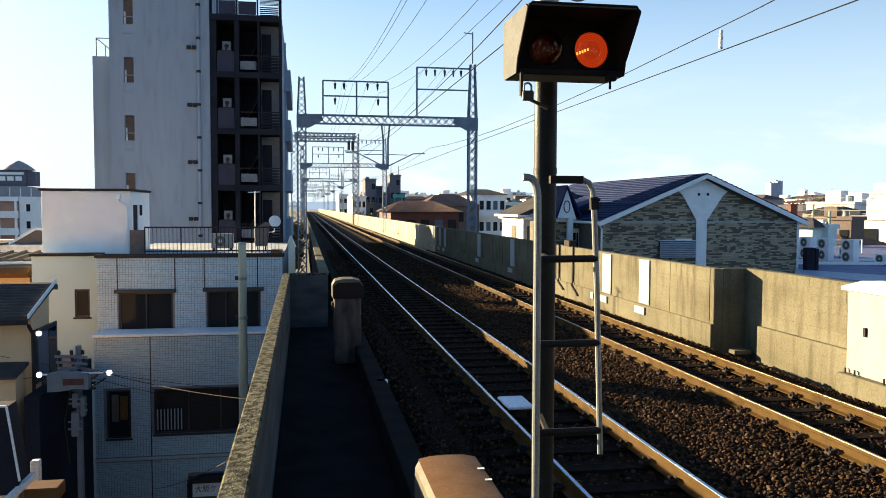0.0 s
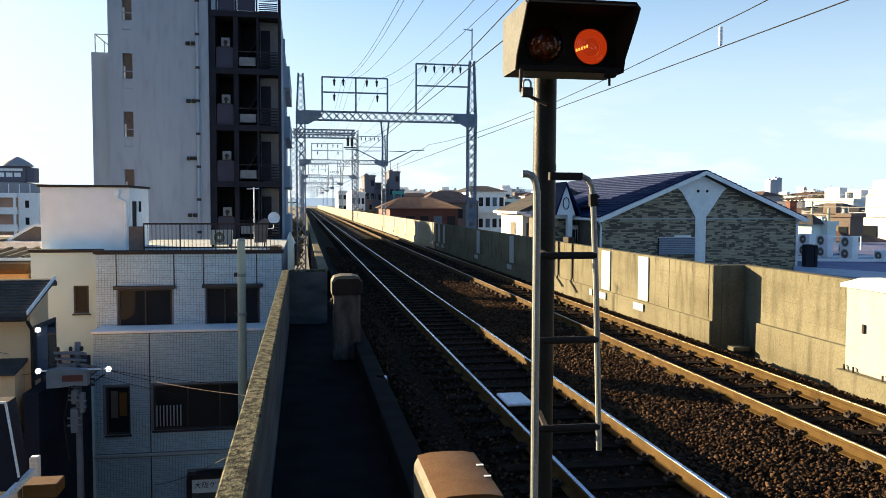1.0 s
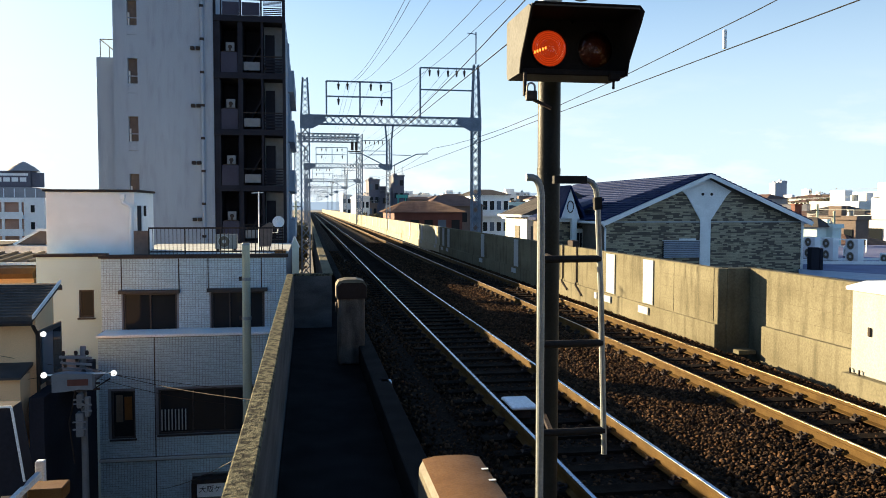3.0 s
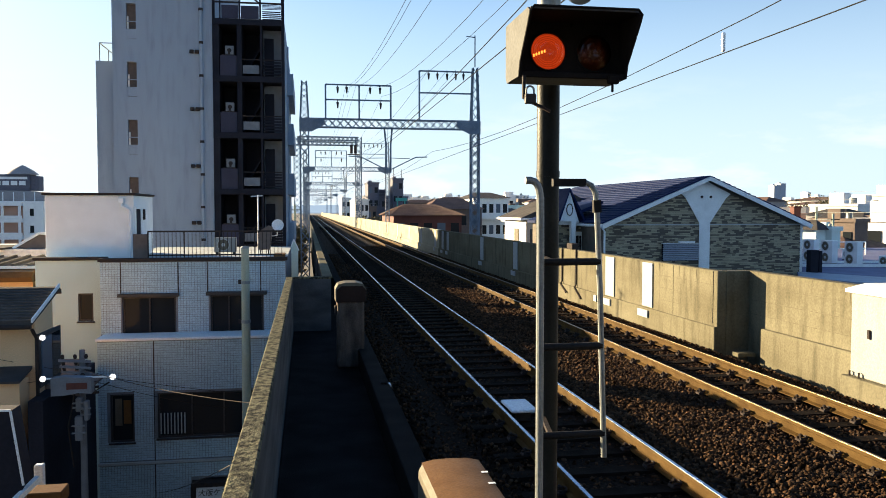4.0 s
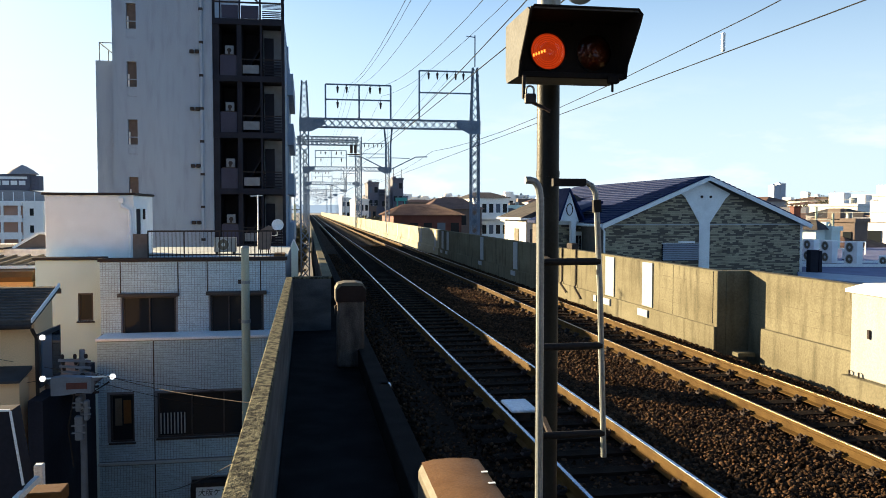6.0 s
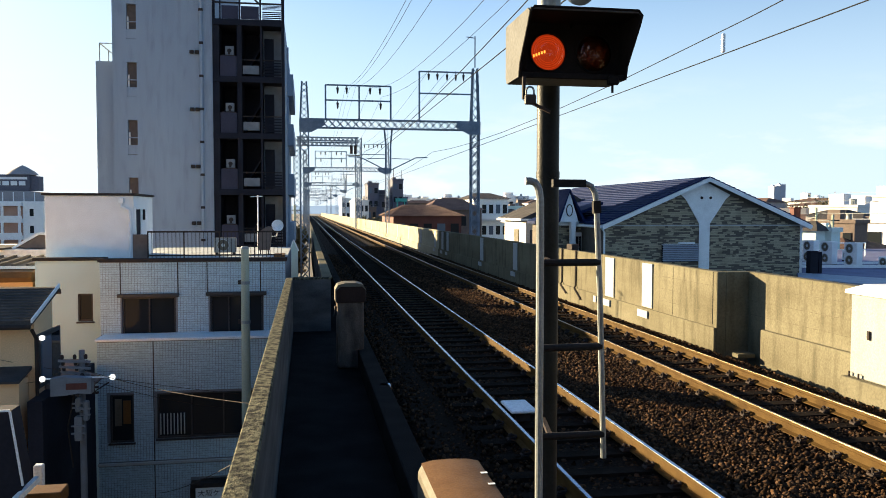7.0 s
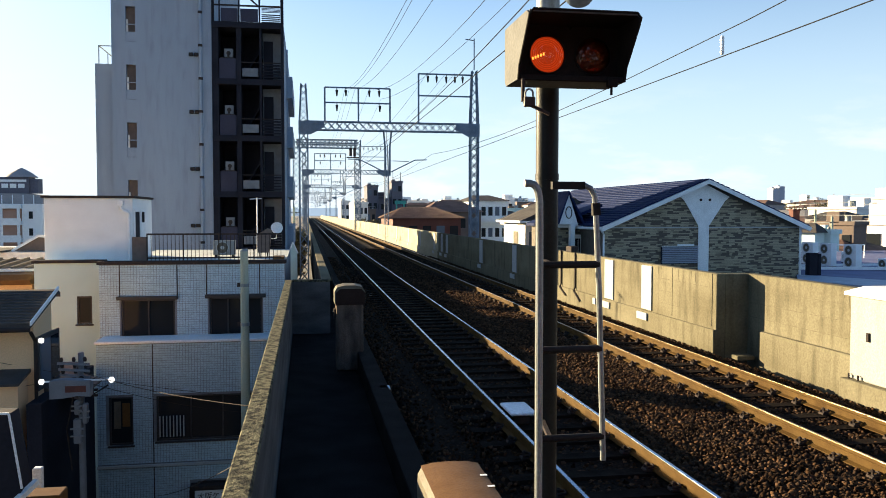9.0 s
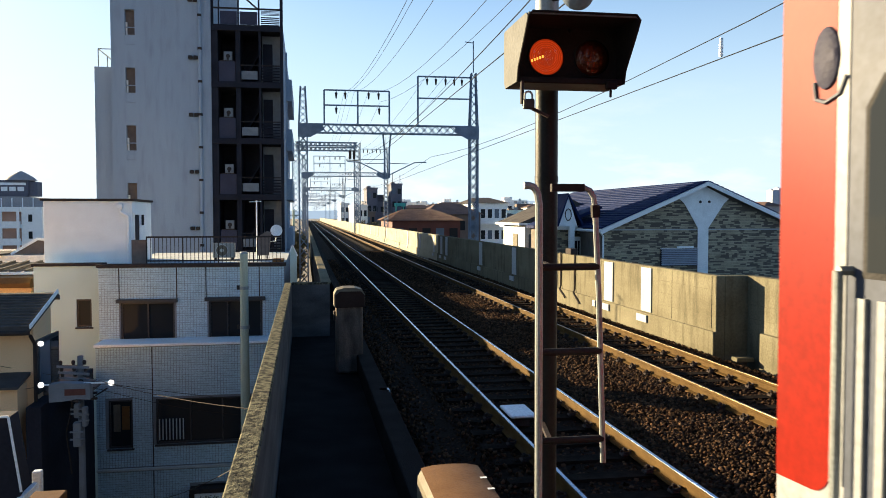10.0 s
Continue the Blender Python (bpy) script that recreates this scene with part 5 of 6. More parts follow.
def pillar():
    g = tagged(empty("concrete_pillar", 0.77, 14.55, -0.34), "weathered concrete pillar with a rounded beige cap", "pillar")
    part("shaft", Shape().box(-0.24, -0.22, 0, 0.24, 0.22, 1.28, 0.05), PILLARMAT, g)
    part("cap", Shape().prism([(-0.27, 1.2), (-0.27, 1.42), (-0.22, 1.5), (-0.1, 1.53), (0.1, 1.53), (0.22, 1.5), (0.27, 1.42), (0.27, 1.2)], "y", -0.25, 0.25), BEIGE, g, "beige rounded cap")
    # rust-brown sheet spread over the cap's front to put its shade in
    part("nameplate", Shape().prism([(-0.25, 1.18), (-0.25, 1.4), (-0.17, 1.47), (0.2, 1.47), (0.265, 1.4), (0.265, 1.19)], "y", -0.262, -0.251), DARKRUST, g, "dark rust-brown plate darkening the cap's shaded front")
    part("bracket", Shape().box(-0.275, -0.1, 0.94, -0.241, 0.1, 1.1, 0.006), IRON, g)
    return g


pillar()
marker = tagged(empty("track_marker", 1.1, 11.4, -0.34), "short dark post with a white top beside the trough", "marker post")
part("post", Shape().box(-0.07, -0.07, 0, 0.07, 0.07, 0.3, 0.01), CONCRETE_DARK, marker)
part("top", Shape().box(-0.075, -0.075, 0.3, 0.075, 0.075, 0.34, 0.008), WHITE, marker, "white top")
beacon = tagged(empty("track_beacon", 2.66, 9.9, -0.165), "flat white signalling beacon plate between the rails", "track beacon")
part("plate", Shape().box(-0.17, -0.3, 0.12, 0.17, 0.3, 0.16, 0.02), WHITE, beacon)
part("bracket", Shape().box(-0.1, -0.2, 0, 0.1, -0.1, 0.12).box(-0.1, 0.1, 0, 0.1, 0.2, 0.12), IRON, beacon)


def cabinet():
    g = tagged(empty("signal_cabinet", 8.1, 10.05, -0.3), "cream steel signalling cabinet on a concrete base by the wall", "cabinet")
    part("base", Shape().box(-0.36, -0.62, 0, 0.32, 0.62, 0.36, 0.02), CONCRETE, g, "concrete base")
    b = part("body", Shape().box(-0.25, -0.55, 0.36, 0.3, 0.55, 1.6, 0.015), CREAMSTEEL, g)
    part("roof", Shape().prism([(-0.32, 1.58), (-0.32, 1.63), (0.0, 1.7), (0.34, 1.7), (0.34, 1.58)], "y", -0.6, 0.6), WHITE, g)
    part("door", Shape().box(-0.262, -0.5, 0.42, -0.251, 0.5, 1.52, 0.004), CREAMSTEEL, b)
    part("handle", Shape().box(-0.29, 0.1, 0.95, -0.262, 0.16, 1.08, 0.008), IRON, b)
    for y in (-0.5, -0.3, 0.3, 0.5):
        part("anchor_bolt", Shape().tube((-0.29, y, 0.36), (-0.29, y, 0.44), 0.015, n=6), IRON, g)
    return g


cabinet()

# white pilasters on the east wall, with their foot blocks
for y, w in ((17.6, 0.28), (19.95, 0.3), (20.75, 0.1), (29.6, 0.3), (35.5, 0.3), (44.4, 0.3), (46.1, 0.3), (48.8, 0.3), (55.0, 0.3), (61.4, 0.3), (69.5, 0.3), (77.9, 0.3), (87, 0.3), (97, 0.3), (108, 0.3), (120, 0.3), (134, 0.3), (150, 0.3)):
    part("white_pilaster", Shape().box(XA - 0.03, y - w, 0.24, XA - 0.002, y + w, ET - 0.04, 0.006), WHITECONC, wall_east, "white painted marker panel")
    part("foot_block", Shape().box(XA - 0.1, y - w + 0.1, 0.0, XA - 0.062, y + w + 0.1, 0.17, 0.006), WHITECONC, wall_east)
for k in range(12):
    y = YS + 1.9 + k * 8.2
    part("panel_joint", Shape().box(XA - 0.004, y, 0.23, XA - 0.001, y + 0.01, ET - 0.01), CONCRETE_DARK, wall_east)
for x, k in ((XA, 0.16), (XB, -5.2)):
    part("panel_joint", Shape().box(x - 0.004, YS + k, 0.27, x - 0.001, YS + k + 0.02, ET - 0.01), CONCRETE_DARK, wall_east)
for k in range(3):
    part("form_line", Shape().box(XB - 0.0035, -20, 0.48 + k * 0.27, XB - 0.001, YS - 0.02, 0.488 + k * 0.27), STAIN, wall_east)
    part("form_line", Shape().box(XA - 0.0035, YS + 0.2, 0.48 + k * 0.27, XA - 0.001, 16.9, 0.486 + k * 0.27), STAIN, wall_east)
drips = random.Random(8)
for k in range(46):
    y, run = drips.uniform(6, 30), drips.uniform(0.04, 0.34)
    x = XA if y > YS else XB
    w = drips.uniform(0.008, 0.03)
    part("rain_stain", Shape().prism([(y - w, ET - 0.012), (y + w, ET - 0.012), (y + w * 0.4, ET - run), (y - w * 0.3, ET - run * 1.1)], "x", x - 0.0032, x - 0.001), STAIN, wall_east)
for y, z0 in ((22.6, -0.05), (23.9, 0.0)):
    part("wall_cable", Shape().path([(XA - 0.03, y, ET + 0.03), (XA - 0.03, y, 0.3), (XA - 0.09, y - 0.05, 0.2), (XA - 0.1, y - 0.6, z0)], 0.025, 6), IRON, wall_east)
tagged(part("cable_box", Shape().box(XA - 0.02, 23.0, ET + 0.0, XA + 0.2, 23.5, ET + 0.18, 0.02), IRON), "small dark junction box on the wall top", "junction box")
tagged(part("drain_plate", Shape().box(8.0, 13.95, -0.3, 8.35, 14.2, -0.22, 0.01), CONCRETE), "pale drain cover at the wall foot", "drain cover")


# ---- brick-clad house east of the line ----
HY = 37.0


def brick_house():
    g = tagged(empty("brick_house", 19.3, HY, STREET), "house clad in mottled tan brick with a navy tiled roof", "house")
    oz = -STREET

    def sh(s):
        return Shape().add([(x - 19.3, y - HY, z + oz) for x, y, z in s.v], s.f)
    x0, x1, xm, ze, zr = 14.16, 24.45, 19.3, 1.85, 4.02
    part("wall", sh(Shape().prism([(x0, STREET), (x1, STREET), (x1, ze), (xm, zr), (x0, ze)], "y", HY, HY + 19)), MORTAR, g)
    rng = random.Random(4)
    s = Shape()
    h = 0.076
    z = -1.6
    while z < zr:
        x = x0 + 0.02 - rng.random() * 0.4
        while x < x1:
            w = rng.choice((0.15, 0.22, 0.3, 0.3, 0.42))
            xa, xb = max(x, x0 + 0.02), min(x + w - 0.012, x1 - 0.02)
            top = min(ze + (zr - ze) * (1 - abs((xa if xa < xm else xb) - xm) / (xm - x0)), 9) - 0.12
            d = 0.015 + rng.random() * 0.03
            mid = 18.9 < (xa + xb) / 2 < 19.55
            if xb - xa > 0.05 and z + h < top and not (mid and z < 1.8):
                s.add([(xa, HY - d, z), (xb, HY - d, z), (xb, HY - d, z + h - 0.012), (xa, HY - d, z + h - 0.012), (xa, HY, z), (xb, HY, z), (xb, HY, z + h - 0.012), (xa, HY, z + h - 0.012)],
                      [(0, 1, 2, 3), (0, 4, 5, 1), (1, 5, 6, 2), (2, 6, 7, 3), (3, 7, 4, 0)])
            x += w
        z += h
    part("brick_cladding", sh(s), BRICKMAT, g, "mottled tan and brown brick slips")["kind"] = "stuff"
    part("gable_trim", sh(Shape().prism([(18.0, 3.27), (xm, 3.9), (20.6, 3.27), (20.35, 3.05), (19.53, 1.85), (19.53, -1.6), (18.98, -1.6), (18.98, 1.85), (18.25, 3.05)], "y", HY - 0.09, HY - 0.05)), WHITE, g, "white Y-shaped gable trim")
    for x in (19.08, 19.55):
        part("gable_vent", sh(Shape().lathe([(0.001, 0.02), (0.07, 0.02), (0.07, 0.0)], 12, Matrix.Translation((x, HY - 0.09, 3.12)) @ Matrix.Rotation(radians(90), 4, "X"))), IRON, g)
    # near-black backing gives the slat gaps their shade by colour
    v = part("louvre", sh(Shape().box(17.05, HY - 0.1, 0.0, 18.95, HY - 0.05, 0.85, 0.01)), DARKWALL, g, "grey louvred panel")
    for k in range(9):
        part("louvre_slat", sh(Shape().prism([(HY - 0.2, 0.03 + k * 0.09), (HY - 0.2, 0.075 + k * 0.09), (HY - 0.102, 0.1 + k * 0.09), (HY - 0.102, 0.085 + k * 0.09)], "x", 17.07, 18.93)), PALEBLUE, v)
    part("louvre_hood", sh(Shape().box(17.9, HY - 0.24, 0.86, 18.7, HY - 0.05, 0.96, 0.01).box(17.03, HY - 0.22, 0.85, 18.97, HY - 0.05, 0.875)), WHITE, g)
    part("string_line", sh(Shape().box(x0, HY - 0.062, 1.74, 18.97, HY - 0.046, 1.8).box(19.54, HY - 0.062, 1.74, x1 - 0.03, HY - 0.046, 1.8)), GREYBAND, g)
    slope = (zr - ze) / (xm - x0)
    for sg in (-1, 1):
        n = 20
        for k in range(n):
            a, b = k / n, (k + 1) / n
            xa, xb = xm + sg * (xm - x0 + 0.28) * a, xm + sg * (xm - x0 + 0.28) * b
            za, zb = zr + 0.1 - slope * abs(xa - xm), zr + 0.1 - slope * abs(xb - xm)
            part("roof_course", sh(Shape().prism([(xa, za), (xa, za + 0.03), (xb, zb + 0.07), (xb, zb)], "y", HY - 0.45, HY + 19.4)), NAVY, g)
        e = xm + sg * (xm - x0 + 0.3)
        ez = zr - slope * abs(e - xm)
        part("bargeboard", sh(Shape().prism([(xm, zr - 0.12), (xm, zr + 0.08), (e, ez + 0.08), (e, ez - 0.16)], "y", HY - 0.5, HY - 0.452)), WHITE, g, "white bargeboard")
        part("soffit", sh(Shape().prism([(xm, zr - 0.02), (xm, zr + 0.06), (e, ez + 0.06), (e, ez - 0.02)], "y", HY - 0.45, HY - 0.1)), WHITE, g)
        part("gutter", sh(Shape().tube((e + sg * 0.05, HY - 0.45, ez), (e + sg * 0.05, HY + 19.4, ez), 0.07, n=8)), WHITE, g)
    part("downpipe", sh(Shape().path([(x0 - 0.3, HY - 0.3, ze - 0.15), (x0 - 0.05, HY - 0.08, ze - 0.4), (x0 - 0.05, HY - 0.08, -7.8)], 0.05, 8)), WHITE, g)
    part("corner_trim", sh(Shape().box(x1 - 0.02, HY - 0.06, STREET, x1 + 0.1, HY + 0.1, ze)), WHITE, g)
    # west front: porch gablet, windows
    part("wing_wall", sh(Shape().box(12.85, HY + 3.4, STREET, x0 - 0.003, HY + 8, 1.85)), MORTAR, g)
    s = Shape()
    rng = random.Random(5)
    for r in range(34):
        x = 12.87
        while x < 14.1:
            w = rng.choice((0.2, 0.3, 0.42))
            xb = min(x + w - 0.012, 14.13)
            if xb - x > 0.05:
                s.box(x, HY + 3.36, -1.6 + r * 0.1, xb, HY + 3.39, -1.6 + r * 0.1 + 0.088)
            x += w
    part("brick_cladding", sh(s), BRICKMAT, g, "mottled tan brick slips")["kind"] = "stuff"
    part("wing_roof", sh(Shape().prism([(12.6, 1.75), (12.6, 1.9), (15.2, 2.95), (15.2, 2.8)], "y", HY + 3.0, HY + 8.3)), NAVY, g)
    part("fascia", sh(Shape().box(12.6, HY + 2.95, 1.72, 14.15, HY + 2.999, 1.92)), WHITE, g)
    part("porch_gable", sh(Shape().prism([(12.75, 1.9), (13.25, 3.45), (13.75, 1.9)], "y", HY + 2.6, HY + 2.94)), WHITE, g, "white porch gable with a scroll")
    part("porch_roof", sh(Shape().prism([(12.6, 1.9), (13.25, 3.6), (14.1, 1.95), (14.0, 1.9), (13.25, 3.46), (12.72, 1.9)], "y", HY + 2.5, HY + 6)), NAVY, g)
    part("scroll", sh(Shape().path([(13.25 + 0.16 * math.cos(a), HY + 2.58, 2.5 + 0.3 * math.sin(a)) for a in [j * 0.5 for j in range(14)]], 0.025, 5)), IRON, g)
    part("porch_post", sh(Shape().box(13.35, HY + 2.6, STREET, 13.6, HY + 2.9, 1.9)), WHITE, g)
    w = part("front_window", sh(Shape().box(13.75, HY + 3.25, 0.1, 14.6 - 0.45, HY + 3.35, 1.35, 0.02)), WHITE, g)
    part("pane", sh(Shape().box(13.82, HY + 3.235, 0.18, 13.97, HY + 3.249, 1.15).box(14.0, HY + 3.235, 0.18, 14.1, HY + 3.249, 1.15)), GLASSDARK, w)
    return g


brick_house()
wh = tagged(empty("white_house", 13.4, 48.4, STREET), "white house with a grey pitched roof", "house")
part("wall", Shape().box(0, 0, 0, 5.0, 5.4, 2.0 - STREET), CITYWHITE, wh)
part("roof", Shape().prism([(-0.35, 1.9 - STREET), (-0.35, 2.02 - STREET), (3.0, 3.45 - STREET), (5.4, 2.0 - STREET), (5.4, 1.9 - STREET)], "y", -0.35, 5.8), SLATE, wh)
part("gutter", Shape().bar((-0.4, -0.4, 1.93 - STREET), (-0.4, 5.8, 1.93 - STREET), 0.14), WHITE, wh)
part("gutter", Shape().bar((-0.4, -0.4, 1.93 - STREET), (5.4, -0.4, 1.93 - STREET), 0.12), WHITE, wh)
part("window", Shape().box(-0.05, 1.6, 0.2 - STREET, -0.002, 2.7, 1.3 - STREET, 0.01), BEIGE, wh, "cream shuttered window")
part("window", Shape().box(0.25, -0.05, 0.1 - STREET, 0.8, -0.002, 1.3 - STREET, 0.01), GLASSBLUE, wh)


# ---- flat roof with outdoor units, east ----
flat = tagged(empty("flat_roofed_building", 25, 36, STREET), "flat blue-grey roofed building with pale parapet", "building")
part("wall", Shape().prism([(-2.4, -2.2), (-0.5, 0.9), (-0.3, 24), (28, 24), (28, -14), (2.0, -16)], "z", 0, -0.75 - STREET), CITYGREY, flat)
part("roof", Shape().prism([(-0.7, 0.9), (-0.4, 24), (28, 24), (28, -14), (6.0, -11.7)], "z", -0.749 - STREET, -0.62 - STREET), FLATROOF, flat, "blue-grey sheet roof")
part("parapet", Shape().prism([(-2.6, -2.05), (-0.7, 0.89), (5.97, -11.7), (1.5, -16)], "z", -0.749 - STREET, -0.6 - STREET), PALEBLUE, flat, "pale blue parapet cap")
hatch = part("hatch", Shape().box(-0.35, 0.4, -0.62 - STREET, 0.1, 0.75, 0.5 - STREET, 0.02), DARKWALL, flat, "dark roof hatch box")
part("hatch_door", Shape().box(0.13, 0.4, -0.62 - STREET, 0.3, 0.75, 0.46 - STREET, 0.02), DARKWALL, hatch)
part("pipe_tray", Shape().bar((0, 4.2, -0.5 - STREET), (12, 1.5, -0.5 - STREET), 0.16).bar((0.5, 6.5, -0.52 - STREET), (11, 6.0, -0.52 - STREET), 0.12), WHITE, flat, "white pipe run on the roof")
for x, y in ((29.9, 40.3), (29.8, 42.3), (29.8, 44.0)):
    outdoor_unit(x, y, -0.62, 0.9, 1.36, rz=-82, fans=2, mat=WHITE, deep=0.42)
outdoor_unit(31.2, 39.2, -0.62, 0.75, 0.62, rz=-82, mat=WHITE, deep=0.6)
outdoor_unit(33.4, 45.2, -0.62, 0.9, 0.7, rz=-82, mat=WHITE, deep=0.6)
rail_e = tagged(empty("roof_railing", 30, 50, -0.6), "white railing on the flat roof", "railing")
part("rail", Shape().bar((-4, 0, 0.9), (8, 0, 0.9), 0.07), WHITE, rail_e)
part("rail", Shape().bar((-4, 0, 0.45), (8, 0, 0.45), 0.05), WHITE, rail_e)
for k in range(9):
    part("post", Shape().bar((-4 + 1.5 * k, 0, 0), (-4 + 1.5 * k, 0, 0.9), 0.06), WHITE, rail_e)


# ---- the town behind ----
def town_house(name, x, y, w, d, top, wall, label, roof=None, floors=3, cols=5, rise=1.2, balcony=False, rz=0.0):
    g = tagged(empty(name, x, y, STREET, rz), label, "building")
    h = top - STREET
    part("wall", Shape().box(-w / 2, 0, 0, w / 2, d, h), wall, g)
    if roof is None:
        part("roof_edge", Shape().box(-w / 2 - 0.15, -0.15, h - 0.002, w / 2 + 0.15, d + 0.15, h + 0.35), wall, g)
        part("stair_hut", Shape().box(-w * 0.3, d * 0.45, h + 0.34, w * 0.02, d * 0.8, h + 0.34 + 0.22 * min(w, 8), 0.03), wall, g)
        part("water_tank", Shape().tube((w * 0.28, d * 0.3, h + 0.34), (w * 0.28, d * 0.3, h + 0.34 + 0.12 * min(w, 8)), 0.07 * min(w, 8), n=12), PALEMETAL, g)
        s = Shape().bar((-w * 0.45, 0.0, h + 0.34), (-w * 0.45, 0.0, h + 0.9), 0.05).bar((w * 0.45, 0.0, h + 0.34), (w * 0.45, 0.0, h + 0.9), 0.05)
        part("roof_rail", s.bar((-w * 0.45, 0, h + 0.9), (w * 0.45, 0, h + 0.9), 0.05), PALEMETAL, g)
    else:
        part("roof", Shape().add([(-w / 2 - 0.4, -0.4, h), (w / 2 + 0.4, -0.4, h), (w / 2 + 0.4, d + 0.4, h), (-w / 2 - 0.4, d + 0.4, h), (-w / 4, d / 2, h + rise), (w / 4, d / 2, h + rise)],
                                 [(0, 1, 5, 4), (1, 2, 5), (2, 3, 4, 5), (3, 0, 4), (0, 3, 2, 1)]), roof, g)
    fh = 3.0
    for f in range(floors):
        z = h - fh * (f + 1) + 0.9
        for c in range(cols):
            cx = -w / 2 + w * (c + 0.5) / cols
            ww = w / cols * 0.3
            part("window", Shape().box(cx - ww, -0.06, z, cx + ww, -0.002, z + 1.25), GLASSDARK if (c + f) % 3 else GLASSBLUE, g)
        if balcony:
            part("balcony", Shape().box(-w / 2 + 0.3, -1.1, z - 0.9, w / 2 - 0.3, -1.0, z - 0.1).box(-w / 2 + 0.3, -1.0, z - 1.0, w / 2 - 0.3, -0.07, z - 0.88), wall, g)
    return g


town_house("apartment_block", 25.9, 112, 5.0, 12, 4.2, WHITE, "white five-storey apartment block with balconies", SLATE, 4, 5, 0.9, True)
red_house = town_house("red_house", 13.8, 92, 7.9, 14, 1.85, REDWALL, "red-brown house with a hipped tile roof", ROOFTILE, 2, 5, 1.3)
ribs = Shape()
for k in range(44):
    u = k / 43
    ribs.bar((-4.35 + 8.7 * u, -0.4, 1.88 - STREET), (-1.975 + 3.95 * u, 7, 3.18 - STREET), 0.07)
for k in range(20):
    v = k / 19
    ribs.bar((-4.35, -0.4 + 14.8 * v, 1.88 - STREET), (-1.975, 7, 3.18 - STREET), 0.07)
part("tile_ribs", ribs, ROOFTILE, red_house, "rows of brown roof tiles")["kind"] = "stuff"
town_house("tiled_house", 19.5, 105, 7, 10, 2.6, CITYBROWN, "brown house with a tiled roof", ROOFTILE, 2, 4, 1.5)
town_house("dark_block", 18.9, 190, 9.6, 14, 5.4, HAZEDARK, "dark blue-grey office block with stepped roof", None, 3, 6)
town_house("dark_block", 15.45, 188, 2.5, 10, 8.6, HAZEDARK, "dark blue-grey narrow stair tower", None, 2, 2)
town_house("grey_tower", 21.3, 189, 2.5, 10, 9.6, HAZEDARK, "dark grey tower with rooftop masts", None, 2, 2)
for mx, mz in ((-0.9, 20.5), (0.9, 20.0)):
    part("mast", Shape().bar((mx, 1, 17.8), (mx, 1, mz), 0.12), IRON, bpy.data.objects["grey_tower"])
tagged(part("teal_sign", Shape().box(20.3, 185, 4.55, 22.9, 185.3, 5.3, 0.05).box(20.6, 185.3, STREET, 20.9, 185.6, 5).box(22.3, 185.3, STREET, 22.6, 185.6, 5), material("teal_panel", (0.04, 0.34, 0.3), 0.6)), "teal advertising panel on posts", "billboard")
town_house("pale_block", 11.6, 170, 2.8, 20, 4.4, CITYWHITE, "pale apartment block beside the line", None, 4, 3, balcony=True)
town_house("pale_block", 11.2, 230, 2.4, 20, 5.6, CITYWHITE, "pale narrow apartment block beside the line", None, 4, 2)
town_house("pale_block", 14.3, 178, 2.0, 9, 3.0, CITYBROWN, "low brown block beside the line", None, 2, 2)


def gallery_flats():
    g = tagged(empty("gallery_flats", -40, 120, STREET), "white flats with salmon open galleries and a stair bay", "apartment building")
    o = -STREET
    part("wall", Shape().box(-16, 0.9, 0, 1.4, 14, 3.7 + o).box(1.4, 0, 0, 4.0, 14, 3.7 + o, 0.02), WHITE, g)
    part("back_wall", Shape().box(-16, 0.8, 0, 1.38, 0.89, 3.6 + o), SALMON, g, "salmon gallery wall")
    for z in (3.05, 0.75, -1.6, -3.9):
        part("gallery_slab", Shape().box(-16, -0.5, z - 0.0 + o, 1.39, 0.79, z + 0.55 + o), WHITE, g)
        if z < 3:
            part("gallery_parapet", Shape().box(-16, -0.5, z + 0.56 + o, 1.39, -0.35, z + 0.95 + o), WHITE, g)
            part("window", Shape().box(2.3, -0.05, z + 0.9 + o, 2.8, -0.002, z + 1.9 + o), GLASSDARK, g)
    for x in (-1.3, 0.9, -5, -9):
        part("column", Shape().box(x, -0.48, 0, x + 0.3, -0.2, 3.05 + o), WHITE, g)
    part("attic", Shape().prism([(-16, 3.72 + o), (-16, 5.3 + o), (1.0, 5.2 + o), (4.0, 4.6 + o), (4.0, 3.72 + o)], "y", 3, 13), CITYGREY, g, "grey sloping attic storey")
    for k in range(6):
        part("attic_joint", Shape().box(-5 + k * 1.4, 2.9, 3.75 + o, -4.9 + k * 1.4, 2.998, 5.0 + o), WHITE, g)
    return g


gallery_flats()
roof_sign = tagged(empty("rooftop_sign", -40.0, 124, 5.25), "dark rooftop sign with white bars of lettering", "sign")
part("board", Shape().box(-5.0, 0, 0.0, 1.1, 3.0, 2.3, 0.03).box(1.1, 0.4, 0.0, 2.2, 2.6, 2.1, 0.03), HAZEDARK, roof_sign)
part("lettering", Shape().box(-4.6, -0.05, 1.6, 0.8, -0.002, 1.95), WHITE, roof_sign)
for k in range(4):
    part("lettering", Shape().box(-3.6 + k * 1.1, -0.05, 0.75, -2.75 + k * 1.1, -0.002, 1.35), WHITE, roof_sign)
part("tank", Shape().lathe([(0.001, 1.4), (0.5, 1.2), (1.5, 0.6), (2.2, 0.0)], 20, Matrix.Translation((-0.3, 1.5, 2.3))), CITYGREY, roof_sign, smooth=True)
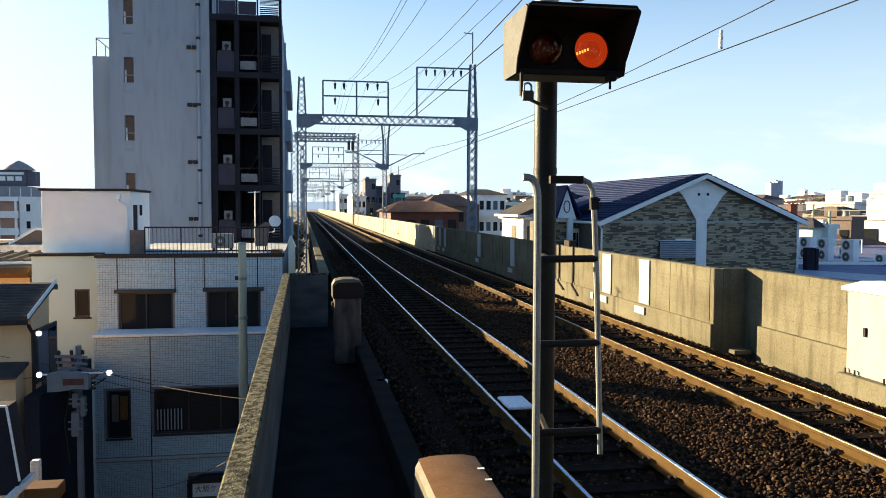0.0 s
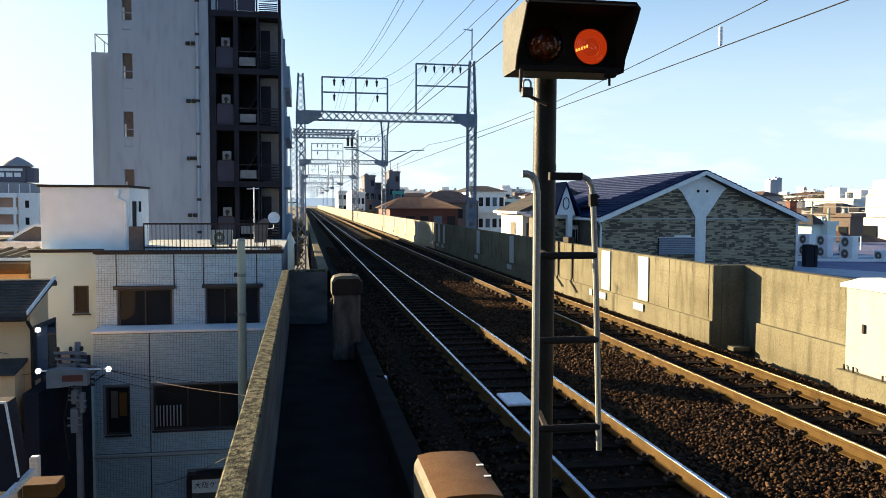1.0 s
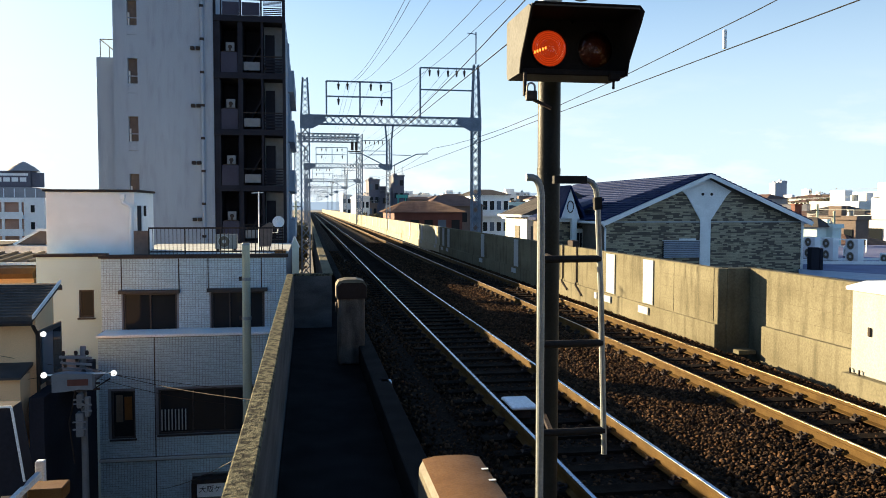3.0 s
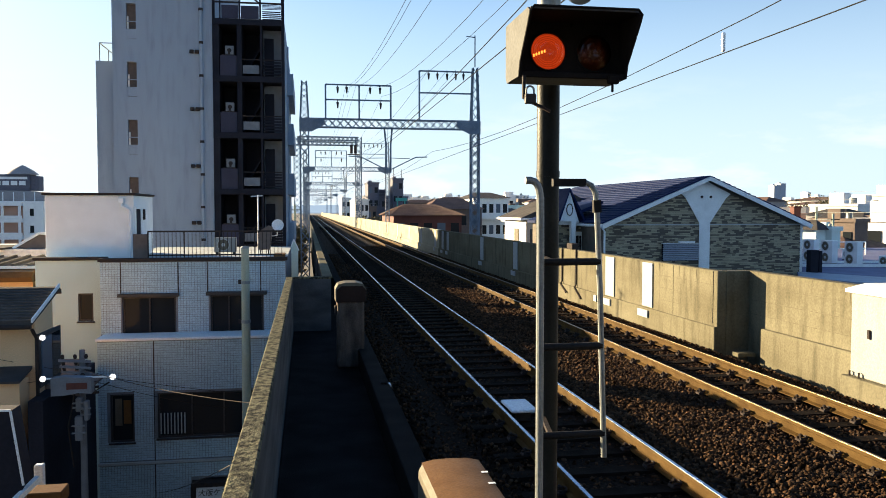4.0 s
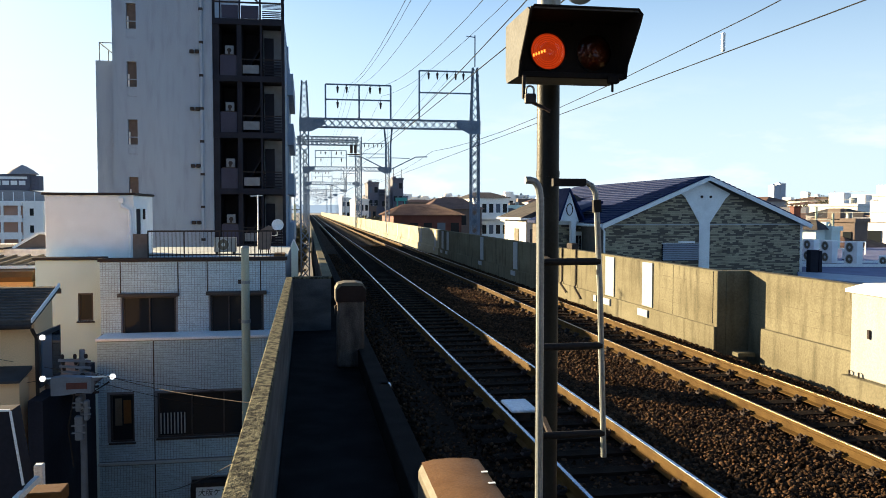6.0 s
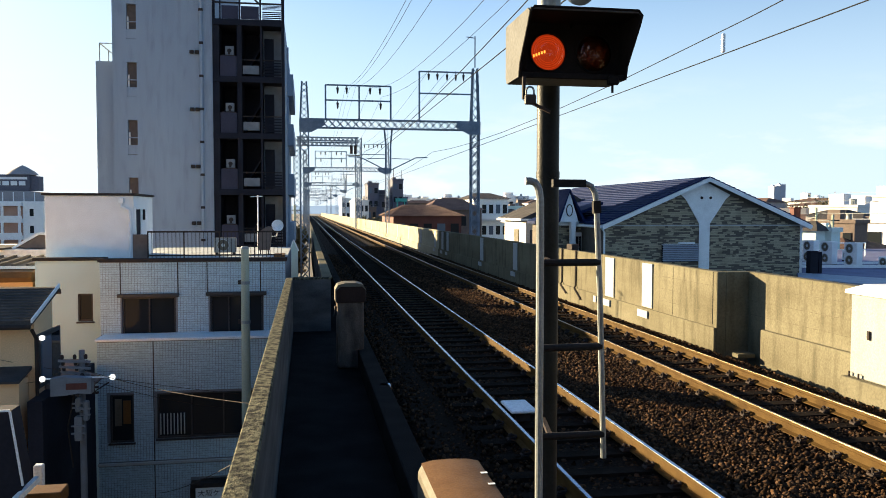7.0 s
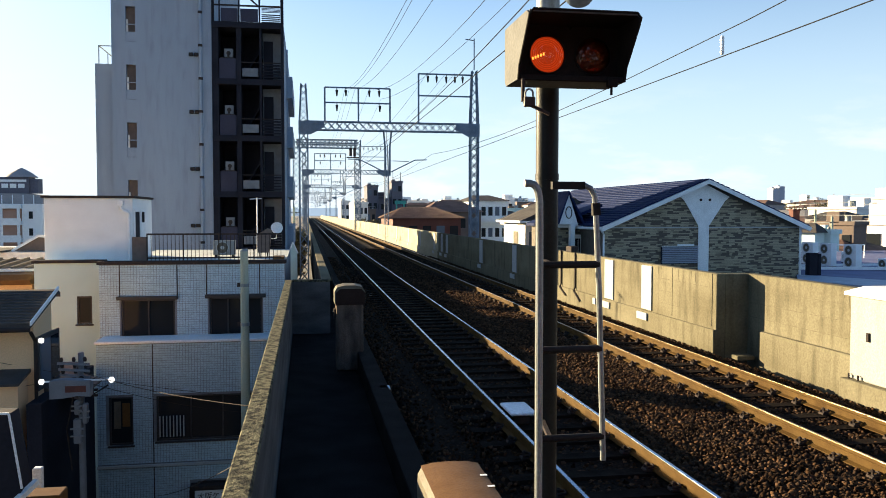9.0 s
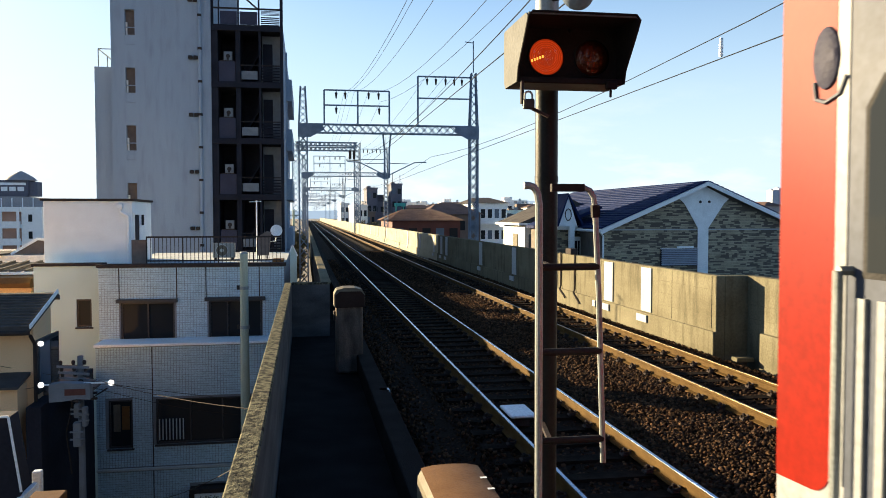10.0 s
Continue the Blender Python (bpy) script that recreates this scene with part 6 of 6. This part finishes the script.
low = tagged(empty("low_house", -10.9, 34, STREET), "dark gabled low house with white verges and a pale wall", "house")
part("wall", Shape().box(-3.0, 0, 0, 0.8, 6, 0.92 - STREET), CITYWHITE, low)
part("gable", Shape().prism([(-0.55, 0.95), (0.35, 1.5), (0.82, 1.46), (0.82, 0.95)], "y", 0.6, 6), CITYBROWN, low, m=pose(0, 0, -STREET))
part("verge", Shape().bar((-0.62, 0.55, 0.95 - STREET), (0.36, 0.55, 1.54 - STREET), 0.09).bar((0.36, 0.55, 1.54 - STREET), (0.9, 0.55, 1.5 - STREET), 0.09), WHITE, low, "white verge board")
part("roof", Shape().prism([(-3.2, 0.93), (-3.2, 1.0), (-0.7, 1.0), (-0.7, 0.93)], "y", -0.3, 3), SLATE, low, m=pose(0, 0, -STREET))
tan_low = tagged(empty("low_house", -8.6, 25.6, STREET), "low house with tan curved eaves and a tiled roof", "house")
part("wall", Shape().box(-3.0, 0, 0, 0.6, 4, 0.36 - STREET), TAN, tan_low)
part("eave", Shape().prism([(-0.3, 0.36), (-0.35, 0.5), (-0.2, 0.66), (0.4, 0.72), (0.4, 0.36)], "x", -3.2, 0.66), ORANGE, tan_low, "yellow-tan rounded eaves", m=pose(0, 0, -STREET))
part("roof", Shape().prism([(0.3, 0.73), (0.3, 0.8), (3.2, 0.93), (3.2, 0.73)], "x", -3.2, 0.7), SLATE, tan_low, m=pose(0, 0, -STREET))
for k in range(9):
    part("roof_rib", Shape().bar((-3.0 + k * 0.42, 0.3, 0.82 - STREET), (-3.0 + k * 0.42, 3.2, 0.95 - STREET), 0.08), SLATE, tan_low)
part("roof_trim", Shape().box(-3.2, 0.2, 0.72 - STREET, 0.72, 0.295, 0.8 - STREET), WHITE, tan_low)
town_house("far_block", -14.5, 70, 2.5, 6, 6.6, CITYWHITE, "pale narrow block of flats", None, 3, 2)

rng = random.Random(11)
walls = (CITYWHITE, CITYWHITE, CITYGREY, CREAM, CITYBROWN, CITYWHITE)
words = {"city_white_wall": "white", "city_grey_wall": "grey", "cream_render": "cream", "city_brown_wall": "brown"}
for k in range(64):
    y = rng.uniform(62, 420) if k % 4 else rng.uniform(170, 420)
    ang = radians(rng.uniform(28.5, 42)) if k % 4 else radians(rng.uniform(7, 22))
    x = y * math.tan(ang) + 4
    low = rng.random() < 0.6
    top = rng.uniform(-1.5, 1.6) if y < 150 else rng.uniform(-0.5, 3.0) + y * 0.012
    wm = rng.choice(walls)
    town_house("town_house", x, y, rng.uniform(6, 12) * (1 + y / 400), rng.uniform(7, 12), top, wm,
               "%s town building with %s" % (words[wm.name], "a pitched tile roof" if low else "a flat roof"), rng.choice((SLATE, ROOFTILE)) if low else None, 2, 4, rng.uniform(0.8, 1.6), rz=rng.uniform(-80, -52) if k % 4 else 0.0)
for k in range(26):
    y = rng.uniform(330, 700)
    x = y * rng.uniform(-0.004, 0.26) + 14
    wm = rng.choice(walls[:3])
    town_house("far_block", x, y, rng.uniform(8, 20), 10, 4 + rng.uniform(-1, 3) + y * 0.008, wm, "%s distant apartment block" % words[wm.name], None, 3, 5)
for hx, hy, hw, hd, ht, hm, hr, hl in (
        (53.9, 70, 9.0, 9, 1.35, CITYWHITE, None, "long white flat-roofed house"), (46.9, 66, 4.0, 2, 1.4, CITYBROWN, None, "narrow brown boarded house"),
        (40.2, 60, 1.7, 1.3, 0.9, CREAM, SLATE, "cream house with a slate roof"), (41.6, 60, 1.7, 1.2, 0.8, CREAM, None, "small cream house with a flat roof"),
        (70.9, 100, 7, 5, 3.0, CITYWHITE, None, "pale flat-roofed block of rooms"), (78.0, 105, 7, 5, 2.8, CITYWHITE, None, "white low flat-roofed house"),
        (98.0, 125, 14.0, 12, 4.9, CITYWHITE, None, "large white flat-roofed building"), (49.5, 80, 5.0, 6, 0.8, CITYWHITE, SLATE, "white house with a slate roof"),
        (60.0, 84, 6.0, 6, 1.5, CREAM, SLATE, "cream house with a slate roof"), (64.0, 92, 5.0, 6, 1.9, CITYGREY, SLATE, "grey house with a slate roof")):
    town_house("town_house", hx, hy, hw, hd, ht, hm, hl, hr, 2, 3, 0.8, rz=-68)
tagged(part("brick_chimney", Shape().box(52.1, 80, STREET, 52.9, 80.8, 2.75, 0.04).box(52.0, 79.9, 2.75, 53.0, 80.9, 2.9, 0.02), REDWALL), "square red brick chimney stack", "chimney")
for x, w, h in ((375.3, 5.3, 22.2), (380.5, 4.8, 23.8)):
    town_house("distant_tower", x, 600, w, 8, h, PALEBLUE, "pale distant high-rise tower", None, 0, 3)
town_house("distant_tower", 347, 500, 7, 8, 11.5, CITYWHITE, "pale distant office tower", None, 4, 3)
town_house("distant_tower", 350, 520, 2.5, 8, 15.0, CITYWHITE, "white distant slender tower", None, 4, 2)
for x, y, top in ((44.0, 62, 2.2), (43.8, 64, 2.75), (-1.0, 75, 3.0)):
    p = tagged(empty("street_pole", x, y, STREET), "slim grey street pole with crossarms", "utility pole", "street poles")
    part("shaft", Shape().tube((0, 0, 0), (0, 0, top - STREET), 0.15, 0.1, 10), POLE, p, smooth=True)
    part("crossarm", Shape().bar((-0.6, 0, top - 0.5 - STREET), (0.6, 0, top - 0.5 - STREET), 0.08), IRON, p)


def tree(x, y, z, h, r, seed):
    g = tagged(empty("tree", x, y, z), "bare-looking brown and green tree", "tree", "town trees")
    rr = random.Random(seed)
    t = Shape().tube((0, 0, 0), (0, 0, h * 0.6), h * 0.03, h * 0.015, 8)
    ends = []
    for k in range(9):
        a = k * 2.4
        b = Vector((math.cos(a) * r * rr.uniform(0.4, 0.9), math.sin(a) * r * rr.uniform(0.4, 0.9), h * rr.uniform(0.62, 0.95)))
        t.tube((0, 0, h * rr.uniform(0.35, 0.58)), b, h * 0.012, h * 0.004, 5)
        ends.append(b)
    part("trunk", t, BARK, g)
    s = Shape()
    for e in ends:
        for j in range(170):
            p = e + Vector((rr.gauss(0, 1), rr.gauss(0, 1), rr.gauss(0, 0.8))) * r * 0.22
            u = Vector((rr.uniform(-1, 1), rr.uniform(-1, 1), rr.uniform(-1, 1))).normalized() * h * 0.02
            v = u.orthogonal().normalized() * h * 0.016
            s.add([p - u, p + v, p + u, p - v], [(0, 1, 2, 3)])
    part("crown", s, LEAF, g)
    return g


for k, (x, y, h, r) in enumerate(((-1.6, 66, 9.5, 1.5), (-2.4, 74, 9.0, 1.6), (-1.0, 60, 8.2, 1.0), (101, 150, 12.2, 5), (110, 156, 12.6, 5), (119, 165, 12, 5), (12, 150, 9.5, 2))):
    tree(x, y, STREET, h, r, 20 + k)
fence = tagged(empty("station_fence", -0.62, 24.5, STREET), "narrow cream gate post beside the viaduct", "gate post")
part("post", Shape().prism([(-0.05, 0), (-0.05, 0.75 - STREET), (0.08, 1.15 - STREET), (0.26, 0.75 - STREET), (0.26, 0)], "y", 11.5, 12.5), CREAM, fence)
part("bar", Shape().bar((-0.1, 11.44, 0.7 - STREET), (0.08, 11.44, 1.19 - STREET), 0.05).bar((0.08, 11.44, 1.19 - STREET), (0.3, 11.44, 0.7 - STREET), 0.05), WHITE, fence)

# hills far beyond the town; their haze is a blue glow of their own
HAZE_GLOW = lit_material("glowing_blue_haze", (0.62, 0.8, 1.0), 0.17)
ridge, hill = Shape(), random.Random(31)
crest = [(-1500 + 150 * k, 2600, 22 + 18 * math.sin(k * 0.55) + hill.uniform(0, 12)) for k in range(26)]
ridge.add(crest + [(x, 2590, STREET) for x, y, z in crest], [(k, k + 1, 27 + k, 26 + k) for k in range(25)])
setting("backdrop", ridge, HAZE_GLOW, "pale blue hills on the horizon, glowing to look hazy", "hills")

# ---- unseen station shell behind the camera, added to block sky and sun ----
canopy = setting("platform_canopy", Shape().box(-4, -60, 4.6, 9, -2.0, 4.9), CITYGREY, "grey unseen canopy behind, added to block sky light", "canopy")
for k in range(6):
    tagged(part("canopy_column", Shape().box(-0.2, -58 + k * 11, 1.0, 0.1, -57.7 + k * 11, 4.6, 0.02), STEELBLUE), "grey steel column under the unseen canopy", "column", "canopy columns", "structure")
setting("station_wall_east", Shape().box(9.0, -60, STREET, 9.2, -2.0, 4.6), CITYGREY, "plain grey unseen far wall, added to block sky light", "wall")
setting("station_wall", Shape().box(-4.2, -60, STREET, -4.0, -2.0, 4.6), CITYGREY, "plain grey unseen side wall, added to keep sun off the train", "wall")
station = setting("station_block", Shape().box(-12, -62, STREET, 12, -60.2, 6), CITYGREY, "plain grey unseen block behind, added to cut sky light", "building")


# ---- loose ballast stones ----
def stones(name, zones, seed, label):
    """Broken stones scattered over (x0, x1, y0, y1, z, size, count) zones, in one mesh."""
    r = np.random.default_rng(seed)
    base = np.array([(0, 0, 1), (0.9, 0, 0.2), (0.1, 0.9, 0.3), (-0.85, 0.1, 0.1), (0, -0.9, 0.25), (0.5, 0.5, -0.7), (-0.5, 0.45, -0.7), (-0.1, -0.6, -0.8)])
    faces = np.array([(0, 1, 2), (0, 2, 3), (0, 3, 4), (0, 4, 1), (1, 5, 2), (2, 6, 3), (3, 7, 4), (4, 7, 1), (2, 5, 6), (1, 7, 5), (3, 6, 7)])
    vs, fs, n0 = [], [], 0
    for x0, x1, y0, y1, z, size, count in zones:
        c = np.stack([r.uniform(x0, x1, count), r.uniform(y0, y1, count), z + r.uniform(-0.3, 0.5, count) * size], 1)
        q = r.normal(size=(count, 4))
        q /= np.linalg.norm(q, axis=1)[:, None]
        w, a, b, d = q.T
        rot = np.stack([1 - 2 * (b * b + d * d), 2 * (a * b - w * d), 2 * (a * d + w * b), 2 * (a * b + w * d), 1 - 2 * (a * a + d * d), 2 * (b * d - w * a),
                        2 * (a * d - w * b), 2 * (b * d + w * a), 1 - 2 * (a * a + b * b)], 1).reshape(-1, 3, 3)
        sc = size * r.uniform(0.55, 1.25, (count, 1, 1)) * r.uniform(0.7, 1.2, (count, 1, 3))
        v = np.einsum("nij,nkj->nki", rot, base[None] * sc * r.uniform(0.85, 1.15, (count, 8, 1))) + c[:, None, :]
        vs.append(v.reshape(-1, 3))
        fs.append((faces[None] + (np.arange(count) * 8)[:, None, None]).reshape(-1, 3) + n0)
        n0 += count * 8
    v, f = np.concatenate(vs), np.concatenate(fs)
    me = bpy.data.meshes.new(name)
    me.vertices.add(len(v))
    me.vertices.foreach_set("co", v.ravel())
    me.loops.add(f.size)
    me.loops.foreach_set("vertex_index", f.ravel())
    me.polygons.add(len(f))
    me.polygons.foreach_set("loop_start", np.arange(0, f.size, 3))
    me.update(calc_edges=True)
    me.validate()
    me.materials.append(STONE)
    ob = new(name, me)
    return tagged(ob, label, "ballast", kind="stuff")


stones("ballast_stones", [(3.55, 5.62, 4.5, 13, -0.185, 0.034, 19000), (3.55, 5.62, 13, 26, -0.185, 0.036, 18000), (3.55, 5.62, 26, 60, -0.2, 0.045, 14000),
                          (6.8, 7.72, 7, 20, -0.25, 0.034, 8000), (6.8, 7.72, 20, 50, -0.25, 0.04, 7000), (1.2, 2.35, 5, 16, -0.25, 0.026, 2600), (1.2, 2.35, 16, 50, -0.25, 0.036, 5000), (1.8, 2.33, 4.5, 16, -0.185, 0.026, 1500), (1.8, 2.33, 16, 40, -0.185, 0.03, 1500),
                          (XL - 0.5, XL + 0.5, 4.5, 30, -0.21, 0.028, 8000), (XR - 0.5, XR + 0.5, 6, 22, -0.205, 0.033, 12000), (XR - 0.5, XR + 0.5, 22, 50, -0.21, 0.04, 6000)],
       3, "brown broken ballast stones between and beside the tracks")


# ---- what moves ----
train = tagged(empty("commuter_train", 3.0, 0, 0), "red and white commuter train leaving the platform", "train")


def build_train():
    g = train
    L, xs = -19.5, 1.31

    def outline(x, z0, z1, zr):
        pts = [(-x, z0), (-x, z1)]
        pts += [(-x * math.cos(a), z1 + (zr - z1) * math.sin(a)) for a in [math.pi * k / 14 for k in range(1, 14)]]
        return pts + [(x, z1), (x, z0)]
    part("body", Shape().prism(outline(xs, 1.0, 3.36, 3.75), "y", L, 0.0), TRAINWHITE, g, "white painted car body", smooth=True)
    # the nose narrows a little in front of the side panels
    nose = Shape()
    a, b = outline(xs, 1.0, 3.36, 3.75), outline(xs - 0.14, 1.02, 3.32, 3.68)
    n = len(a)
    nose.add([(x, 0.001, z) for x, z in a] + [(x, 0.13, z) for x, z in b], [(i, i + 1, n + i + 1, n + i) for i in range(n - 1)] + [tuple(range(n, 2 * n)), (0, n, 2 * n - 1, n - 1)])
    part("nose", nose, RED, g, "red front end", smooth=True)
    part("windscreen", Shape().box(-1.0, 0.131, 2.1, 1.0, 0.15, 3.0, 0.008), GLASSDARK, g)
    for sg in (-1, 1):
        part("headlight", Shape().lathe([(0.001, 0.03), (0.08, 0.02), (0.09, 0.0)], 16, Matrix.Translation((sg * 0.8, 0.131, 1.7)) @ Matrix.Rotation(radians(-90), 4, "X")), WHITE, g)
        x = sg * xs

        def slab(pts, d, lift=0.0):
            return Shape().prism(pts, "x", x + sg * (lift + 0.001), x + sg * (lift + d))
        arc = [(-0.3 + 0.1 - 0.1 * math.cos(q), 1.66 - 0.1 * math.sin(q)) for q in [math.pi / 2 * k / 8 for k in range(9)]]
        part("corner_panel", slab([(-0.002, 1.55), (-0.002, 3.35)] + [(-0.3, 3.35)] + [(y, z) for y, z in arc], 0.004), RED, g, "bright red corner panel")
        part("trim_line", slab([(-0.305, 1.62), (-0.305, 3.35), (-0.36, 3.35), (-0.36, 1.62)], 0.006), TRAINWHITE, g)
        part("side_plate", slab([(-0.365, 1.5), (-0.365, 3.34), (-1.28, 3.34), (-1.28, 1.5)], 0.003), TRAINGREY, g, "grey side plate, blued as if in shade")
        door = part("cab_door", slab([(-0.4, 1.1), (-0.4, 2.9), (-0.48, 2.98), (-0.98, 2.98), (-1.06, 2.9), (-1.06, 1.1)], 0.006), TRAINGREY, g, "grey cab door in a rubber seal")
        part("door_window", slab([(-0.46, 2.3), (-0.46, 2.78), (-0.52, 2.86), (-0.94, 2.86), (-1.0, 2.78), (-1.0, 2.3)], 0.004, 0.006), GLASSDARK, door)
        part("window_seal", slab([(-0.44, 2.28), (-0.44, 2.79), (-0.515, 2.88), (-0.945, 2.88), (-1.02, 2.79), (-1.02, 2.28)], 0.002, 0.006), RUBBER, door)
        for y in (-0.385, -1.08):
            part("handrail", Shape().tube((x + sg * 0.05, y, 1.25), (x + sg * 0.05, y, 2.3), 0.016, n=8).tube((x, y, 1.25), (x + sg * 0.05, y, 1.25), 0.016, n=6).tube((x, y, 2.3), (x + sg * 0.05, y, 2.3), 0.016, n=6), PALEMETAL, door, "steel grab rail", smooth=True)
        for k in range(7):
            part("rib", slab([(-0.43 - k * 0.09, 1.15), (-0.43 - k * 0.09, 2.22), (-0.465 - k * 0.09, 2.22), (-0.465 - k * 0.09, 1.15)], 0.014, 0.006), TRAINWHITE, door)
        # flat disc and loop stand in for the signal's shadow on the car
        shadow_blot = part("side_lamp", Shape().lathe([(0.001, 0.02), (0.07, 0.02), (0.085, 0.012), (0.088, 0.001)], 20, Matrix.Translation((x, -0.25, 2.97)) @ Matrix.Rotation(radians(90 * sg), 4, "Y") @ Matrix.Diagonal((1.15, 0.75, 1, 1))), SHADOWDISC, g, "dark blue-grey disc shaped as a cast shadow", smooth=True)
        part("lamp_cable", Shape().path([(x + sg * 0.008, -0.19, 2.9), (x + sg * 0.008, -0.2, 2.845), (x + sg * 0.008, -0.25, 2.83), (x + sg * 0.008, -0.32, 2.85), (x + sg * 0.008, -0.35, 2.9)], 0.008, 6), TRAINGREY, shadow_blot)
        for k in range(4):
            y = -2.6 - k * 4.6
            part("passenger_door", slab([(y, 1.08), (y, 2.95), (y - 1.3, 2.95), (y - 1.3, 1.08)], 0.006), TRAINGREY, g)
            if k < 3:
                part("side_window", slab([(y - 1.7, 1.95), (y - 1.7, 2.8), (y - 4.2, 2.8), (y - 4.2, 1.95)], 0.006), GLASSDARK, g)
        part("red_band", slab([(-1.3, 2.96), (-1.3, 3.35), (L, 3.35), (L, 2.96)], 0.004), RED, g)
    part("underframe", Shape().box(-1.15, L + 0.2, 0.7, 1.15, -0.2, 0.998, 0.02), RUBBER, g)
    for yc in (-3.0, -16.5):
        part("bogie", Shape().box(-0.75, yc - 1.5, 0.35, 0.75, yc + 1.5, 0.7, 0.04), RUBBER, g)
        for dy in (-1.05, 1.05):
            for sg in (-1, 1):
                part("wheel", Shape().tube((sg * (HALF - 0.03), yc + dy, 0.43), (sg * (HALF + 0.09), yc + dy, 0.43), 0.43, n=28), IRON, g, smooth=True)


build_train()


def motions():
    v, a, end = 3.9, 0.7, 2.61
    start = 10 - v / a
    rows = [(0, end - v * v / a / 2), (start, end - v * v / a / 2)]
    rows += [(t, end - v * v / a / 2 + a * (t - start) ** 2 / 2) for t in (5.5, 6.5, 7.5, 8.0, 8.5, 9.0, 9.5, 9.8, 10.0)]
    swap = 0.034
    lit = [(0.0, 1), (0.5, 0), (0.98, 1), (1.57, 0), (2.0, 1), (2.57, 0), (3.05, 1), (3.6, 0), (4.06, 1), (4.6, 0), (5.08, 1), (5.67, 0),
           (6.12, 1), (6.67, 0), (7.1, 1), (7.7, 0), (8.13, 1), (8.73, 0), (9.18, 1), (9.77, 0)]
    lamp_rows = []
    for t, side in lit:
        x = L2X if side else L1X
        if t > 0:
            lamp_rows.append((t - swap, pose(L1X if side else L2X, LY + 0.02, LZ)))
        lamp_rows.append((t + swap if t > 0 else 0, pose(x, LY + 0.02, LZ)))
    lamp_rows.append((10.0, pose(L1X, LY + 0.02, LZ)))
    walk(lamp_glow, lamp_rows)
    walk(train, [(t, pose(XL, y, 0)) for t, y in rows])


motions()
